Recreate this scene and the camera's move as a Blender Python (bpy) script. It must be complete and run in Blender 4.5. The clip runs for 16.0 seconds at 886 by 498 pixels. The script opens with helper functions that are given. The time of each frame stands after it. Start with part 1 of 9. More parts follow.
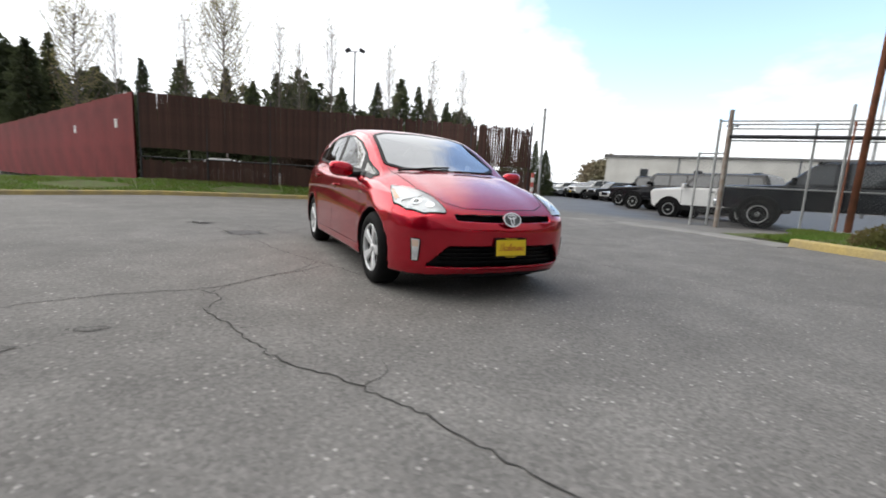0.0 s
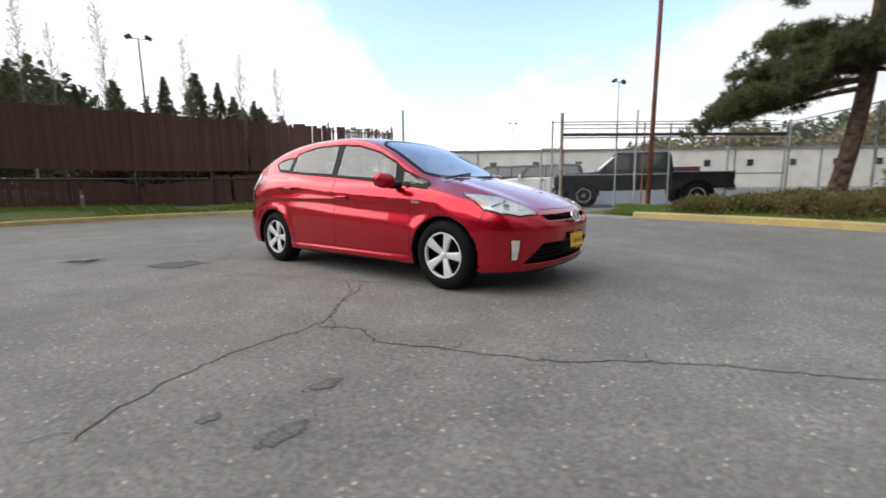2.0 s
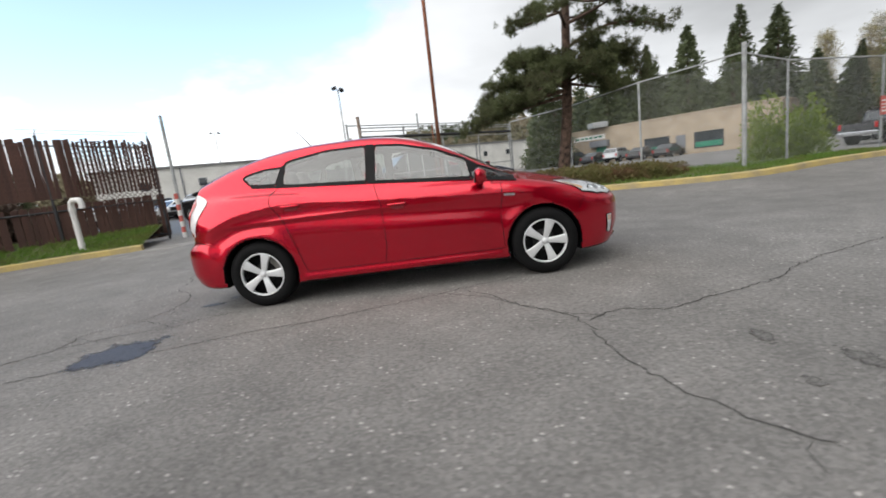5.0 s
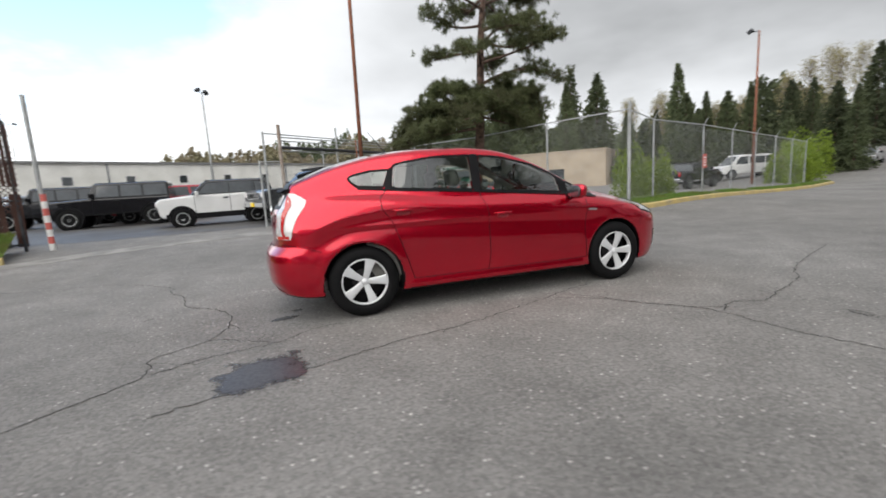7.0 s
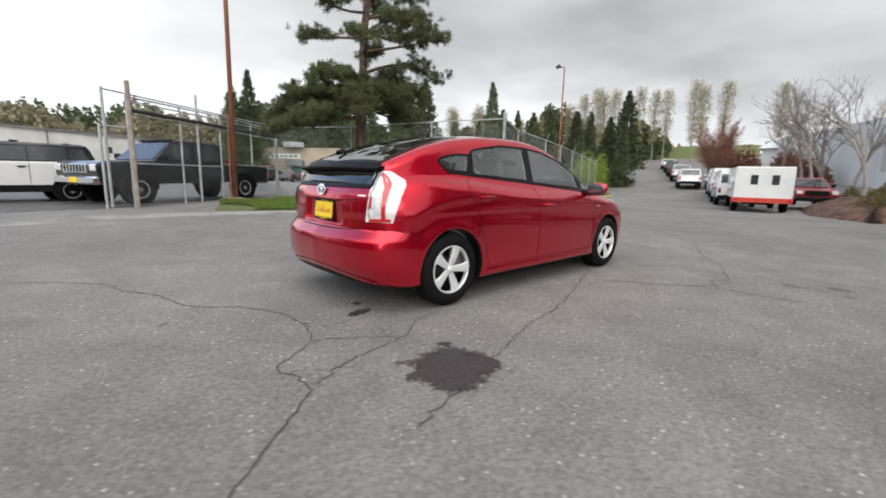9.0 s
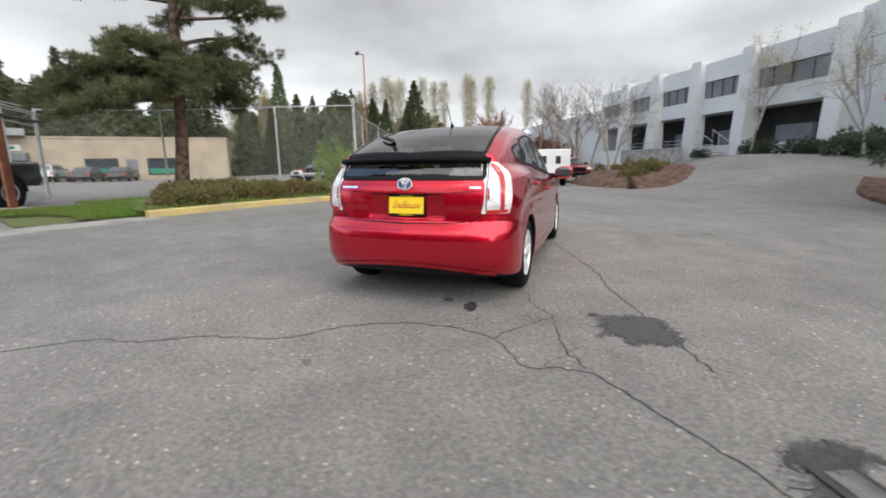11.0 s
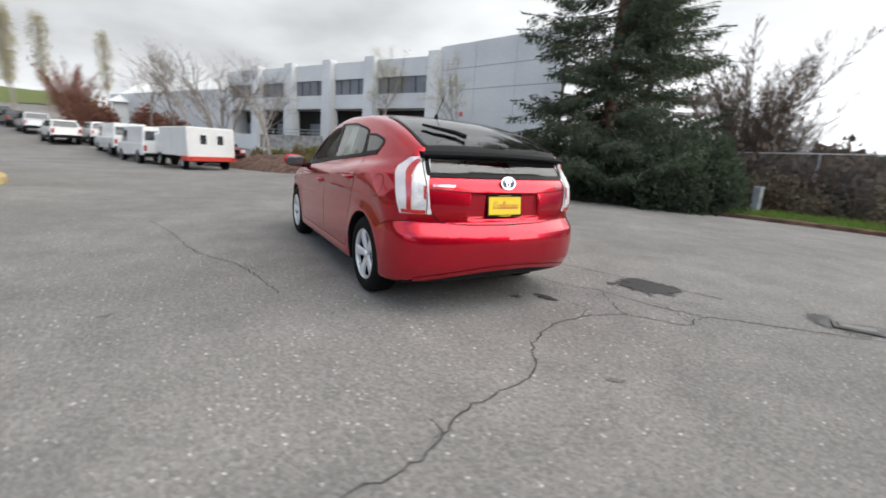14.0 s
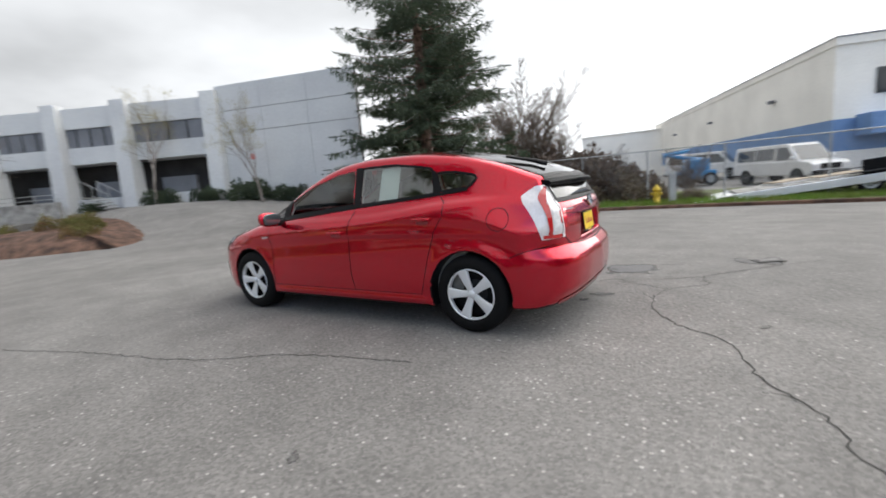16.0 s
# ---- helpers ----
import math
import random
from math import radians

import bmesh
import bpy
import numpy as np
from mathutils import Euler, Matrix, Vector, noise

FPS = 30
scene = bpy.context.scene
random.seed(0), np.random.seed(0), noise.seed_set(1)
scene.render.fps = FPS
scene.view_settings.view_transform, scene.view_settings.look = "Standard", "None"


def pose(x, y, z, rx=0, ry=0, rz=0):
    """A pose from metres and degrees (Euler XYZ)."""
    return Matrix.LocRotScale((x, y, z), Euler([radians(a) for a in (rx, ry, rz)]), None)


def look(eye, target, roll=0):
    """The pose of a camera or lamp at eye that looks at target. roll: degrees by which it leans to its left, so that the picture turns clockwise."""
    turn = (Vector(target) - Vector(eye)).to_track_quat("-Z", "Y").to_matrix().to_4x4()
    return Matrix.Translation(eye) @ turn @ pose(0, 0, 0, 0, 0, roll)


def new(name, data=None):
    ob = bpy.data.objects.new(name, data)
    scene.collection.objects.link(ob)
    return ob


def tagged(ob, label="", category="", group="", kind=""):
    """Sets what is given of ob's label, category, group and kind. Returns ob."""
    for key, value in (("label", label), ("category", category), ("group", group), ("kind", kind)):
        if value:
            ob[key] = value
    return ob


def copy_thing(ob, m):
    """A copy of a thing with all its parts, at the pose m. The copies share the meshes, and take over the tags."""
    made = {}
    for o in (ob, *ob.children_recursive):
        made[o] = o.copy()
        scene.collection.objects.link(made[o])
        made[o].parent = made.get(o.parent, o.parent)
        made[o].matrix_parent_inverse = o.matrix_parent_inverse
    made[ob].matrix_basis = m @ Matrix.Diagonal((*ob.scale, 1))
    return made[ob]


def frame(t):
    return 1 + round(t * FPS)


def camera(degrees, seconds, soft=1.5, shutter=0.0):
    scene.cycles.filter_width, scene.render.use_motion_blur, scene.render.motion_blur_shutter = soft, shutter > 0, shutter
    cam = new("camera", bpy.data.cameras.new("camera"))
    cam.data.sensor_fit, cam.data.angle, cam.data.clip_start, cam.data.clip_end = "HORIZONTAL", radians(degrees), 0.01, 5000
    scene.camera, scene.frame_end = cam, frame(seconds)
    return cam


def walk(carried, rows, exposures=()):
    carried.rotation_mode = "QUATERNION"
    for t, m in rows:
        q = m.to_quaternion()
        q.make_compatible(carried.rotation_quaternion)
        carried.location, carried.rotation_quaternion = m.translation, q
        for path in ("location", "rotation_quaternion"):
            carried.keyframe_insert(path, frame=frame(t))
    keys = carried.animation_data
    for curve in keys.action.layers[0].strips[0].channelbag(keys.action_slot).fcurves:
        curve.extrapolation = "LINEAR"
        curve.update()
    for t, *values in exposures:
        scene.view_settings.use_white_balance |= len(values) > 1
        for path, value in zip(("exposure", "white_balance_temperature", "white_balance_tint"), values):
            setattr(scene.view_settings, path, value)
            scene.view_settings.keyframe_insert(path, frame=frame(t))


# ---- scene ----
cam = camera(91.5, 16.0, 1.7, 0.5)
PATH = [
    (0, (4.969, -1.987, 0.908), (3.209, -1.088, 0.606), 3.2),
    (0.5, (4.702, -2.477, 0.924), (3.05, -1.387, 0.639), 3.9),
    (1, (4.456, -2.998, 0.914), (2.971, -1.689, 0.628), 1.8),
    (1.5, (4.105, -3.455, 0.927), (2.703, -2.07, 0.587), 0.7),
    (2, (3.714, -3.842, 0.935), (2.489, -2.288, 0.645), -0.7),
    (2.5, (3.247, -4.121, 0.938), (2.164, -2.477, 0.582), -1.1),
    (3, (2.773, -4.374, 0.956), (1.884, -2.611, 0.634), -0.9),
    (3.5, (2.23, -4.579, 0.958), (1.542, -2.733, 0.612), -1.5),
    (4, (1.669, -4.729, 0.982), (1.169, -2.818, 0.668), -2.9),
    (4.2, (1.437, -4.789, 1.003), (1.038, -2.86, 0.655), -4.4),
    (6.3, (-1.066, -4.873, 1.1), (-0.648, -2.944, 0.778), -4.0),
    (6.5, (-1.291, -4.825, 1.113), (-0.803, -2.913, 0.789), -3.3),
    (7, (-1.87, -4.621, 1.138), (-1.243, -2.746, 0.839), -3.3),
    (7.5, (-2.442, -4.446, 1.146), (-1.57, -2.677, 0.815), -2.2),
    (8, (-2.934, -4.131, 1.146), (-1.931, -2.427, 0.842), -1.1),
    (8.2, (-3.123, -4.009, 1.132), (-2.033, -2.36, 0.827), -0.6),
    (10.3, (-4.892, -2.249, 1.099), (-3.215, -1.23, 0.71), 1.2),
    (10.5, (-5.031, -2.042, 1.103), (-3.288, -1.144, 0.708), 0.6),
    (11, (-5.224, -1.454, 1.125), (-3.381, -0.782, 0.735), -0.8),
    (11.5, (-5.333, -0.871, 1.135), (-3.419, -0.417, 0.772), 1.2),
    (12, (-5.385, -0.286, 1.14), (-3.432, -0.125, 0.739), 1.0),
    (12.5, (-5.313, 0.296, 1.141), (-3.354, 0.207, 0.751), 2.6),
    (13, (-5.209, 0.871, 1.134), (-3.32, 0.375, 0.703), 3.2),
    (13.5, (-4.961, 1.451, 1.136), (-3.13, 0.762, 0.72), 4.1),
    (14, (-4.683, 2.025, 1.156), (-2.991, 1.047, 0.727), 3.1),
    (14.5, (-4.314, 2.529, 1.173), (-2.732, 1.362, 0.803), -0.2),
    (15, (-3.919, 3.01, 1.211), (-2.532, 1.608, 0.879), -4.0),
    (15.5, (-3.424, 3.413, 1.224), (-2.128, 1.919, 0.928), -5.4),
    (16, (-2.923, 3.768, 1.199), (-1.888, 2.083, 0.901), -4.8),
]
walk(cam, [(t, look(eye, target, roll)) for t, eye, target, roll in PATH], exposures=[(0, 0.44), (4, 0.50), (7, 0.60), (10.5, 0.82), (16, 0.86)])

# ---- world, sun ----
world = bpy.data.worlds.new("sky")
scene.world = world
world.use_nodes = True
WN, WL = world.node_tree.nodes, world.node_tree.links
WN.clear()


def wnode(kind, **values):
    n = WN.new(kind)
    for key, value in values.items():
        n.inputs[key].default_value = value
    return n


def wmath(op, a, b=None, c=None, clamp=False):
    n = WN.new("ShaderNodeMath")
    n.operation, n.use_clamp = op, clamp
    for k, v in enumerate((a, b, c)):
        if v is None:
            continue
        if isinstance(v, (int, float)):
            n.inputs[k].default_value = v
        else:
            WL.new(v, n.inputs[k])
    return n.outputs[0]


def wdot(vec, d):
    n = WN.new("ShaderNodeVectorMath")
    n.operation = "DOT_PRODUCT"
    WL.new(vec, n.inputs[0])
    n.inputs[1].default_value = d
    return n.outputs["Value"]


SUN_DIR = Vector((-0.55, -0.62, 0.80)).normalized()
sky = WN.new("ShaderNodeTexSky")
sky.sky_type, sky.sun_disc = "NISHITA", False
sky.sun_elevation = math.asin(SUN_DIR.z)
sky.sun_rotation = math.atan2(SUN_DIR.x, SUN_DIR.y)
coord = WN.new("ShaderNodeTexCoord").outputs["Generated"]
sep = WN.new("ShaderNodeSeparateXYZ")
WL.new(coord, sep.inputs[0])
lift = wmath("MAXIMUM", sep.outputs[2], 0.0)
den = wmath("ADD", lift, 0.22)
comb = WN.new("ShaderNodeCombineXYZ")
WL.new(wmath("DIVIDE", sep.outputs[0], den), comb.inputs[0])
WL.new(wmath("DIVIDE", sep.outputs[1], den), comb.inputs[1])
n1 = wnode("ShaderNodeTexNoise", Scale=1.3, Detail=7.0, Roughness=0.55)
n2 = wnode("ShaderNodeTexNoise", Scale=0.9, Detail=5.0, Roughness=0.48)
WL.new(comb.outputs[0], n1.inputs["Vector"])
WL.new(comb.outputs[0], n2.inputs["Vector"])
# cover: the clouds open towards +y, and lie thick and grey towards +x
gap = wmath("MULTIPLY", wmath("SUBTRACT", wdot(coord, Vector((-0.44, 0.73, 0.52)).normalized()), 0.845, clamp=True), 3.6)
cover = wmath("SUBTRACT", wmath("ADD", n1.outputs["Fac"], 0.22), gap)
cover = wmath("MULTIPLY_ADD", cover, 8.0, -3.4, clamp=True)
grey = wmath("MULTIPLY_ADD", n2.outputs["Fac"], 1.5, -0.20)
side = wmath("MULTIPLY_ADD", wdot(coord, Vector((-0.93, -0.14, 0.12)).normalized()), 0.38, 0.37)
value = wmath("ADD", wmath("MULTIPLY", grey, 0.55), side)
low = wmath("MULTIPLY", wmath("SUBTRACT", 0.35, lift, clamp=True), 0.85)
value = wmath("ADD", value, low)
cloud = WN.new("ShaderNodeMix")
cloud.data_type = "RGBA"
tone = WN.new("ShaderNodeCombineColor")
WL.new(wmath("MULTIPLY", value, 0.945), tone.inputs[0])
WL.new(wmath("MULTIPLY", value, 0.970), tone.inputs[1])
WL.new(value, tone.inputs[2])
skyb = WN.new("ShaderNodeVectorMath")
skyb.operation = "SCALE"
WL.new(sky.outputs[0], skyb.inputs[0])
skyb.inputs["Scale"].default_value = 0.22
pale = WN.new("ShaderNodeHueSaturation")
pale.inputs["Saturation"].default_value, pale.inputs["Value"].default_value = 0.95, 1.2
WL.new(skyb.outputs[0], pale.inputs["Color"])
WL.new(cover, cloud.inputs["Factor"])
WL.new(pale.outputs[0], cloud.inputs["A"])
WL.new(tone.outputs[0], cloud.inputs["B"])
back = wnode("ShaderNodeBackground", Strength=1.0)
WL.new(cloud.outputs["Result"], back.inputs["Color"])
WL.new(back.outputs[0], WN.new("ShaderNodeOutputWorld").inputs[0])

sun = new("sun", bpy.data.lights.new("sun", "SUN"))
sun.data.energy, sun.data.angle, sun.data.color = 1.65, radians(86), (1.0, 0.96, 0.9)
sun.matrix_world = look((0, 0, 40), Vector((0, 0, 40)) - SUN_DIR)


# ---- materials ----
def material(name, base, rough=0.6, metal=0.0, vary=0.12, scale=6.0, fine=90.0, bump=0.15, dist=0.01, tint=None,
             spec=0.5, coat=0.0, each=0.0, fleck=None):
    """A surface with two scales of colour change and relief, in metres of the thing's own space."""
    m = bpy.data.materials.new(name)
    m.use_nodes = True
    N, L = m.node_tree.nodes, m.node_tree.links
    b = N["Principled BSDF"]
    b.inputs["Roughness"].default_value, b.inputs["Metallic"].default_value = rough, metal
    b.inputs["Specular IOR Level"].default_value, b.inputs["Coat Weight"].default_value = spec, coat
    b.inputs["Coat Roughness"].default_value = 0.03
    co = N.new("ShaderNodeTexCoord").outputs["Object"]
    big, small = N.new("ShaderNodeTexNoise"), N.new("ShaderNodeTexNoise")
    for n, s in ((big, scale), (small, fine)):
        n.inputs["Scale"].default_value, n.inputs["Detail"].default_value = s, 5.0
        L.new(co, n.inputs["Vector"])
    other = tint or tuple(c * (1 - 3.0 * vary) for c in base)
    ramp = N.new("ShaderNodeMix")
    ramp.data_type = "RGBA"
    ramp.inputs["A"].default_value, ramp.inputs["B"].default_value = (*base, 1), (*other, 1)
    f = N.new("ShaderNodeMapRange")
    f.inputs["From Min"].default_value, f.inputs["From Max"].default_value = 0.38, 0.72
    L.new(big.outputs["Fac"], f.inputs["Value"])
    L.new(f.outputs[0], ramp.inputs["Factor"])
    out = ramp.outputs["Result"]
    g = N.new("ShaderNodeMix")
    g.data_type, g.blend_type = "RGBA", "MULTIPLY"
    g.inputs["Factor"].default_value = 1.0
    mr = N.new("ShaderNodeMapRange")
    mr.inputs["From Min"].default_value, mr.inputs["From Max"].default_value = 0.3, 0.7
    mr.inputs["To Min"].default_value, mr.inputs["To Max"].default_value = 1 - vary, 1 + vary
    L.new(small.outputs["Fac"], mr.inputs["Value"])
    L.new(out, g.inputs["A"])
    L.new(mr.outputs[0], g.inputs["B"])
    out = g.outputs["Result"]
    if each:
        info = N.new("ShaderNodeObjectInfo")
        h = N.new("ShaderNodeMix")
        h.data_type, h.blend_type = "RGBA", "MULTIPLY"
        h.inputs["Factor"].default_value = 1.0
        mr2 = N.new("ShaderNodeMapRange")
        mr2.inputs["To Min"].default_value, mr2.inputs["To Max"].default_value = 1 - each, 1 + each
        L.new(info.outputs["Random"], mr2.inputs["Value"])
        L.new(out, h.inputs["A"])
        L.new(mr2.outputs[0], h.inputs["B"])
        out = h.outputs["Result"]
    if fleck:
        size, share, colour = fleck
        v = N.new("ShaderNodeTexVoronoi")
        v.inputs["Scale"].default_value = size
        L.new(co, v.inputs["Vector"])
        k = N.new("ShaderNodeMix")
        k.data_type = "RGBA"
        k.inputs["B"].default_value = (*colour, 1)
        lt = N.new("ShaderNodeMath")
        lt.operation = "GREATER_THAN"
        sc = N.new("ShaderNodeSeparateColor")
        L.new(v.outputs["Color"], sc.inputs[0])
        L.new(sc.outputs[0], lt.inputs[0])
        lt.inputs[1].default_value = 1 - share
        L.new(lt.outputs[0], k.inputs["Factor"])
        L.new(out, k.inputs["A"])
        out = k.outputs["Result"]
    L.new(out, b.inputs["Base Color"])
    if bump:
        bp = N.new("ShaderNodeBump")
        bp.inputs["Strength"].default_value, bp.inputs["Distance"].default_value = bump, dist
        L.new(small.outputs["Fac"], bp.inputs["Height"])
        L.new(bp.outputs[0], b.inputs["Normal"])
    return m


def glass(name, tint, rough=0.02, gain=1.0):
    """A thin pane: lets light through, tinted, and mirrors by its angle."""
    m = bpy.data.materials.new(name)
    m.use_nodes = True
    N, L = m.node_tree.nodes, m.node_tree.links
    N.remove(N["Principled BSDF"])
    t, gl, mix, fr = N.new("ShaderNodeBsdfTransparent"), N.new("ShaderNodeBsdfGlossy"), N.new("ShaderNodeMixShader"), N.new("ShaderNodeLayerWeight")
    t.inputs[0].default_value = (*tint, 1)
    gl.inputs["Roughness"].default_value = rough
    fr.inputs["Blend"].default_value = 0.5
    p5 = N.new("ShaderNodeMath")
    p5.operation = "POWER"
    p5.inputs[1].default_value = 4.0
    L.new(fr.outputs["Facing"], p5.inputs[0])
    k = N.new("ShaderNodeMath")
    k.operation, k.use_clamp = "MULTIPLY_ADD", True
    k.inputs[1].default_value, k.inputs[2].default_value = 0.95, 0.05 * gain
    L.new(p5.outputs[0], k.inputs[0])
    L.new(k.outputs[0], mix.inputs[0])
    L.new(t.outputs[0], mix.inputs[1])
    L.new(gl.outputs[0], mix.inputs[2])
    L.new(mix.outputs[0], N["Material Output"].inputs[0])
    return m


def paint(name, base, flake=0.35, rough=0.28, coat=1.0, haze=0.03):
    m = material(name, base, rough=rough, metal=flake, vary=0.04, scale=1.5, fine=900.0, bump=0.02, dist=0.0005, coat=coat, spec=0.15)
    m.node_tree.nodes["Principled BSDF"].inputs["Coat IOR"].default_value = 1.5
    m.node_tree.nodes["Principled BSDF"].inputs["Coat Roughness"].default_value = haze
    return m


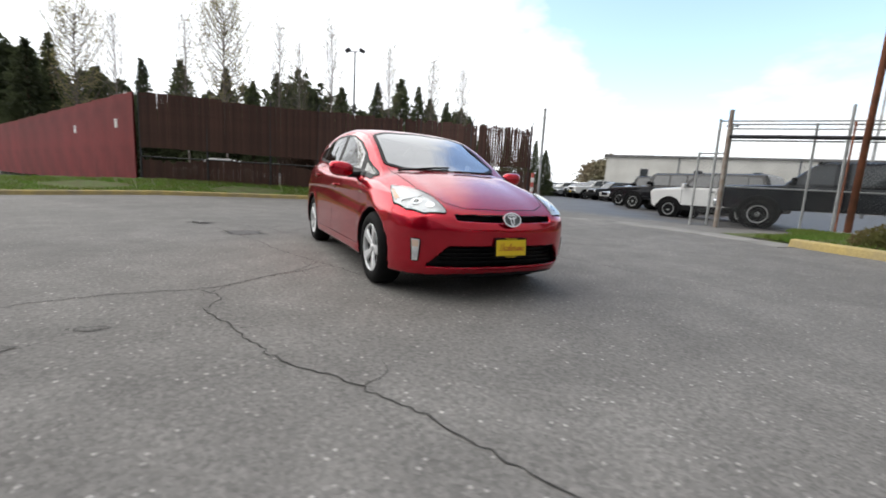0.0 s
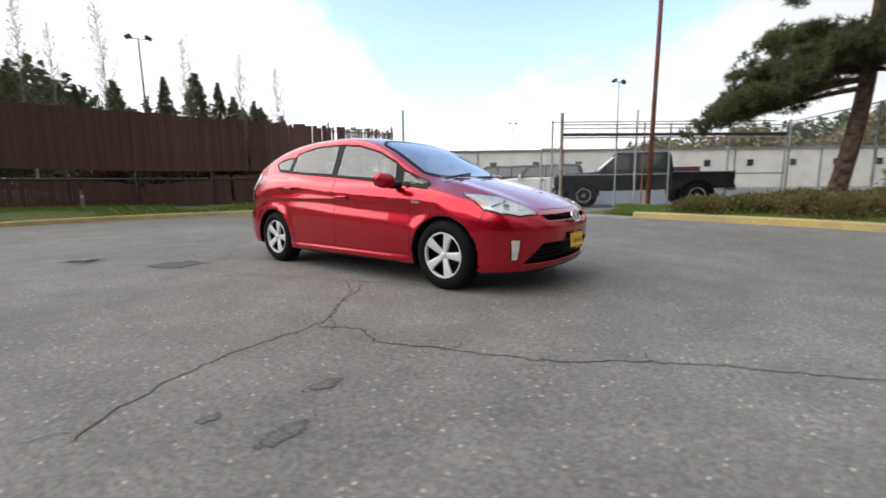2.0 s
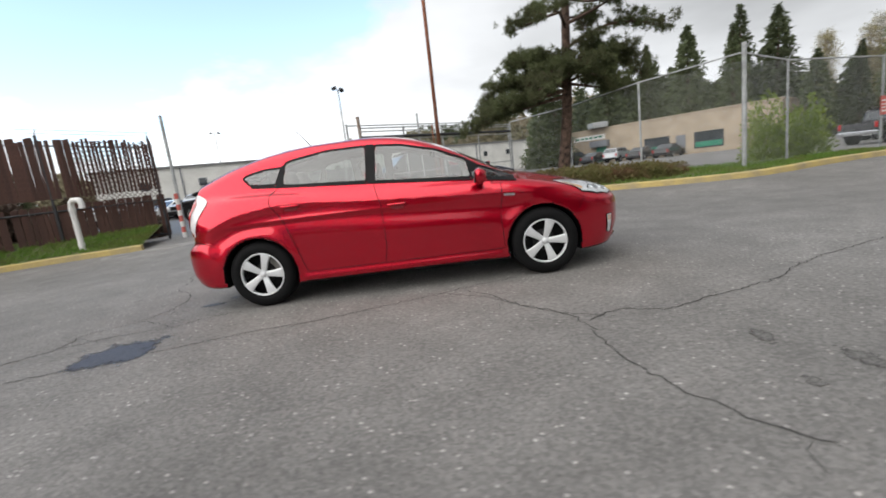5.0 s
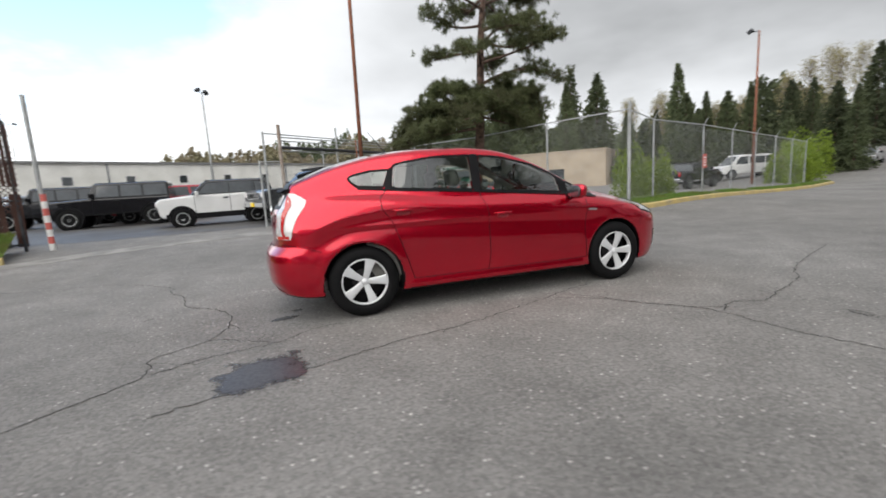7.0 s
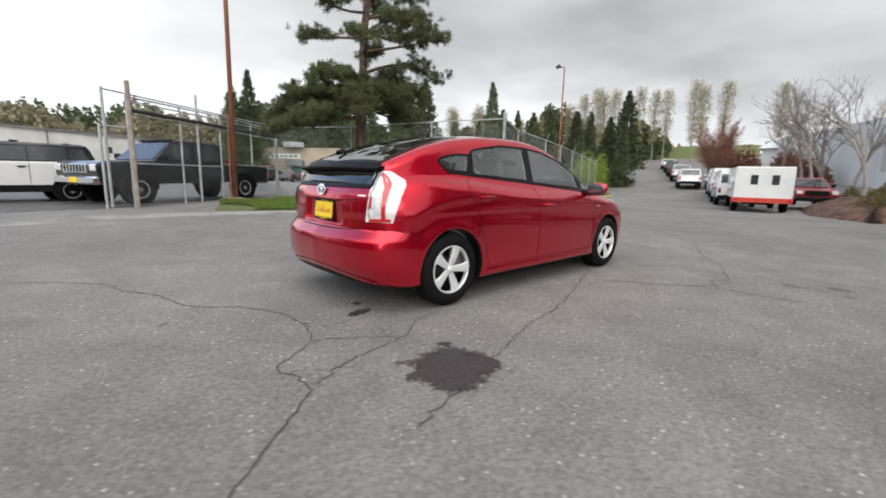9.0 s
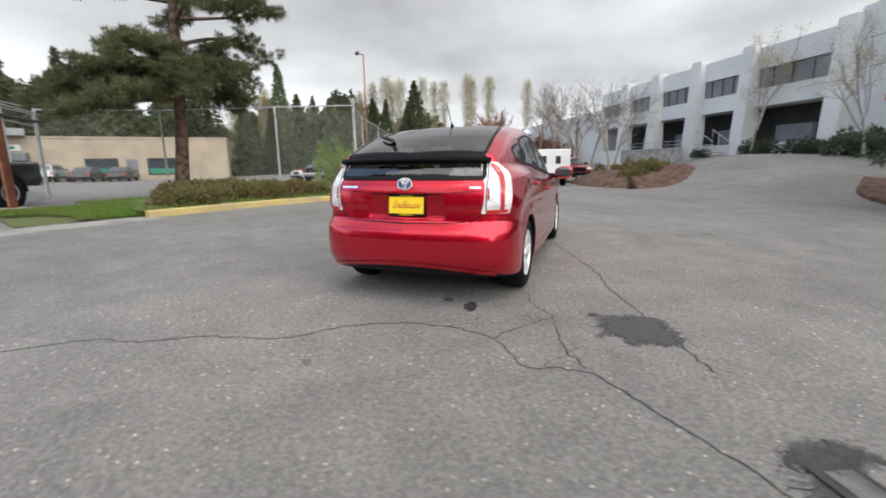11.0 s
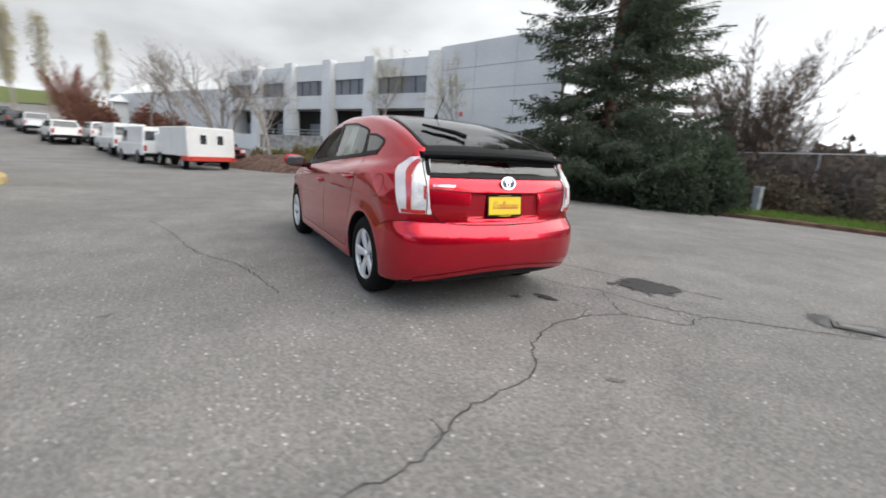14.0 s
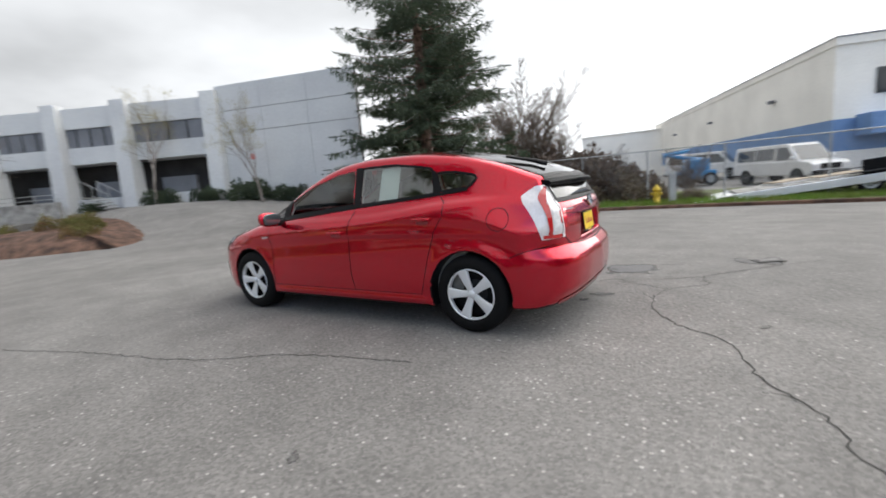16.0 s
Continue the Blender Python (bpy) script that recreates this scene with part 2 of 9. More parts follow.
M = dict(
    kerb=material("kerb_concrete", (0.36, 0.35, 0.33), 0.9, vary=0.18, scale=3, fine=60),
    yellow=material("kerb_yellow_paint", (0.46, 0.35, 0.13), 0.85, vary=0.16, scale=2.2, fine=40, tint=(0.30, 0.25, 0.15)),
    yard=material("dark_yard_asphalt", (0.062, 0.060, 0.060), 0.6, vary=0.25, scale=0.7, fine=40, bump=0.3, dist=0.005, tint=(0.10, 0.098, 0.095)),
    gutter=material("gutter_concrete", (0.27, 0.26, 0.245), 0.9, vary=0.16, scale=2, fine=50),
    grass=material("grass_soil", (0.095, 0.135, 0.034), 1.0, vary=0.3, scale=3, fine=30, bump=0.8, dist=0.05, tint=(0.10, 0.085, 0.04)),
    blade=material("grass_blade", (0.13, 0.235, 0.035), 0.8, vary=0.2, scale=1.2, fine=9, bump=0, tint=(0.17, 0.19, 0.05)),
    slat=material("rusty_brown_slat", (0.068, 0.031, 0.023), 0.85, vary=0.25, scale=1.3, fine=25, each=0.22, tint=(0.05, 0.024, 0.018)),
    redwall=material("red_painted_panel", (0.20, 0.028, 0.030), 0.75, spec=0.2, vary=0.12, scale=0.8, fine=20, each=0.1),
    steel=material("galvanised_steel", (0.42, 0.43, 0.43), 0.55, metal=0.3, vary=0.12, scale=5, fine=80),
    darksteel=material("dark_steel", (0.05, 0.05, 0.055), 0.6, metal=0.3, vary=0.15, scale=5, fine=70),
    rust=material("rusty_pole", (0.26, 0.095, 0.05), 0.85, vary=0.25, scale=4, fine=60, tint=(0.14, 0.06, 0.04)),
    oldpost=material("weathered_brown_post", (0.24, 0.185, 0.15), 0.85, vary=0.25, scale=5, fine=60, tint=(0.36, 0.33, 0.30)),
    tan=material("tan_stucco", (0.40, 0.33, 0.25), 0.95, vary=0.08, scale=0.5, fine=12),
    white=material("white_painted_wall", (0.78, 0.77, 0.73), 0.9, vary=0.08, scale=0.4, fine=9, tint=(0.62, 0.61, 0.57)),
    cream=material("cream_metal_wall", (0.86, 0.84, 0.79), 0.8, vary=0.05, scale=0.3, fine=9),
    blue=material("blue_painted_band", (0.15, 0.27, 0.50), 0.7, vary=0.08, scale=0.4, fine=9),
    grey=material("grey_concrete_panel", (0.57, 0.58, 0.575), 0.9, vary=0.06, scale=0.35, fine=8, tint=(0.48, 0.49, 0.50)),
    greydark=material("grey_window_band", (0.17, 0.18, 0.20), 0.5, vary=0.1, scale=0.6, fine=14),
    # near-black: shade of deep recesses as a colour; also dark mullions and joints
    void=material("recess_shade_and_joint_black", (0.025, 0.024, 0.024), 0.8, vary=0.2, scale=1, fine=10),
    pane=material("dark_window_pane", (0.045, 0.052, 0.058), 0.05, spec=0.9, vary=0.1, scale=2, fine=10, bump=0),
    roof=material("roof_membrane", (0.22, 0.22, 0.22), 0.9, vary=0.12, scale=0.5, fine=10),
    bark=material("pine_bark", (0.15, 0.095, 0.07), 0.95, vary=0.3, scale=6, fine=40, bump=0.6, dist=0.03),
    palebark=material("pale_birch_bark", (0.30, 0.27, 0.24), 0.9, vary=0.25, scale=5, fine=30, tint=(0.16, 0.13, 0.11)),
    pine=material("pine_needles", (0.125, 0.145, 0.062), 0.75, vary=0.25, scale=1.1, fine=12, bump=0, tint=(0.080, 0.078, 0.038)),
    fir=material("fir_needles", (0.066, 0.090, 0.052), 0.75, vary=0.25, scale=1.3, fine=12, bump=0, tint=(0.034, 0.048, 0.030)),
    farfir=material("distant_conifer", (0.105, 0.128, 0.060), 0.9, vary=0.25, scale=0.3, fine=2.5, bump=0, each=0.3, tint=(0.058, 0.070, 0.036)),
    spring=material("spring_leaves", (0.36, 0.33, 0.15), 0.8, vary=0.22, scale=0.4, fine=4, bump=0, tint=(0.24, 0.19, 0.10)),
    brownwood=material("leafless_brown_wood", (0.26, 0.215, 0.145), 0.9, vary=0.22, scale=0.12, fine=2.0, bump=0, tint=(0.19, 0.19, 0.10)),
    lime=material("lime_leaves", (0.24, 0.32, 0.035), 0.75, vary=0.25, scale=2, fine=12, bump=0, tint=(0.15, 0.22, 0.03)),
    twig=material("bare_twigs", (0.21, 0.175, 0.15), 0.9, vary=0.2, scale=1, fine=10, bump=0),
    bramble=material("brown_bramble", (0.155, 0.130, 0.085), 0.9, vary=0.25, scale=1.5, fine=14, bump=0, tint=(0.10, 0.055, 0.035)),
    brush=material("brown_brush_twigs", (0.145, 0.105, 0.08), 0.9, vary=0.2, scale=1, fine=10, bump=0),
    redtwig=material("reddish_twigs", (0.20, 0.085, 0.055), 0.9, vary=0.2, scale=1, fine=10, bump=0),
    shrub=material("low_shrub_leaves", (0.15, 0.150, 0.05), 0.85, vary=0.25, scale=1.5, fine=14, bump=0, tint=(0.19, 0.105, 0.06)),
    mulch=material("bark_mulch", (0.14, 0.075, 0.05), 0.95, vary=0.3, scale=3, fine=30, bump=0.8, dist=0.04),
    tyre=material("tyre_rubber", (0.008, 0.008, 0.0085), 0.7, spec=0.12, vary=0.12, scale=6, fine=60),
    bowl=material("silver_reflector", (0.80, 0.80, 0.80), 0.28, metal=0.25, vary=0.10, scale=16, fine=120, bump=0.1, tint=(0.46, 0.47, 0.49)),
    signal=material("pale_signal_lens", (0.82, 0.44, 0.22), 0.2, vary=0.05, bump=0, coat=0.6),
    paleamber=material("pale_amber_lens", (0.78, 0.60, 0.48), 0.2, vary=0.05, bump=0, coat=0.6),
    alloy=material("silver_alloy", (0.74, 0.75, 0.76), 0.34, metal=0.35, vary=0.03, scale=4, fine=80, bump=0.02),
    black=material("black_plastic", (0.008, 0.008, 0.009), 0.4, spec=0.14, vary=0.1, scale=5, fine=120, bump=0.05),
    spoiler=material("satin_black_plastic", (0.005, 0.005, 0.006), 0.5, spec=0.06, vary=0.05, scale=8, fine=120, bump=0.02),
    chrome=material("chrome", (0.75, 0.76, 0.78), 0.10, metal=1.0, vary=0.02, bump=0),
    red=paint("red_car_paint", (0.54, 0.003, 0.022), 0.80, 0.25, 1.0, 0.015),
    lining=material("pale_headlining", (0.42, 0.41, 0.38), 0.95, vary=0.06, scale=6, fine=200),
    trim=material("grey_cabin_trim", (0.26, 0.25, 0.23), 0.9, vary=0.1, scale=6, fine=200),
    seat=material("grey_seat_cloth", (0.32, 0.31, 0.29), 0.95, vary=0.1, scale=8, fine=250),
    lens=glass("clear_lens", (0.92, 0.94, 0.95), 0.03, 1.0),
    window=glass("car_window_glass", (0.54, 0.60, 0.57), 0.01, 3.2),
    screen=glass("windscreen_glass", (0.24, 0.28, 0.31), 0.01, 9.5),
    darkwin=glass("tinted_window_glass", (0.26, 0.28, 0.28), 0.01, 2.2),
    redlens=material("red_lamp_lens", (0.45, 0.02, 0.02), 0.12, vary=0.03, bump=0, coat=0.8),
    whitelens=material("white_lamp_lens", (0.74, 0.71, 0.71), 0.12, vary=0.05, scale=20, bump=0.05, coat=0.8),
    plate=material("yellow_plate", (0.85, 0.60, 0.02), 0.4, vary=0.03, scale=8, fine=90, bump=0),
    plateink=material("red_plate_ink", (0.45, 0.03, 0.02), 0.4, vary=0.03, bump=0),
    emblue=material("blue_emblem", (0.03, 0.06, 0.14), 0.15, vary=0.03, bump=0),
    paper=material("white_paper", (0.90, 0.93, 0.90), 0.7, vary=0.03, bump=0),
    vwhite=paint("white_vehicle_paint", (0.72, 0.72, 0.71), 0.0, 0.3, 0.6),
    vblack=paint("black_vehicle_paint", (0.010, 0.010, 0.012), 0.1, 0.25, 0.8),
    vdark=paint("charcoal_vehicle_paint", (0.018, 0.020, 0.024), 0.3, 0.3, 0.8),
    vblue=paint("blue_vehicle_paint", (0.10, 0.16, 0.30), 0.3, 0.3, 0.8),
    liftblue=paint("bright_blue_lift_paint", (0.05, 0.24, 0.48), 0.0, 0.35, 0.4),
    vred=paint("red_vehicle_paint", (0.30, 0.03, 0.04), 0.2, 0.3, 0.8),
    vsilver=paint("silver_vehicle_paint", (0.40, 0.42, 0.44), 0.5, 0.3, 0.8),
    redband=material("red_trailer_band", (0.55, 0.05, 0.03), 0.5, vary=0.06),
    signred=material("sign_red", (0.55, 0.12, 0.10), 0.6, vary=0.05),
    signwhite=material("sign_white", (0.75, 0.74, 0.72), 0.6, vary=0.05),
    hydrant=material("hydrant_yellow", (0.62, 0.42, 0.03), 0.5, vary=0.1, scale=6),
    green=material("green_awning", (0.03, 0.22, 0.14), 0.8, vary=0.1),
    crack=material("crack_dirt", (0.062, 0.060, 0.056), 1.0, vary=0.2, bump=0),
    oil=material("oil_stain", (0.045, 0.042, 0.04), 0.55, vary=0.2, scale=8, fine=60),
    iron=material("cast_iron", (0.17, 0.16, 0.155), 0.6, metal=0.3, vary=0.2, scale=8, fine=80),
)


def asphalt(name):
    m = bpy.data.materials.new(name)
    m.use_nodes = True
    N, L = m.node_tree.nodes, m.node_tree.links
    b = N["Principled BSDF"]
    b.inputs["Roughness"].default_value = 0.88
    co = N.new("ShaderNodeTexCoord").outputs["Object"]

    def tex(kind, scale, detail=4.0):
        n = N.new(kind)
        n.inputs["Scale"].default_value = scale
        if kind == "ShaderNodeTexNoise":
            n.inputs["Detail"].default_value = detail
        L.new(co, n.inputs["Vector"])
        return n

    def mr(v, a, b_, c, d):
        n = N.new("ShaderNodeMapRange")
        for k, x in zip(("From Min", "From Max", "To Min", "To Max"), (a, b_, c, d)):
            n.inputs[k].default_value = x
        L.new(v, n.inputs["Value"])
        return n.outputs[0]

    def mul(a, c):
        n = N.new("ShaderNodeMath")
        n.operation = "MULTIPLY"
        L.new(a, n.inputs[0])
        L.new(c, n.inputs[1])
        return n.outputs[0]

    stain = tex("ShaderNodeTexNoise", 0.35, 6)
    mid = tex("ShaderNodeTexNoise", 2.2, 6)
    grain = tex("ShaderNodeTexNoise", 34, 6)
    stones = tex("ShaderNodeTexVoronoi", 62)
    pebbles = tex("ShaderNodeTexVoronoi", 27)
    sc = N.new("ShaderNodeSeparateColor")
    L.new(stones.outputs["Color"], sc.inputs[0])
    sp = N.new("ShaderNodeSeparateColor")
    L.new(pebbles.outputs["Color"], sp.inputs[0])
    v = mul(mr(stain.outputs["Fac"], 0.3, 0.7, 0.82, 1.18), mr(mid.outputs["Fac"], 0.3, 0.7, 0.86, 1.14))
    v = mul(v, mr(grain.outputs["Fac"], 0.3, 0.7, 0.82, 1.18))
    v = mul(v, mr(sc.outputs[0], 0.0, 1.0, 0.80, 1.20))
    stone = mr(sp.outputs[1], 0.76, 0.95, 1.0, 2.2)
    close = mr(pebbles.outputs["Distance"], 0.18, 0.32, 1.0, 0.0)
    k = N.new("ShaderNodeMath")
    k.operation = "MULTIPLY_ADD"
    sub = N.new("ShaderNodeMath")
    sub.operation = "SUBTRACT"
    L.new(stone, sub.inputs[0])
    sub.inputs[1].default_value = 1.0
    L.new(sub.outputs[0], k.inputs[0])
    L.new(close, k.inputs[1])
    k.inputs[2].default_value = 1.0
    v = mul(v, k.outputs[0])
    col = N.new("ShaderNodeMix")
    col.data_type, col.blend_type = "RGBA", "MULTIPLY"
    col.inputs["Factor"].default_value = 1.0
    col.inputs["A"].default_value = (0.1625, 0.1545, 0.1455, 1)
    L.new(v, col.inputs["B"])
    L.new(col.outputs["Result"], b.inputs["Base Color"])
    bp = N.new("ShaderNodeBump")
    bp.inputs["Strength"].default_value, bp.inputs["Distance"].default_value = 0.45, 0.006
    L.new(v, bp.inputs["Height"])
    L.new(bp.outputs[0], b.inputs["Normal"])
    return m


def soaked(name, x, y, r, base, rough, squash=1.0, turn=0.0, seed=0.0, pits=0.35):
    """A stain soaked into the asphalt: thick in its middle, thinning out in ragged specks towards its rim."""
    m = bpy.data.materials.new(name)
    m.use_nodes = True
    N, L = m.node_tree.nodes, m.node_tree.links
    b = N["Principled BSDF"]
    b.inputs["Roughness"].default_value, b.inputs["Specular IOR Level"].default_value = rough, 0.32
    co = N.new("ShaderNodeTexCoord").outputs["Object"]
    mp = N.new("ShaderNodeMapping")
    mp.vector_type = "TEXTURE"
    mp.inputs["Location"].default_value = (x, y, 0)
    mp.inputs["Rotation"].default_value = (0, 0, math.radians(turn))
    mp.inputs["Scale"].default_value = (r, r * squash, 1e3)
    L.new(co, mp.inputs["Vector"])
    ln = N.new("ShaderNodeVectorMath")
    ln.operation = "LENGTH"
    L.new(mp.outputs[0], ln.inputs[0])

    def noise(scale, detail):
        n = N.new("ShaderNodeTexNoise")
        n.noise_dimensions = "4D"
        n.inputs["W"].default_value, n.inputs["Scale"].default_value, n.inputs["Detail"].default_value = seed, scale, detail
        L.new(co, n.inputs["Vector"])
        return n.outputs["Fac"]

    def calc(op, a, c, d=None, clamp=False):
        n = N.new("ShaderNodeMath")
        n.operation, n.use_clamp = op, clamp
        for k, v in enumerate((a, c, d)):
            if isinstance(v, (int, float)):
                n.inputs[k].default_value = v
            elif v is not None:
                L.new(v, n.inputs[k])
        return n.outputs[0]
    wide, grain = noise(1.9 / r, 3.0), noise(55.0, 4.0)
    depth = calc("SUBTRACT", calc("MULTIPLY_ADD", wide, 1.5, 0.12), ln.outputs["Value"])
    depth = calc("ADD", depth, calc("MULTIPLY_ADD", grain, pits * 2, -pits))
    cover = calc("MULTIPLY_ADD", depth, 3.6, 0.25, True)
    shade = N.new("ShaderNodeMix")
    shade.data_type = "RGBA"
    shade.inputs["A"].default_value, shade.inputs["B"].default_value = (*(c * 1.9 for c in base), 1), (*(c * 0.75 for c in base), 1)
    L.new(calc("MULTIPLY_ADD", grain, 3.0, -1.0, True), shade.inputs["Factor"])
    L.new(shade.outputs["Result"], b.inputs["Base Color"])
    bp = N.new("ShaderNodeBump")
    bp.inputs["Strength"].default_value, bp.inputs["Distance"].default_value = 0.35, 0.004
    L.new(grain, bp.inputs["Height"])
    L.new(bp.outputs[0], b.inputs["Normal"])
    clear, mx = N.new("ShaderNodeBsdfTransparent"), N.new("ShaderNodeMixShader")
    L.new(cover, mx.inputs[0])
    L.new(clear.outputs[0], mx.inputs[1])
    L.new(b.outputs[0], mx.inputs[2])
    L.new(mx.outputs[0], N["Material Output"].inputs[0])
    return m


def leafy(m, share=0.4):
    """Lets part of the light pass through thin leaves."""
    N, L = m.node_tree.nodes, m.node_tree.links
    b = N["Principled BSDF"]
    tr, mx = N.new("ShaderNodeBsdfTranslucent"), N.new("ShaderNodeMixShader")
    L.new(b.inputs["Base Color"].links[0].from_socket, tr.inputs["Color"])
    mx.inputs[0].default_value = share
    L.new(b.outputs[0], mx.inputs[1])
    L.new(tr.outputs[0], mx.inputs[2])
    L.new(mx.outputs[0], N["Material Output"].inputs[0])


for key in ("blade", "pine", "fir", "farfir", "spring", "lime", "shrub"):
    leafy(M[key])
M["asphalt"] = asphalt("worn_asphalt")


# ---- mesh helpers ----
def sstep(v):
    v = np.clip(v, 0, 1)
    return v * v * (3 - 2 * v)


def height(x, y):
    """The lie of the land: a faint cross fall, a driveway climbing to the grey building, a road that dips and climbs."""
    x, y = np.asarray(x, float), np.asarray(y, float)
    h = 0.03 * np.clip(y - 3, 0, 4.5) - 0.025 * np.clip(-4 - y, 0, 10)
    h = h + 1.5 * sstep((x - 8.5) / 13) * sstep((-3.0 - y) / 6)
    off = np.abs(0.945 * (y - 2.9) - 0.326 * (x - 23.6))
    road = 1 - sstep((off - 10) / 14)
    h = h - 0.35 * sstep((x - 8) / 18) * sstep((y + 4) / 6)
    return h + (1 - road) * 0.037 * np.clip(x - 34, 0, 120) + road * 0.09 * np.clip(x - 32, 0, 105)


def mk(name, verts, faces, mat, parent=None, label="", smooth=False):
    me = bpy.data.meshes.new(name)
    me.from_pydata([tuple(map(float, v)) for v in verts], [], [tuple(map(int, f)) for f in faces])
    me.materials.append(mat)
    if smooth:
        me.polygons.foreach_set("use_smooth", [True] * len(me.polygons))
    me.update()
    ob = new(name, me)
    ob.parent = parent
    return tagged(ob, label)


def part(name, bm, mat, parent=None, label="", smooth=False):
    me = bpy.data.meshes.new(name)
    bm.to_mesh(me)
    bm.free()
    me.materials.append(mat)
    if smooth:
        me.polygons.foreach_set("use_smooth", [True] * len(me.polygons))
    ob = new(name, me)
    ob.parent = parent
    return tagged(ob, label)


def thing(name, m=Matrix(), label="", category="", group="", kind=""):
    ob = new(name)
    ob.empty_display_size = 0.2
    ob.matrix_world = m
    return tagged(ob, label, category, group, kind)


def box(bm, x0, x1, y0, y1, z0, z1, bevel=0.0):
    got = bmesh.ops.create_cube(bm, size=1.0, matrix=Matrix.Translation(((x0 + x1) / 2, (y0 + y1) / 2, (z0 + z1) / 2)) @ Matrix.Diagonal((x1 - x0, y1 - y0, z1 - z0, 1)))
    if bevel:
        edges = list({e for v in got["verts"] for e in v.link_edges})
        bmesh.ops.bevel(bm, geom=edges, offset=bevel, segments=2, affect="EDGES", profile=0.5)
    return bm


def boxes(*specs, bevel=0.0):
    bm = bmesh.new()
    for s in specs:
        box(bm, *s, bevel=bevel)
    return bm


def rod(bm, a, b, r0, r1=None, n=8, caps=True):
    a, b = Vector(a), Vector(b)
    d = b - a
    q = d.to_track_quat("Z", "Y").to_matrix().to_4x4()
    bmesh.ops.create_cone(bm, cap_ends=caps, segments=n, radius1=r0, radius2=r0 if r1 is None else r1, depth=d.length,
                          matrix=Matrix.Translation((a + b) / 2) @ q)
    return bm


def tube_arrays(points, radii, n=6):
    """Vertices and faces of a bent, tapering tube."""
    pts = [Vector(p) for p in points]
    V, F = [], []
    for i, p in enumerate(pts):
        d = (pts[min(i + 1, len(pts) - 1)] - pts[max(i - 1, 0)]).normalized()
        u = d.cross(Vector((0.31, 0.77, 0.21))).normalized()
        w = d.cross(u)
        for k in range(n):
            a = 2 * math.pi * k / n
            V.append(p + float(radii[i]) * (math.cos(a) * u + math.sin(a) * w))
    for i in range(len(pts) - 1):
        for k in range(n):
            a, b = i * n + k, i * n + (k + 1) % n
            F.append((a, b, b + n, a + n))
    return V, F


def sweep(name, path, profile, mat, parent=None, label="", ground=True, smooth=False):
    """A profile (offset to the right, height) drawn along a path on the ground."""
    P = [Vector((p[0], p[1], 0)) for p in path]
    V, F, n = [], [], len(profile)
    for i, p in enumerate(P):
        d = (P[min(i + 1, len(P) - 1)] - P[max(i - 1, 0)]).normalized()
        r = Vector((d.y, -d.x, 0))
        for o, z in profile:
            q = p + r * o
            V.append((q.x, q.y, (float(height(q.x, q.y)) if ground else 0) + z))
    for i in range(len(P) - 1):
        for k in range(n - 1):
            a = i * n + k
            F.append((a, a + n, a + n + 1, a + 1))
    F += [tuple(range(n)), tuple(reversed(range((len(P) - 1) * n, len(P) * n)))]
    return mk(name, V, F, mat, parent, label, smooth)


def smooth_path(pts, step=0.4):
    """Catmull-Rom through the points, evenly stepped."""
    pts = [np.array(p, float) for p in pts]
    out = []
    for i in range(len(pts) - 1):
        p0, p1, p2, p3 = pts[max(i - 1, 0)], pts[i], pts[i + 1], pts[min(i + 2, len(pts) - 1)]
        n = max(1, int(np.linalg.norm(p2 - p1) / step))
        for k in range(n):
            t = k / n
            out.append(0.5 * (2 * p1 + (p2 - p0) * t + (2 * p0 - 5 * p1 + 4 * p2 - p3) * t * t + (3 * p1 - p0 - 3 * p2 + p3) * t**3))
    return out + [pts[-1]]


# ---- ground ----
def spread(n, near, far):
    t = np.linspace(-1, 1, n)
    return near * t + (far - near) * np.sign(t) * np.abs(t) ** 5


gx, gy = spread(181, 48, 1200), spread(181, 48, 1200)
GX, GY = np.meshgrid(gx, gy, indexing="ij")
GZ = height(GX, GY)
idx = np.arange(181 * 181).reshape(181, 181)
quads = np.stack([idx[:-1, :-1], idx[1:, :-1], idx[1:, 1:], idx[:-1, 1:]], -1).reshape(-1, 4)
ground = mk("ground", np.stack([GX, GY, GZ], -1).reshape(-1, 3), quads, M["asphalt"], smooth=True)
tagged(ground, "worn grey asphalt yard with cracks and pale stones", "ground", kind="structure")

# ---- kerbs, gutters, verges ----
KERB = [(0, 0), (0.02, 0.115), (0.05, 0.135), (0.16, 0.14), (0.17, -0.1)]
# yellow kerb that runs past the pine and turns along the long fence (land on its left)
north_line = smooth_path([(0.9, 7.05), (2.6, 6.75), (4.2, 6.4), (6.2, 5.75), (7.6, 5.5), (8.8, 5.75), (10.2, 6.35), (13.4, 7.4), (18.0, 8.9), (24.0, 10.9), (29.5, 12.9)])
sweep("kerb_1", north_line, [(-o, z) for o, z in KERB], M["yellow"], label="concrete kerb with worn yellow paint", ground=True)
tagged(bpy.data.objects["kerb_1"], category="kerb", kind="structure")
west_line = smooth_path([(-10.2, -16), (-10.6, -11), (-11.2, -7.5), (-12.0, -4.0), (-12.3, 0.0), (-11.6, 3.0), (-9.9, 4.7), (-7.2, 5.7)])
sweep("kerb_2", west_line, [(-o, z) for o, z in KERB], M["yellow"], label="weathered kerb along the grass strip")
tagged(bpy.data.objects["kerb_2"], category="kerb", kind="structure")


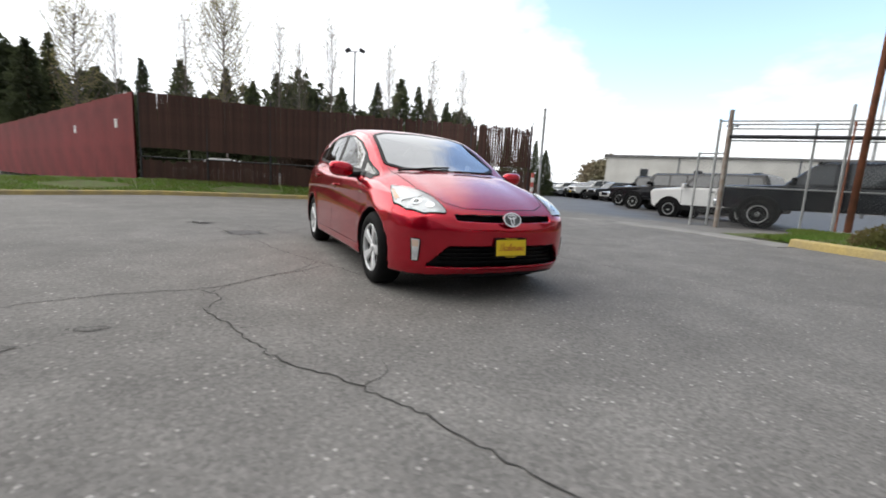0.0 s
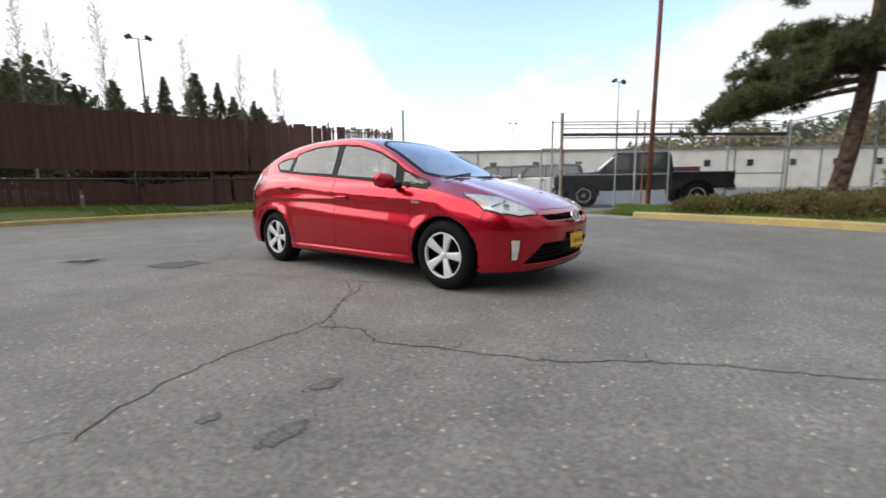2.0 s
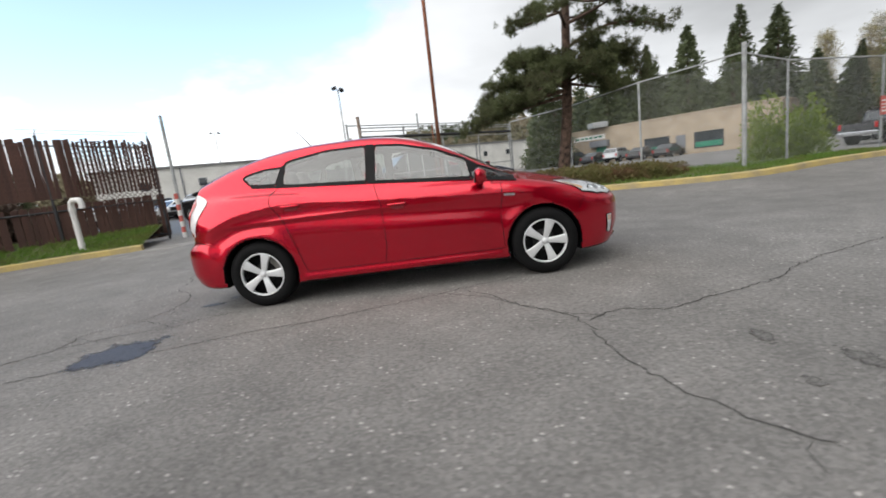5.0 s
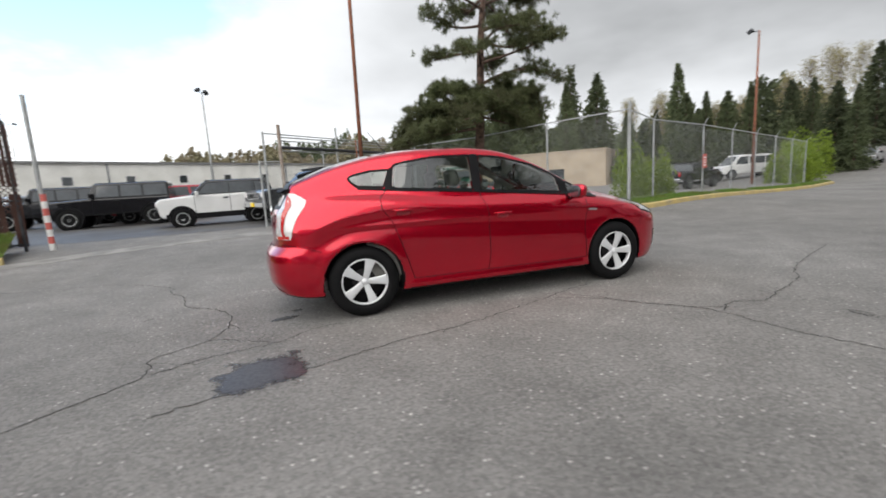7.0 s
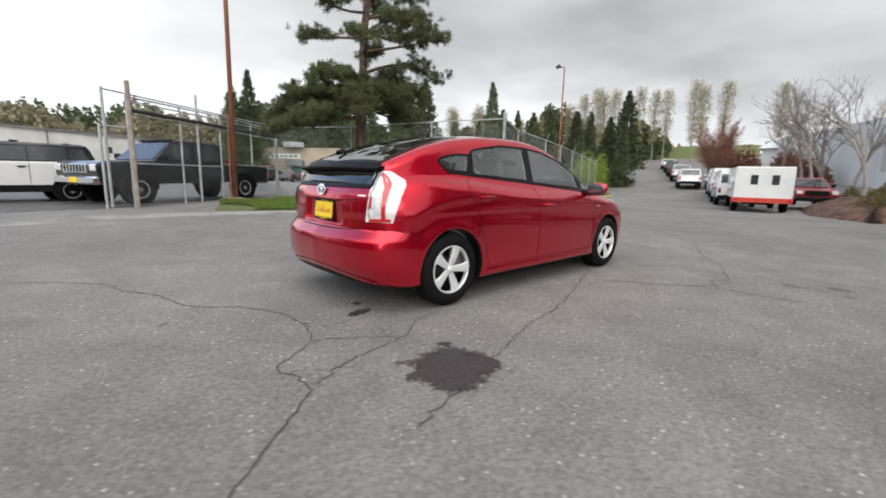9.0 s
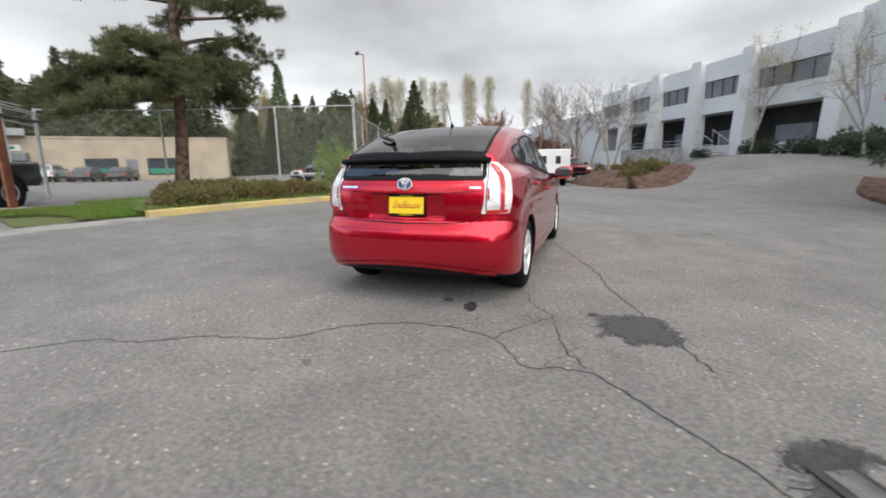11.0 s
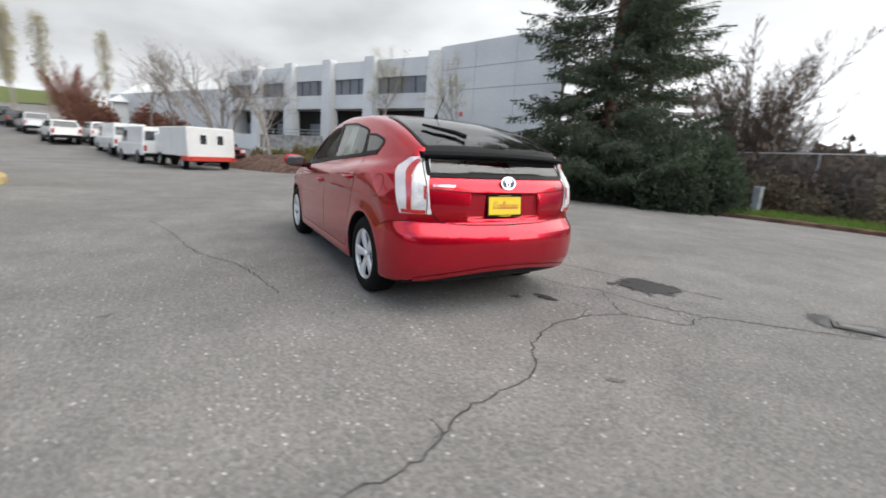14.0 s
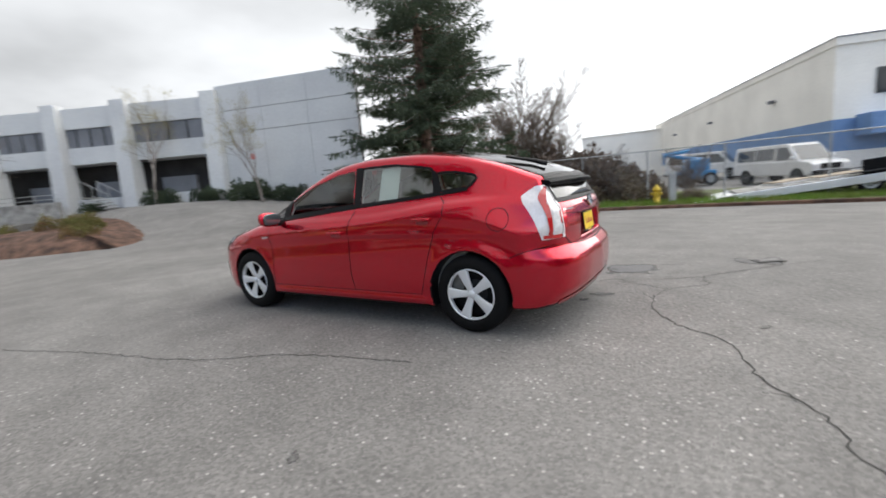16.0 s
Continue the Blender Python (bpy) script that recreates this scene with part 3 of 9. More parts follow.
def verge(name, line, width, mat, label, rise=0.25, lift=0.12, across=7):
    """Land behind a kerb: a strip to the left of the line, from the kerb's top to a width (one number or a rule of the distance)."""
    V, F = [], []
    n = len(line)
    for i, p in enumerate(line):
        d = np.array(line[min(i + 1, n - 1)]) - np.array(line[max(i - 1, 0)])
        d /= np.linalg.norm(d)
        l = np.array((-d[1], d[0]))
        w = width(i / (n - 1)) if callable(width) else width
        for k in range(across + 1):
            t = k / across
            q = np.array(p) + l * (0.10 + w * t)
            V.append((q[0], q[1], float(height(q[0], q[1])) + lift + rise * t + 0.02 * math.sin(9 * q[0] + 5 * q[1])))
    m = across + 1
    for i in range(n - 1):
        for k in range(across):
            F.append((i * m + k, (i + 1) * m + k, (i + 1) * m + k + 1, i * m + k + 1))
    return tagged(mk(name, V, F, mat, smooth=True), label, "grass", kind="structure")


verge("verge_1", north_line, lambda t: 3.6 - 2.6 * sstep((t - 0.22) / 0.12), M["grass"], "grass strip behind the yellow kerb", 0.06)
verge("verge_2", west_line, lambda t: 5.0 - 3.0 * t, M["grass"], "grass bank under the brown fence", 0.35)

# darker asphalt sheet over the car yard
V, F = [], []
edge = smooth_path([(-16.0, 7.9), (-11.0, 9.6), (-7.4, 9.3), (-5.2, 9.5), (-3.0, 9.7), (-2.2, 10.0), (0.6, 12.4), (3.6, 15.4), (6.0, 20.0), (9.0, 30.0)], 0.8)
back_line = [np.array((-45.0, 30.0)) + (np.array((14.0, 62.0)) - np.array((-45.0, 30.0))) * k / (len(edge) - 1) for k in range(len(edge))]
for a, b in zip(edge, back_line):
    for k in range(13):
        q = a + (b - a) * (k / 12) ** 2
        V.append((q[0], q[1], float(height(q[0], q[1])) + 0.006))
F = [(i * 13 + k, (i + 1) * 13 + k, (i + 1) * 13 + k + 1, i * 13 + k + 1) for i in range(len(edge) - 1) for k in range(12)]
tagged(mk("yard_paving", V, F, M["yard"], smooth=True), "dark asphalt of the fenced car yard", "paving", kind="structure")

# shallow concrete gutter across the yard's entrance
left_line = smooth_path([(-0.9, 7.85), (0.1, 7.50), (0.9, 7.22), (1.5, 7.05)])
verge("verge_4", left_line, 2.6, M["grass"], "grass corner beside the gutter", 0.06, 0.008)
gut = smooth_path([(-7.6, 4.9), (-6.0, 6.1), (-4.2, 7.0), (-2.4, 7.4), (-0.6, 7.3), (1.0, 6.95)])
sweep("gutter", gut, [(-0.34, 0.004), (-0.30, 0.014), (-0.02, 0.002), (0.02, 0.002), (0.30, 0.014), (0.34, 0.004)], M["gutter"], label="shallow concrete gutter at the yard entrance")
tagged(bpy.data.objects["gutter"], category="gutter", kind="structure")

# ---- the red hatchback: one smooth skin, cut into panels ----
def curve(xs, ys):
    """A smooth curve through few knots (monotone cubic), for arrays."""
    xs, ys = np.array(xs, float), np.array(ys, float)
    if xs[0] > xs[-1]:
        xs, ys = xs[::-1], ys[::-1]
    h, d = np.diff(xs), np.diff(ys) / np.diff(xs)
    m = np.r_[d[0], np.where(d[:-1] * d[1:] > 0, 2 * d[:-1] * d[1:] / (d[:-1] + d[1:] + 1e-12), 0), d[-1]]

    def f(x):
        x = np.clip(x, xs[0], xs[-1])
        i = np.clip(np.searchsorted(xs, x) - 1, 0, len(h) - 1)
        t = (x - xs[i]) / h[i]
        return ((1 + 2 * t) * (1 - t) ** 2) * ys[i] + t * (1 - t) ** 2 * h[i] * m[i] + t * t * (3 - 2 * t) * ys[i + 1] + t * t * (t - 1) * h[i] * m[i + 1]
    return f


def smax(a, b, k):
    h = np.clip(0.5 + 0.5 * (a - b) / k, 0, 1)
    return b + (a - b) * h + k * h * (1 - h)


def smin(a, b, k):
    return -smax(-a, -b, k)


class Skin:
    """A closed surface given as the zero of a field: turned into quads, and used to lay panels, panes and lines on."""

    def __init__(self, field, lo, hi, h):
        self.field = field
        ax = [np.arange(a, b + h, h) for a, b in zip(lo, hi)]
        X, Y, Z = np.meshgrid(*ax, indexing="ij")
        # a coarse look first; only the shell near the surface is worked out finely
        c = 4
        rough = field(*np.meshgrid(*(a[::c] for a in ax), indexing="ij"))
        pick = [np.minimum((np.arange(len(a)) + c // 2) // c, rough.shape[k] - 1) for k, a in enumerate(ax)]
        f = rough[np.ix_(*pick)]
        near = np.abs(f) < 9 * h
        f[near] = field(X[near], Y[near], Z[near])
        n = np.array(f.shape) - 1
        neg = f < 0
        cnt, pos = np.zeros(tuple(n)), np.zeros((*n, 3))
        corners = [(i, j, k) for i in (0, 1) for j in (0, 1) for k in (0, 1)]

        def sl(o):
            return tuple(slice(o[a], o[a] + n[a]) for a in range(3))
        for a in range(3):
            for o in corners:
                if o[a]:
                    continue
                e = list(o)
                e[a] = 1
                fa, fb = f[sl(o)], f[sl(e)]
                cut = (fa < 0) != (fb < 0)
                t = np.where(cut, fa / np.where(cut, fa - fb, 1), 0)
                cnt += cut
                for b in range(3):
                    pos[..., b] += np.where(cut, o[b] + (t if b == a else 0), 0)
        live = cnt > 0
        number = -np.ones(tuple(n), int)
        number[live] = np.arange(live.sum())
        cells = np.argwhere(live)
        self.V = np.array(lo) + h * (cells + pos[live] / cnt[live][:, None])
        quads = []
        for a in range(3):
            b, c = (a + 1) % 3, (a + 2) % 3
            s0, s1 = [slice(1, n[k]) for k in range(3)], [slice(1, n[k]) for k in range(3)]
            s0[a], s1[a] = slice(0, n[a]), slice(1, n[a] + 1)
            A, B = neg[tuple(s0)], neg[tuple(s1)]
            for flip in (False, True):
                at = np.argwhere((A & ~B) if not flip else (~A & B))
                off = np.ones(3, int)
                off[a] = 0
                at = at + off
                ring = []
                for db, dc in ((0, 0), (1, 0), (1, 1), (0, 1)):
                    q = at.copy()
                    q[:, b] -= db
                    q[:, c] -= dc
                    ring.append(number[q[:, 0], q[:, 1], q[:, 2]])
                quads.append(np.stack(ring[::-1] if flip else ring, 1))
        self.F = np.concatenate(quads)
        self.F = self.F[(self.F >= 0).all(1)]
        for _ in range(3):
            g, val = self.grad(self.V), field(*self.V.T)
            step = -(val / np.maximum((g * g).sum(1), 0.05))[:, None] * g
            size = np.linalg.norm(step, axis=1, keepdims=True)
            self.V += step * np.minimum(1, h * 0.7 / np.maximum(size, 1e-9))
        self.N = self.normal(self.V)
        self.C = self.V[self.F].mean(1)
        self.CN = self.normal(self.C)

    def grad(self, p, e=0.004):
        return np.stack([(self.field(*(p + d).T) - self.field(*(p - d).T)) / (2 * e) for d in np.eye(3) * e], 1)

    def normal(self, p):
        g = self.grad(np.asarray(p, float))
        return g / np.maximum(np.linalg.norm(g, axis=1, keepdims=True), 1e-9)

    def cast(self, p, d, reach):
        """From points outside along d to the skin."""
        p, d = np.array(p, float), np.array(d, float)
        lo, hi = np.zeros(len(p)), np.full(len(p), np.nan)
        last = np.zeros(len(p))
        for s in np.linspace(0, reach, 56):
            inside = self.field(*(p + s * d).T) < 0
            first = inside & np.isnan(hi)
            hi[first], lo[first] = s, last[first]
            last[:] = s
        hi = np.where(np.isnan(hi), reach, hi)
        for _ in range(11):
            mid = (lo + hi) / 2
            inside = self.field(*(p + mid[:, None] * d).T) < 0
            hi, lo = np.where(inside, mid, hi), np.where(inside, lo, mid)
        return p + lo[:, None] * d

    def lay(self, uv, axis, sign, lift, reach=1.3, far=1.3):
        """Points of a plane (the two other axes), dropped along an axis from one side onto the skin and lifted off it."""
        uv = np.asarray(uv, float)
        p = np.zeros((len(uv), 3))
        others = [a for a in range(3) if a != axis]
        p[:, others] = uv
        p[:, axis] = sign * far
        d = np.zeros(3)
        d[axis] = -sign
        q = self.cast(p, d, reach)
        return q + lift * self.normal(q)

    def panel(self, name, keep, mat, parent, label=""):
        """The quads of the skin for which keep is true, as one part with the skin's own normals."""
        faces = self.F[keep]
        used, inv = np.unique(faces, return_inverse=True)
        me = bpy.data.meshes.new(name)
        me.from_pydata(self.V[used].tolist(), [], inv.reshape(-1, 4).tolist())
        me.materials.append(mat)
        me.polygons.foreach_set("use_smooth", [True] * len(me.polygons))
        me.normals_split_custom_set_from_vertices(self.N[used].tolist())
        ob = new(name, me)
        ob.parent = parent
        return tagged(ob, label)

    def patch(self, name, lower, upper, axis, sign, lift, mat, parent, label="", nu=24, nv=8, smooth=True, **kw):
        """A sheet between two lines of the plane, laid on the skin."""
        def along(pts, t):
            pts = np.array(pts, float)
            s = np.r_[0, np.cumsum(np.linalg.norm(np.diff(pts, axis=0), axis=1))]
            return np.stack([np.interp(t * s[-1], s, pts[:, k]) for k in (0, 1)], 1)
        t = np.linspace(0, 1, nu + 1)
        a, b = along(lower, t), along(upper, t)
        uv = np.concatenate([a + (b - a) * v for v in np.linspace(0, 1, nv + 1)])
        V = self.lay(uv, axis, sign, lift, **kw)
        F = [(j * (nu + 1) + i, j * (nu + 1) + i + 1, (j + 1) * (nu + 1) + i + 1, (j + 1) * (nu + 1) + i) for j in range(nv) for i in range(nu)]
        V, F = facing(V, F, self.normal(V[:1])[0] if len(V) else None)
        return mk(name, V, F, mat, parent, label, smooth)

    def ribbon(self, name, line, width, axis, sign, lift, mat, parent, label="", closed=False, step=0.02, inset=0.0, **kw):
        """A strip of even width along a line of the plane, laid on the skin."""
        pts = np.array(list(line) + ([line[0]] if closed else []), float)
        s = np.r_[0, np.cumsum(np.linalg.norm(np.diff(pts, axis=0), axis=1))]
        n = max(2, int(s[-1] / step))
        t = np.linspace(0, s[-1], n + 1)
        p = np.stack([np.interp(t, s, pts[:, k]) for k in (0, 1)], 1)
        d = np.gradient(p, axis=0)
        if closed:
            d[0] = d[-1] = (p[1] - p[-2])
        d /= np.maximum(np.linalg.norm(d, axis=1, keepdims=True), 1e-9)
        r = np.stack([-d[:, 1], d[:, 0]], 1)
        uv = np.concatenate([p + r * (inset - width / 2), p + r * (inset + width / 2)])
        V = self.lay(uv, axis, sign, lift, **kw)
        m = n + 1
        F = [(i, i + 1, m + i + 1, m + i) for i in range(n)]
        V, F = facing(V, F, self.normal(V[:1])[0])
        return mk(name, V, F, mat, parent, label, True)


def facing(V, F, normal):
    V = np.asarray(V)
    a, b, c = V[F[0][0]], V[F[0][1]], V[F[0][2]]
    if normal is not None and np.dot(np.cross(b - a, c - a), normal) < 0:
        F = [tuple(reversed(f)) for f in F]
    return V, F


def rounded(poly, r=0.03, n=4):
    """A polygon with its corners rounded."""
    out, P = [], [np.array(p, float) for p in poly]
    for i, p in enumerate(P):
        a, b = P[i - 1] - p, P[(i + 1) % len(P)] - p
        ra, rb = min(r, np.linalg.norm(a) * 0.45), min(r, np.linalg.norm(b) * 0.45)
        p0, p2 = p + a / np.linalg.norm(a) * ra, p + b / np.linalg.norm(b) * rb
        for k in range(n + 1):
            t = k / n
            out.append((1 - t) ** 2 * p0 + 2 * t * (1 - t) * p + t * t * p2)
    return out


def inside(poly, x, y):
    hit = np.zeros(np.shape(x), bool)
    for (x0, y0), (x1, y1) in zip(poly, list(poly[1:]) + [poly[0]]):
        cross = (y0 > y) != (y1 > y)
        hit ^= cross & (x < (x1 - x0) * (y - y0) / ((y1 - y0) if y1 != y0 else 1e-9) + x0)
    return hit


HOOD = curve([2.24, 2.14, 2.0, 1.8, 1.5, 1.2, 1.0, 0.6, -0.3, -1.2, -1.7, -2.0, -2.2], [0.60, 0.690, 0.762, 0.840, 0.930, 1.000, 1.025, 1.03, 1.05, 1.13, 1.14, 1.09, 0.96])
BELT = curve([1.9, 1.2, 0.7, -0.25, -1.1, -1.5, -2.0], [0.80, 0.905, 0.965, 1.045, 1.115, 1.13, 1.09])
WIDE = curve([2.3, 1.9, 1.35, 0.5, -0.5, -1.35, -1.8, -2.2], [0.80, 0.845, 0.866, 0.872, 0.874, 0.876, 0.870, 0.855])
CREASE = curve([1.9, 1.2, 0.0, -1.0, -1.45, -1.95], [0.70, 0.795, 0.875, 0.945, 0.90, 0.72])
ROOF = curve([1.75, 1.35, 1.12, 0.8, 0.5, 0.2, -0.05, -0.3, -0.7, -1.1, -1.5, -1.85, -2.05], [0.68, 0.890, 1.003, 1.175, 1.330, 1.440, 1.488, 1.505, 1.500, 1.462, 1.374, 1.248, 1.165])
GREEN = curve([1.4, 1.1, 0.5, -0.4, -1.2, -1.6, -2.0], [0.72, 0.760, 0.785, 0.785, 0.760, 0.735, 0.685])
NOSEZ = curve([0.10, 0.20, 0.30, 0.42, 0.55, 0.63, 0.70, 0.80], [2.08, 2.15, 2.20, 2.222, 2.228, 2.215, 2.165, 2.04])
NOSEY = curve([0.0, 0.3, 0.5, 0.62, 0.72, 0.80, 0.86, 0.95], [0.0, -0.020, -0.070, -0.135, -0.235, -0.40, -0.68, -1.2])
TAILZ = curve([0.15, 0.28, 0.38, 0.52, 0.60, 0.64, 0.68, 0.80, 0.95, 1.00, 1.17, 1.3], [-2.04, -2.13, -2.180, -2.190, -2.178, -2.145, -2.112, -2.105, -2.085, -2.050, -1.975, -1.93])
TAILY = curve([0.0, 0.35, 0.55, 0.68, 0.76, 0.82, 0.88, 0.95], [0.0, 0.018, 0.048, 0.090, 0.138, 0.215, 0.40, 0.8])
FLOORZ = curve([2.3, 2.0, 1.75, 0.95, -0.95, -1.75, -2.2], [0.205, 0.185, 0.19, 0.195, 0.195, 0.225, 0.255])
AXLES = (1.35, -1.35)


def hatchback(x, y, z):
    a = np.abs(y)
    # lower body
    top = z - (HOOD(x) - np.where(x > 0.9, 1, 0.75) * 0.092 * (a / 0.8) ** 2.4)
    bulge = 0.020 * np.exp(-((z - HOOD(x) + 0.05) / 0.25) ** 2) * np.exp(-((a - 0.55) / 0.12) ** 2) * sstep((x - 0.9) / 0.4)
    top = top - bulge
    up = np.clip(z - CREASE(x), 0, 0.6)
    down = np.clip(CREASE(x) - z, 0, 0.8)
    width = WIDE(x) - (0.34 + 0.16 * sstep((-1.3 - x) / 0.6)) * up ** 1.15 - 0.012 * np.exp(-((down - 0.13) / 0.08) ** 2) - 0.10 * np.clip(0.42 - z, 0, 0.4) ** 1.5
    width = width + 0.010 * np.exp(-((z - 0.245) / 0.035) ** 2) * sstep((1.0 - np.abs(x)) / 0.1)
    for ax in AXLES:
        r = np.hypot(x - ax, z - 0.315)
        width = width + 0.009 * np.exp(-((r - 0.365) / 0.065) ** 2) * sstep((z - 0.25) / 0.25)
    low = smax(top, a - width, 0.075)
    low = smax(low, (x - NOSEZ(z) - NOSEY(a)) * 0.75, 0.05)
    low = smax(low, (TAILZ(z) + TAILY(a) - x) * 0.8, 0.035)
    low = smax(low, FLOORZ(x) - z, 0.04)
    # greenhouse
    roof = (z - (ROOF(x) - 0.036 * (a / 0.62) ** 2.6)) * 0.92
    flank = (a - (GREEN(x) - 0.350 * (z - BELT(x)))) * 0.92
    green = smax(roof, flank, 0.06)
    green = smax(green, (TAILZ(z) + TAILY(a) * 0.8 + 0.015 - x) * 0.8, 0.02)
    green = smax(green, 0.8 - z, 0.02)
    f = smin(low, green, 0.035)
    # wheel houses
    for ax in AXLES:
        r = np.hypot(x - ax, z - 0.315) - 0.352
        f = smax(f, -smax(r, 0.58 - a, 0.02), 0.012)
    # number plate bay, lower mouth, slim upper mouth
    bay = smax(a - 0.315 + 0.12 * (z - 0.8), np.abs(z - 0.795) - 0.088, 0.02)
    f = smax(f, -smax(bay, x + 2.062, 0.01), 0.012)
    mouth = smax(a - (0.50 + 0.85 * (0.445 - z)), np.abs(z - 0.360) - 0.082, 0.02)
    f = smax(f, -smax(mouth, 2.115 + NOSEY(a) * 0.9 - x, 0.01), 0.012)
    slit = smax(a - 0.44, np.abs(z - 0.645 - 0.05 * a * a) - 0.019, 0.012)
    f = smax(f, -smax(slit, 2.10 + NOSEY(a) - x, 0.01), 0.008)
    return f


skin = Skin(hatchback, (-2.3, -1.0, 0.10), (2.35, 1.0, 1.56), 0.0165)
car = thing("hatchback_car", Matrix(), "glossy red five-door hybrid hatchback parked on the asphalt", "car")

# side windows, in the plane of length and height
FRONT_WIN = rounded([(0.73, 0.985), (0.70, 1.158), (0.42, 1.285), (0.10, 1.368), (-0.150, 1.392), (-0.178, 1.052)], 0.03)
REAR_WIN = rounded([(-0.243, 1.064), (-0.225, 1.396), (-0.60, 1.394), (-0.90, 1.352), (-1.005, 1.328), (-1.045, 1.128), (-0.99, 1.112)], 0.03)
QUARTER = rounded([(-1.10, 1.132), (-1.035, 1.290), (-1.20, 1.288), (-1.37, 1.255), (-1.42, 1.228), (-1.35, 1.150)], 0.025)
LITTLE = rounded([(0.80, 0.975), (0.79, 1.095), (1.13, 0.945), (1.12, 0.930)], 0.012)
# the screens, in the plane of length and breadth
SCREEN = rounded([(0.955, -0.61), (1.065, -0.45), (1.115, -0.2), (1.12, 0.0), (1.115, 0.2), (1.065, 0.45), (0.955, 0.61), (0.34, 0.54), (0.235, 0.40), (0.205, 0.0), (0.235, -0.40), (0.34, -0.54)], 0.04)
BACKLIGHT = rounded([(-1.00, -0.53), (-0.985, 0.0), (-1.00, 0.53), (-1.60, 0.585), (-1.90, 0.605), (-1.955, 0.0), (-1.90, -0.605), (-1.60, -0.585)], 0.05)
# lower rear pane, in the plane of breadth and height
LOWPANE = rounded([(-0.625, 1.005), (0.625, 1.005), (0.61, 1.135), (-0.61, 1.135)], 0.02)

cx, cy, cz = skin.C.T
nx, ny, nz = skin.CN.T


def shrink(poly, k):
    c = np.mean(np.array(poly), 0)
    out = []
    for p in poly:
        d = np.array(p) - c
        out.append(c + d * max(0.0, 1 - k / np.linalg.norm(d)))
    return out


hole = np.zeros(len(cx), bool)
for w in (FRONT_WIN, REAR_WIN, QUARTER, LITTLE):
    hole |= inside(shrink(w, 0.016), cx, cz) & (np.abs(ny) > 0.5) & (cz > 0.9)
hole |= inside(shrink(SCREEN, 0.02), cx, cy) & (nz > 0.3) & (cz > 0.95)
hole |= inside(shrink(BACKLIGHT, 0.02), cx, cy) & (nz > 0.3) & (cz > 1.05)
hole |= inside(shrink(LOWPANE, 0.014), cy, cz) & (nx < -0.5)
hole |= (cx < -1.80) & (np.abs(cy) < 0.585) & (cz > 1.145)
well = np.zeros(len(cx), bool)
for ax in AXLES:
    well |= (np.hypot(cx - ax, cz - 0.315) < 0.36) & ((np.abs(cy) < 0.80) | ((cx - ax) * nx + (cz - 0.315) * nz < -0.1 * np.hypot(cx - ax, cz - 0.315)))
under = (nz < -0.6) & (cz < 0.33)
mouthf = (cx > 1.5) & (((np.abs(cz - 0.355) < 0.095) & (np.abs(cy) < 0.66) & (cx < 2.17 + NOSEY(np.abs(cy)))) | ((np.abs(cz - 0.645) < 0.036) & (np.abs(cy) < 0.455) & (cx < 2.165 + NOSEY(np.abs(cy)))))
valance = (cx < -1.80) & (cz < 0.335 - 0.075 * (np.abs(cy) / 0.75) ** 2)
dark = well | under | mouthf | valance
DOOR_F = [(0.98, 0.30), (0.96, 0.60), (0.985, 0.80), (0.98, 0.93), (-0.19, 1.05), (-0.135, 0.85), (-0.13, 0.45), (-0.16, 0.30)]
DOOR_R = [(-0.16, 0.30), (-0.13, 0.45), (-0.135, 0.85), (-0.19, 1.05), (-1.075, 1.115), (-1.165, 1.03), (-1.155, 0.93), (-1.06, 0.82), (-0.99, 0.60), (-0.93, 0.40), (-0.90, 0.30)]
sideways = np.abs(ny) > 0.45
door_f = inside(DOOR_F, cx, cz) & sideways & ~hole & ~dark
door_r = inside(DOOR_R, cx, cz) & sideways & ~hole & ~dark & ~door_f
HOODP = [(1.02, -0.62), (1.16, -0.3), (1.18, 0), (1.16, 0.3), (1.02, 0.62), (1.70, 0.60), (2.02, 0.50), (2.10, 0.36), (2.13, 0), (2.10, -0.36), (2.02, -0.50), (1.70, -0.60)]
hoodf = inside(HOODP, cx, cy) & (nz > 0.3) & (cz > 0.66) & ~hole
bumpf = (cx > 1.72) & (cz < 0.655) & ~dark & ~hoodf
bumpr = (cx < -1.72) & (cz < 0.66) & ~dark
hatch = (cx < -1.85) & (cz > 0.655) & (np.abs(cy) < 0.64) & ~hole & ~dark & ~bumpr
rest = ~(hole | dark | door_f | door_r | hoodf | bumpf | bumpr | hatch)
linf = skin.F[rest & (cz > 0.96) & (cx < 0.95) & (cx > -1.9)]
used_, inv_ = np.unique(linf, return_inverse=True)
mk("headlining", skin.V[used_] - 0.022 * skin.N[used_], inv_.reshape(-1, 4)[:, ::-1], M["lining"], car, "pale grey cabin lining", True)
body = skin.panel("body", rest, M["red"], car, "glossy red painted body shell")
skin.panel("underbody", dark, M["black"], car, "black wheel housings and floor")
hood = skin.panel("hood", hoodf, M["red"], car)
front_bumper = skin.panel("front_bumper", bumpf, M["red"], car)
rear_bumper = skin.panel("rear_bumper", bumpr, M["red"], car)
skin.ribbon("bumper_lip", [(y, 0.340 - 0.075 * (abs(y) / 0.75) ** 2) for y in np.linspace(-0.72, 0.72, 25)], 0.034, 0, -1, 0.005, M["red"], rear_bumper, far=2.4, reach=1.4)
tailgate = skin.panel("tailgate", hatch, M["red"], car)
doors = {}
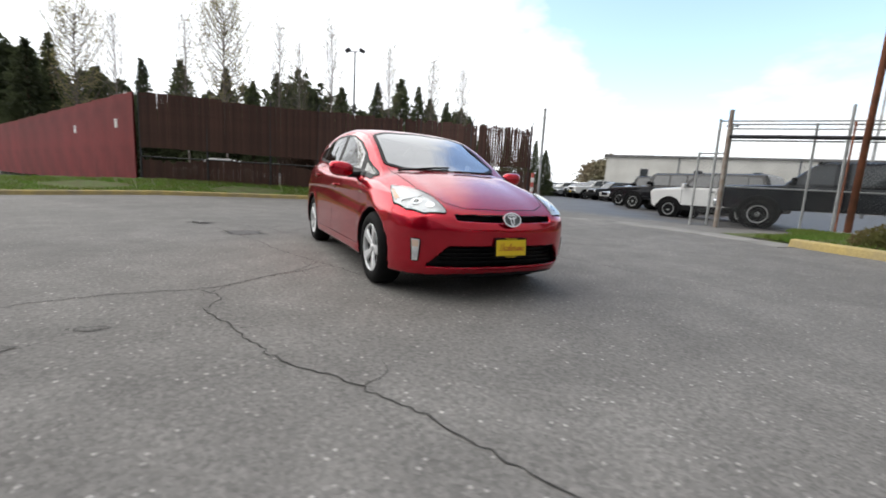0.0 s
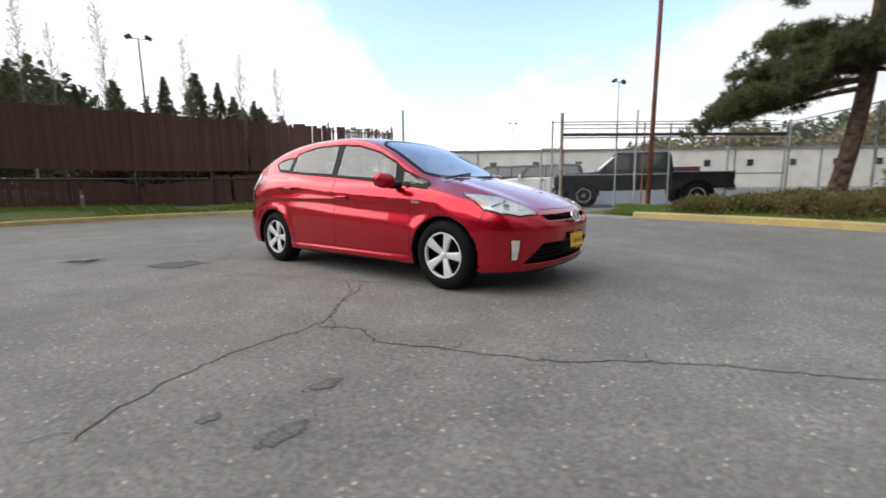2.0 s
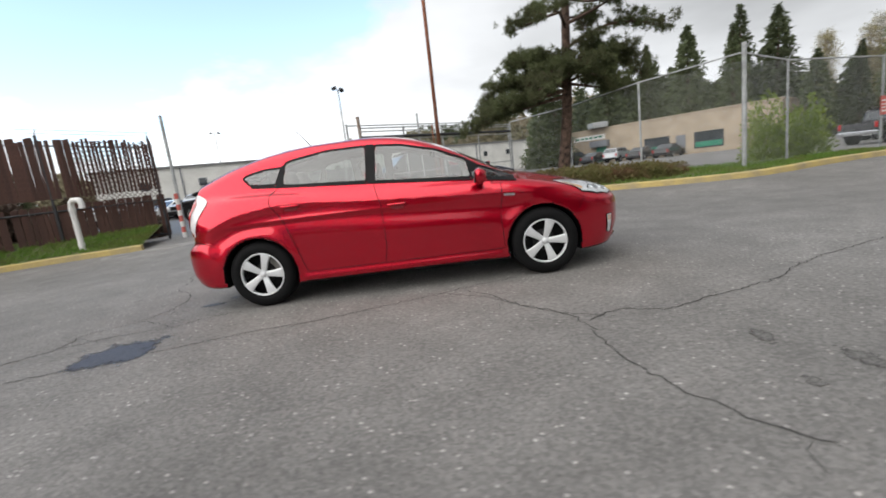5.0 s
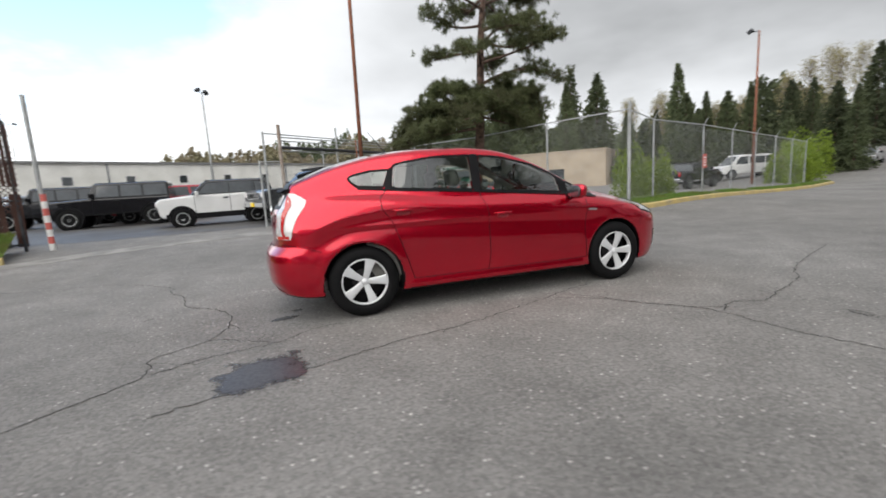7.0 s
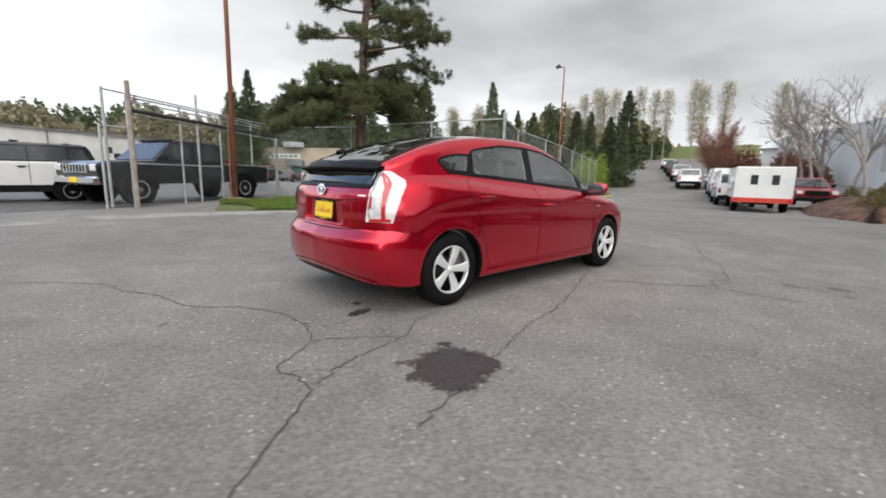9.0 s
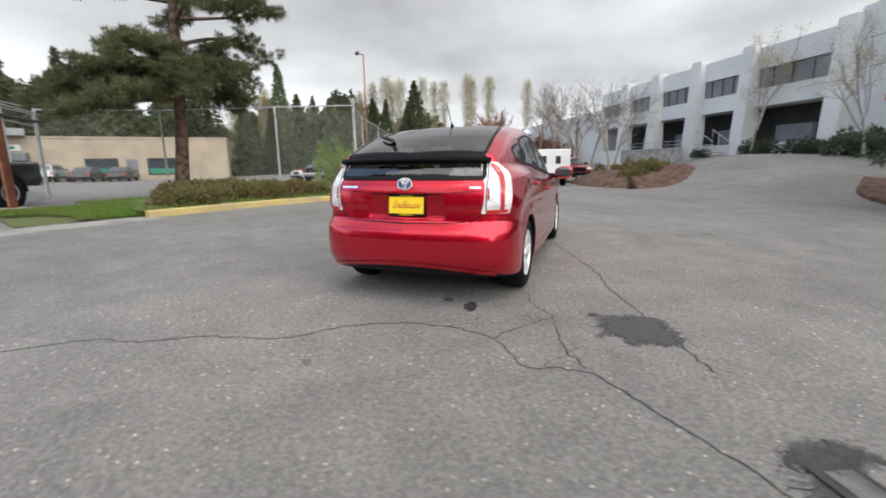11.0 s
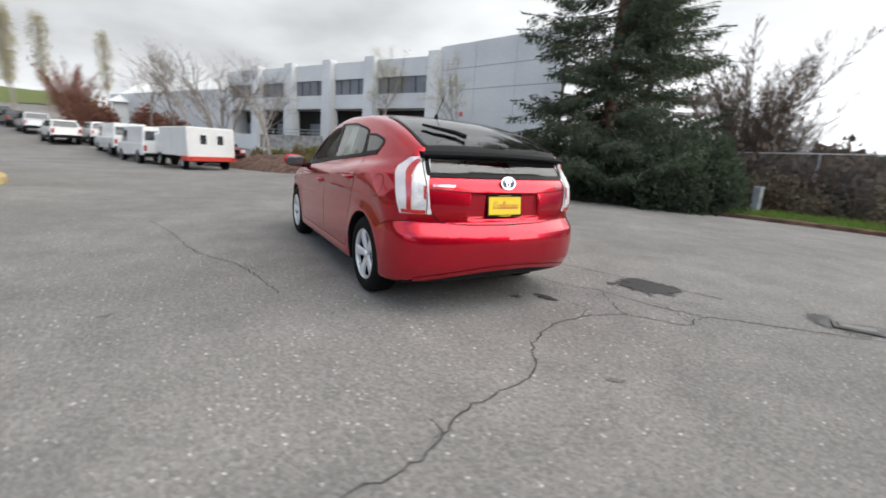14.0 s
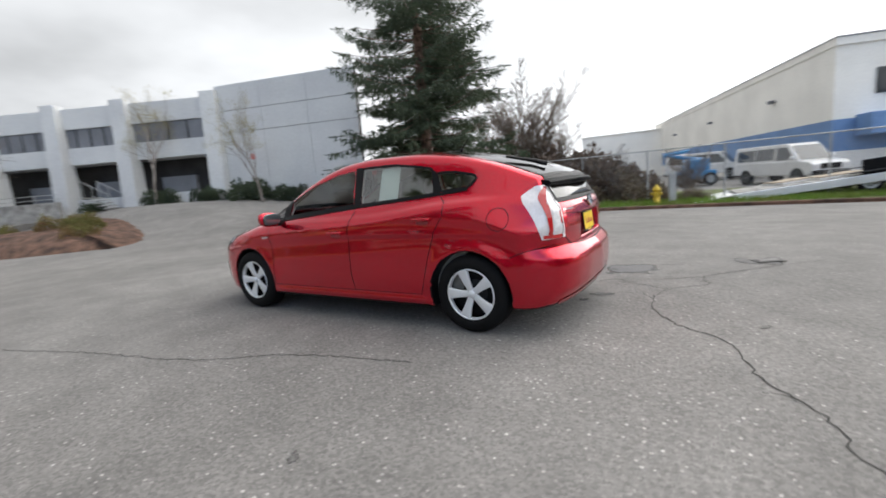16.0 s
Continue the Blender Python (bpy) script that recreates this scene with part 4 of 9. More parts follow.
for s, side_name in ((-1, "right"), (1, "left")):
    doors["f", s] = skin.panel("front_door", door_f & (cy * s > 0), M["red"], car)
    doors["r", s] = skin.panel("rear_door", door_r & (cy * s > 0), M["red"], car)

# panes with their black edging
def pane_on(name, poly, axis, sign, mat, parent, edge=0.018, lift=0.004, **kw):
    poly = [np.array(p) for p in poly]
    c = np.mean(poly, 0)
    n = len(poly)
    rings = [1.0, 0.8, 0.6, 0.4, 0.2, 0.0]
    uv = np.concatenate([c + (np.array(poly) - c) * r for r in rings])
    V = skin.lay(uv, axis, sign, lift, **kw)
    F = [(k * n + i, k * n + (i + 1) % n, (k + 1) * n + (i + 1) % n, (k + 1) * n + i) for k in range(len(rings) - 1) for i in range(n)]
    V, F = facing(V, F, skin.normal(V[:1])[0])
    ob = mk(name, V, F, mat, parent, smooth=True)
    ob.visible_shadow = False
    area = sum(poly[i - 1][0] * poly[i][1] - poly[i][0] * poly[i - 1][1] for i in range(n))
    skin.ribbon("window_edging", poly, edge, axis, sign, lift + 0.003, M["black"], parent, closed=True, inset=(0.5 if area > 0 else -0.5) * edge * 0.35, **kw)
    return ob


for s in (-1, 1):
    if s < 0:  # the driver's window is wound down
        pane_on("window_pane", FRONT_WIN, 1, s, M["window"], doors["f", s])
    else:
        skin.ribbon("weather_strip", [(0.72, 0.984), (-0.17, 1.060)], 0.042, 1, s, 0.006, M["black"], doors["f", s])
    pane_on("window_pane", REAR_WIN, 1, s, M["window"], doors["r", s])
    pane_on("quarter_window", QUARTER, 1, s, M["window"], car, 0.018)
    pane_on("corner_window", LITTLE, 1, s, M["window"], car, 0.018)
    skin.patch("door_pillar", [(-0.176, 1.048), (-0.245, 1.055)], [(-0.148, 1.40), (-0.227, 1.403)], 1, s, 0.006, M["black"], doors["r", s], nu=4, nv=14)
    skin.patch("door_pillar", [(-1.035, 1.115), (-1.10, 1.125)], [(-1.0, 1.315), (-1.04, 1.30)], 1, s, 0.006, M["black"], doors["r", s], nu=4, nv=10)
    skin.patch("mirror_corner", [(0.725, 0.965), (0.805, 0.96)], [(0.695, 1.160), (0.79, 1.105)], 1, s, 0.006, M["black"], doors["f", s], nu=4, nv=10)
    skin.ribbon("belt_moulding", [(1.14, 0.915), (0.72, 0.968), (-0.2, 1.046), (-1.0, 1.106), (-1.34, 1.136)], 0.015, 1, s, 0.007, M["black"], car)
skin_screen = pane_on("windscreen", SCREEN, 2, 1, M["screen"], car, 0.035, far=1.6, reach=1.0)
pane_on("rear_screen", BACKLIGHT, 2, 1, M["darkwin"], tailgate, 0.022, far=1.6, reach=1.0)
pane_on("rear_lower_pane", LOWPANE, 0, -1, M["darkwin"], tailgate, 0.03, far=2.4, reach=1.0)

# shut lines
def seam(line, axis, sign, parent, width=0.006, **kw):
    return skin.ribbon("shut_line", line, width, axis, sign, 0.0012, M["black"], parent, step=0.03, **kw)


for s in (-1, 1):
    seam([(0.97, 0.30), (0.955, 0.60), (0.985, 0.80), (0.985, 0.925)], 1, s, doors["f", s])
    seam([(-0.16, 0.30), (-0.13, 0.45), (-0.135, 0.85), (-0.19, 1.04)], 1, s, doors["f", s])
    seam([(-1.085, 1.11), (-1.16, 1.04), (-1.155, 0.95), (-1.07, 0.83), (-0.995, 0.62), (-0.93, 0.40), (-0.90, 0.30)], 1, s, doors["r", s])
    seam([(0.97, 0.30), (-0.90, 0.30)], 1, s, car, 0.005)
    seam([(-1.70, 0.62), (-1.80, 0.66), (-2.0, 0.70)], 1, s, rear_bumper)
    seam([(1.69, 0.585), (1.735, 0.66), (1.76, 0.725)], 1, s, front_bumper, 0.004)
HOOD_EDGE = [(1.03, 0.60), (1.70, 0.585), (1.98, 0.47), (2.07, 0.33), (2.10, 0.0), (2.07, -0.33), (1.98, -0.47), (1.70, -0.585), (1.03, -0.60)]
seam(HOOD_EDGE, 2, 1, hood, far=1.3, reach=1.0)
seam([(-0.625, 1.12), (-0.635, 0.95), (-0.635, 0.77), (-0.54, 0.680), (-0.3, 0.665), (0, 0.66), (0.3, 0.665), (0.54, 0.680), (0.635, 0.77), (0.635, 0.95), (0.625, 1.12)], 0, -1, tailgate, 0.008, far=2.4, reach=1.0)
seam([(-0.625, 0.915), (-0.3, 0.893), (0, 0.888), (0.3, 0.893), (0.625, 0.915)], 0, -1, tailgate, 0.006, far=2.4, reach=1.0)
seam([(-1.62 + 0.085 * math.cos(a * 0.314), 0.905 + 0.085 * math.sin(a * 0.314)) for a in range(21)], 1, 1, body, 0.005)

# head lamps: silver bowls and a projector under a clear cover; laid from above
HEAD_IN = [(1.50, 0.712), (1.63, 0.640), (1.76, 0.578), (1.91, 0.530), (2.09, 0.500)]
HEAD_OUT = [(1.49, 0.730), (1.60, 0.775), (1.74, 0.795), (1.89, 0.748), (2.02, 0.658), (2.095, 0.525)]
top = dict(far=1.2, reach=0.9)


def mix(a, b, t):
    return (a[0] + (b[0] - a[0]) * t, a[1] + (b[1] - a[1]) * t)


def corner_patch(name, lower, upper, s, lift, mat, parent, nu=26, nv=14):
    """A sheet laid on a rear corner, looking at it from the diagonal: (place along the diagonal, height)."""
    tang, inward = np.array((1, s, 0)) / math.sqrt(2), np.array((1, -s, 0)) / math.sqrt(2)

    def along(pts, t):
        pts = np.array(pts, float)
        d = np.r_[0, np.cumsum(np.linalg.norm(np.diff(pts, axis=0), axis=1))]
        return np.stack([np.interp(t * d[-1], d, pts[:, k]) for k in (0, 1)], 1)
    t = np.linspace(0, 1, nu + 1)
    a, b = along(lower, t), along(upper, t)
    uv = np.concatenate([a + (b - a) * v for v in np.linspace(0, 1, nv + 1)])
    start = uv[:, :1] * tang + uv[:, 1:] * np.array((0, 0, 1.0)) - 2.4 * inward
    q = skin.cast(start, inward, 1.2)
    V = q + lift * skin.normal(q)
    F = [(j * (nu + 1) + i, j * (nu + 1) + i + 1, (j + 1) * (nu + 1) + i + 1, (j + 1) * (nu + 1) + i) for j in range(nv) for i in range(nu)]
    V, F = facing(V, F, skin.normal(V[:1])[0])
    return mk(name, V, F, mat, parent, "", True)


def flip(line, s):
    return [(x, y * s) for x, y in line]


for s in (-1, 1):
    lamp = new("head_lamp")
    lamp.parent = car
    tagged(lamp, "clear swept-back head lamp with silver bowls")
    skin.patch("reflector", flip(HEAD_IN, s), flip(HEAD_OUT, s), 2, 1, 0.002, M["bowl"], lamp, nu=30, nv=10, **top)
    skin.patch("lens_cover", flip(HEAD_IN, s), flip(HEAD_OUT, s), 2, 1, 0.014, M["lens"], lamp, nu=30, nv=10, **top).visible_shadow = False
    skin.ribbon("lamp_gasket", flip(HEAD_IN + HEAD_OUT[::-1], s), 0.007, 2, 1, 0.006, M["black"], lamp, closed=True, **top)
    skin.patch("turn_signal", flip([(1.56, 0.755), (1.66, 0.776), (1.74, 0.782)], s), flip([(1.58, 0.733), (1.67, 0.748), (1.75, 0.753)], s), 2, 1, 0.005, M["signal"], lamp, nu=8, nv=5, **top)
    skin.ribbon("inner_fin", flip([(1.60, 0.672), (1.76, 0.610), (1.92, 0.556), (2.05, 0.530)], s), 0.016, 2, 1, 0.007, M["whitelens"], lamp, **top)
    skin.ribbon("inner_fin", flip([(1.80, 0.752), (1.85, 0.640), (1.83, 0.575)], s), 0.012, 2, 1, 0.006, M["black"], lamp, **top)
    for px, py, r0 in ((1.888, 0.665, 0.046), (1.985, 0.592, 0.036)):
        c = skin.lay([(px, s * py)], 2, 1, 0.004, **top)[0]
        n = skin.normal(c[None])[0]
        bm = bmesh.new()
        rod(bm, c - 0.01 * n, c + 0.005 * n, r0, r0 * 0.92, 20)
        part("bowl", bm, M["chrome"], lamp)
        if r0 > 0.04:
            bm = bmesh.new()
            rod(bm, c, c + 0.0068 * n, 0.028, 0.026, 20)
            part("projector", bm, M["pane"], lamp)
    # tall fog lamp in the bumper's corner
    kw = dict(far=2.4, reach=1.4)
    skin.ribbon("fog_surround", [(s * 0.688, 0.315), (s * 0.684, 0.485), (s * 0.732, 0.485), (s * 0.720, 0.315)], 0.010, 0, 1, 0.004, M["black"], front_bumper, closed=True, **kw)
    skin.patch("fog_lamp", [(s * 0.690, 0.318), (s * 0.718, 0.318)], [(s * 0.686, 0.482), (s * 0.730, 0.482)], 0, 1, 0.005, M["bowl"], front_bumper, "tall clear fog lamp", nu=5, nv=8, **kw)
    skin.patch("fog_signal", [(s * 0.690, 0.425), (s * 0.724, 0.425)], [(s * 0.690, 0.474), (s * 0.727, 0.474)], 0, 1, 0.008, M["paleamber"], front_bumper, nu=4, nv=3, **kw)
    # tail lamps: a clear body that wraps the corner, with a red bow inside
    tail = new("tail_lamp")
    tail.parent = car
    tagged(tail, "tall clear tail lamp with a curved red line")
    LO = [(s * 0.643, 0.742), (s * 0.645, 0.95), (s * 0.643, 1.06), (s * 0.635, 1.12)]
    corner_patch("lens", [(-1.015, 0.742), (-0.992, 0.90), (-0.968, 1.07), (-0.955, 1.135)], [(-0.80, 0.742), (-0.775, 0.82), (-0.745, 0.93), (-0.715, 1.02), (-0.725, 1.06), (-0.83, 1.125)], s, 0.006, M["whitelens"], tail)
    skin.patch("smoked_cell", [(s * 0.657, 0.80), (s * 0.655, 1.02)], [(s * 0.735, 0.80), (s * 0.710, 1.02)], 0, -1, 0.009, M["bowl"], tail, nu=12, nv=5, **kw)
    skin.ribbon("red_bow", [(s * 0.650, 0.757), (s * 0.742, 0.757), (s * 0.758, 0.80), (s * 0.750, 0.95), (s * 0.730, 1.02), (s * 0.690, 1.08), (s * 0.655, 1.11)], 0.026, 0, -1, 0.011, M["redlens"], tail, **kw)
    skin.patch("red_foot", [(s * 0.648, 0.746), (s * 0.790, 0.748)], [(s * 0.648, 0.770), (s * 0.790, 0.774)], 0, -1, 0.010, M["redlens"], tail, nu=8, nv=2, **kw)
    skin.patch("red_cell", [(s * 0.651, 0.845), (s * 0.651, 0.935)], [(s * 0.667, 0.845), (s * 0.667, 0.935)], 0, -1, 0.011, M["redlens"], tail, nu=3, nv=2, **kw)
    for k in range(6):
        skin.ribbon("lens_rib", [(s * 0.662, 0.815 + 0.036 * k), (s * 0.728, 0.815 + 0.036 * k)], 0.005, 0, -1, 0.0115, M["whitelens"], tail, **kw)
    skin.ribbon("lens_gasket", LO, 0.007, 0, -1, 0.0075, M["black"], tail, **kw)

# slim spoiler across the hatch, between the two panes
V, F = [], []
ys = np.linspace(-0.650, 0.650, 25)
for y in ys:
    back = -2.000 + float(TAILY(np.array(abs(y)))) * 0.75
    z = 1.155 - 0.030 * abs(y) ** 2
    for dx, dz in ((0.10, 0.036), (-0.010, 0.018), (-0.030, 0.004), (-0.028, -0.010), (0.01, -0.020), (0.08, -0.010)):
        V.append((back + dx, y, z + dz))
for i in range(24):
    for k in range(6):
        a, b = i * 6 + k, i * 6 + (k + 1) % 6
        F.append((a, a + 6, b + 6, b))
F += [tuple(range(6)), tuple(reversed(range(144, 150)))]
skin.patch("hatch_bridge", [(-0.63, 1.118), (0.63, 1.118)], [(-0.60, 1.205), (0.60, 1.205)], 0, -1, 0.0065, M["black"], tailgate, nu=24, nv=5, far=2.4, reach=1.2)
mk("spoiler", V, F, M["spoiler"], tailgate, "slim black spoiler bar between the rear panes")

# ---- wheels ----
def lathe(name, profile, mat, parent, n=48, label=""):
    """A profile (radius, offset along y) turned about the y axis."""
    V, F, m = [], [], len(profile)
    for i in range(n):
        a = 2 * math.pi * i / n
        for r, o in profile:
            V.append((r * math.cos(a), o, r * math.sin(a)))
    for i in range(n):
        j = (i + 1) % n
        for k in range(m - 1):
            F.append((i * m + k, j * m + k, j * m + k + 1, i * m + k + 1))
    return mk(name, V, F, mat, parent, label, True)


def wheel_at(parent, pos, s):
    """A road wheel whose outer face looks along s*y."""
    w = new("wheel")
    w.parent = parent
    w.location = pos
    w.scale = (1, s, 1)
    tagged(w, "five-spoke silver wheel with black tyre")
    lathe("tyre", [(0.205, 0.0), (0.218, 0.012), (0.245, 0.020), (0.285, 0.012), (0.306, -0.008), (0.316, -0.03), (0.318, -0.10), (0.316, -0.165), (0.30, -0.19), (0.26, -0.20), (0.205, -0.19)], M["tyre"], w)
    rim = lathe("rim", [(0.208, 0.004), (0.203, 0.010), (0.195, 0.006), (0.192, -0.010), (0.193, -0.03)], M["alloy"], w)
    # brake disc and a backing sheet, coloured near-black as shade between the spokes
    lathe("brake_disc", [(0.02, -0.078), (0.105, -0.078), (0.105, -0.095)], M["void"], w)
    lathe("hub_back", [(0.0, -0.09), (0.192, -0.092)], M["tyre"], w, 32)
    bm = bmesh.new()
    # a spoke: narrow at the hub, wider at the rim, dished towards the hub
    rows = [(0.030, 0.024, -0.012), (0.065, 0.027, -0.006), (0.105, 0.031, 0.001), (0.145, 0.037, 0.005), (0.175, 0.043, 0.006), (0.199, 0.050, 0.004)]
    grid = []
    for r, half, o in rows:
        grid.append([bm.verts.new((r, o - 0.022, -half * 1.0)), bm.verts.new((r, o - 0.004, -half)), bm.verts.new((r, o, -half * 0.75)), bm.verts.new((r, o - 0.003, 0)),
                     bm.verts.new((r, o, half * 0.75)), bm.verts.new((r, o - 0.004, half)), bm.verts.new((r, o - 0.022, half))])
    for i in range(len(grid) - 1):
        for k in range(6):
            bm.faces.new((grid[i][k], grid[i][k + 1], grid[i + 1][k + 1], grid[i + 1][k]))
    bmesh.ops.recalc_face_normals(bm, faces=bm.faces)
    first = part("spoke", bm, M["alloy"], w, smooth=True)
    for k in range(1, 5):
        o = first.copy()
        scene.collection.objects.link(o)
        o.parent = w
        o.rotation_euler = (0, 2 * math.pi * k / 5, 0)
    first.rotation_euler = (0, 0, 0)
    lathe("centre_cap", [(0.0, 0.004), (0.022, 0.003), (0.030, -0.004), (0.034, -0.02)], M["alloy"], w, 24)
    return w


for ax in AXLES:
    for s in (-1, 1):
        wheel_at(car, (ax, s * 0.848, 0.318), s)

# ---- door mirrors, handles, plates, badges ----
for s in (-1, 1):
    mir = new("door_mirror")
    mir.parent = car
    tagged(mir, "red door mirror on a black foot")
    bm = bmesh.new()
    bmesh.ops.create_uvsphere(bm, u_segments=24, v_segments=14, radius=1.0)
    for v in bm.verts:
        x, y, z = v.co
        fx = 0.075 * x if x > 0 else 0.045 * x
        v.co = (0.775 + fx, s * (0.985 + 0.118 * math.copysign(abs(y) ** 0.75, y)), 0.990 + 0.072 * math.copysign(abs(z) ** 0.7, z) + 0.01 * y)
    part("shell", bm, M["red"], mir, smooth=True)
    bm = bmesh.new()
    bmesh.ops.create_uvsphere(bm, u_segments=20, v_segments=10, radius=1.0)
    for v in bm.verts:
        x, y, z = v.co
        v.co = (0.735 + 0.012 * x, s * (0.985 + 0.100 * math.copysign(abs(y) ** 0.6, y)), 0.990 + 0.058 * math.copysign(abs(z) ** 0.6, z))
    part("mirror_glass", bm, M["pane"], mir, smooth=True)
    bm = bmesh.new()
    rod(bm, (0.80, s * 0.775, 0.945), (0.79, s * 0.925, 0.94), 0.034, 0.028, 12)
    rod(bm, (0.79, s * 0.915, 0.935), (0.785, s * 0.945, 0.97), 0.030, 0.030, 12)
    part("foot", bm, M["black"], mir, smooth=True)
    for key, hx, hz in (("f", 0.015, 0.828), ("r", -0.965, 0.925)):
        d = doors[key, s]
        y0 = skin.lay([(hx, hz)], 1, s, 0.0)[0][1]
        bm = bmesh.new()
        box(bm, hx - 0.085, hx + 0.085, min(y0 + s * 0.012, y0 + s * 0.034), max(y0 + s * 0.012, y0 + s * 0.034), hz - 0.013, hz + 0.013, 0.008)
        box(bm, hx - 0.085, hx - 0.062, min(y0 - s * 0.01, y0 + s * 0.03), max(y0 - s * 0.01, y0 + s * 0.03), hz - 0.013, hz + 0.013, 0.006)
        box(bm, hx + 0.062, hx + 0.085, min(y0 - s * 0.01, y0 + s * 0.03), max(y0 - s * 0.01, y0 + s * 0.03), hz - 0.013, hz + 0.013, 0.006)
        part("door_handle", bm, M["red"], d, smooth=True)
        # flat darker red patch: the shade in the handle's hollow, painted on
        skin.patch("handle_cup", [(hx - 0.06, hz - 0.035), (hx, hz - 0.046), (hx + 0.06, hz - 0.035)], [(hx - 0.06, hz + 0.012), (hx, hz + 0.016), (hx + 0.06, hz + 0.012)], 1, s, 0.0015, M["vred"], d, nu=8, nv=3)
    skin.ribbon("side_badge", [(1.00, 0.795), (1.10, 0.788)], 0.020, 1, s, 0.004, M["chrome"], car)

# front: mouth grille, emblem, plate, lip
bm = bmesh.new()
for k in range(5):
    z = 0.29 + 0.032 * k
    for i in range(12):
        y0, y1 = -0.54 + 0.09 * i, -0.45 + 0.09 * i
        x0, x1 = 2.135 + float(NOSEY(np.array(abs(y0)))), 2.135 + float(NOSEY(np.array(abs(y1))))
        a = [bm.verts.new(p) for p in ((x0, y0, z - 0.006), (x1, y1, z - 0.006), (x1 + 0.012, y1, z), (x0 + 0.012, y0, z), (x1, y1, z + 0.006), (x0, y0, z + 0.006))]
        bm.faces.new((a[0], a[1], a[2], a[3]))
        bm.faces.new((a[3], a[2], a[4], a[5]))
part("grille_bar", bm, M["black"], front_bumper, "black lower grille bars")
skin.ribbon("chin_lip", [(-0.60, 0.262), (-0.3, 0.250), (0, 0.247), (0.3, 0.250), (0.60, 0.262)], 0.022, 0, 1, 0.006, M["red"], front_bumper, far=2.4, reach=1.4)


def ellipse_ring(name, c, right, up, out, a, b, w, t, mat, parent, n=40):
    """A raised flat ring."""
    V, F = [], []
    c, right, up, out = (Vector(v) for v in (c, right, up, out))
    for i in range(n):
        q = 2 * math.pi * i / n
        e, f = math.cos(q), math.sin(q)
        for r, h in ((1, 0), (1, t), (1 - w / a, t), (1 - w / a, 0)):
            V.append(c + right * (a * r * e) + up * (b * (1 - w / b * (r < 1)) * f) + out * h)
    for i in range(n):
        j = (i + 1) % n
        for k in range(3):
            F.append((i * 4 + k, j * 4 + k, j * 4 + k + 1, i * 4 + k + 1))
    return mk(name, V, F, mat, parent, smooth=False)


def emblem(c, right, up, out, size, parent, field="emblue"):
    e = new("emblem")
    e.parent = parent
    tagged(e, "round chrome emblem of three rings")
    c, right, up, out = (Vector(v) for v in (c, right, up, out))
    ellipse_ring("ring", c, right, up, out, size, size * 0.72, size * 0.13, 0.012, M["chrome"], e)
    V = [c + out * 0.004] + [c + right * (size * 0.92 * math.cos(k * 0.2618)) + up * (size * 0.64 * math.sin(k * 0.2618)) + out * 0.004 for k in range(24)]
    mk("field", V, [(0, k + 1, (k + 1) % 24 + 1) for k in range(24)], M[field], e)
    ellipse_ring("cross_ring", c + up * size * 0.28, right, up, out, size * 0.52, size * 0.25, size * 0.12, 0.011, M["chrome"], e, 30)
    ellipse_ring("upright_ring", c - up * size * 0.02, right, up, out, size * 0.24, size * 0.58, size * 0.12, 0.010, M["chrome"], e, 30)


cf = skin.lay([(0.0, 0.655)], 0, 1, 0.0, far=2.4, reach=1.4)[0]
emblem((2.222, 0, 0.652), (0, 1, 0), Vector((-0.35, 0, 0.94)), Vector((0.94, 0, 0.35)), 0.082, car, "pane")
emblem((-2.090, 0, 0.968), (0, -1, 0), Vector((0.15, 0, 0.99)), Vector((-0.99, 0, 0.15)), 0.066, tailgate)


def number_plate(m, parent):
    """A yellow dealer plate in a black holder."""
    p = new("licence_plate")
    p.parent = parent
    p.matrix_local = m
    tagged(p, "yellow dealer plate with red script in a black frame")
    part("holder", boxes((-0.160, 0.160, -0.004, 0.006, -0.084, 0.084), bevel=0.003), M["black"], p)
    part("sheet", boxes((-0.150, 0.150, -0.008, -0.003, -0.066, 0.068), bevel=0.001), M["plate"], p)
    part("foot_bar", boxes((-0.055, 0.055, -0.0065, -0.003, -0.079, -0.0735)), M["plate"], p)
    part("head_bar", boxes((-0.055, 0.055, -0.0065, -0.003, 0.0745, 0.079)), M["plate"], p)
    # the dealer's script, drawn as plain slanted strokes
    bm = bmesh.new()
    x = -0.118
    for w, h in ((0.040, 0.062), (0.024, 0.034), (0.024, 0.034), (0.022, 0.058), (0.024, 0.034), (0.024, 0.034), (0.012, 0.01), (0.022, 0.032), (0.022, 0.032), (0.030, 0.032)):
        for dx in (0.0, w * 0.55):
            v = [bm.verts.new(q) for q in ((x + dx, -0.0088, -0.022), (x + dx + 0.006, -0.0088, -0.022), (x + dx + 0.006 + h * 0.25, -0.0088, -0.022 + h), (x + dx + h * 0.25, -0.0088, -0.022 + h))]
            bm.faces.new(v)
        v = [bm.verts.new(q) for q in ((x, -0.0088, -0.022), (x + w * 0.7, -0.0088, -0.022), (x + w * 0.7, -0.0088, -0.016), (x, -0.0088, -0.016))]
        bm.faces.new(v)
        x += w
    part("script", bm, M["plateink"], p)


number_plate(pose(2.240, 0, 0.437, -4, 0, 90) @ Matrix.Diagonal((0.92, 1, 0.92, 1)), front_bumper)
number_plate(pose(-2.076, 0, 0.798, -6, 0, -90), tailgate)
for y0, y1, z in ((0.60, 0.44, 0.940), (-0.52, -0.60, 0.940)):
    skin.ribbon("rear_badge", [(y0, z), (y1, z)], 0.013, 0, -1, 0.004, M["chrome"], tailgate, far=2.4, reach=1.0)

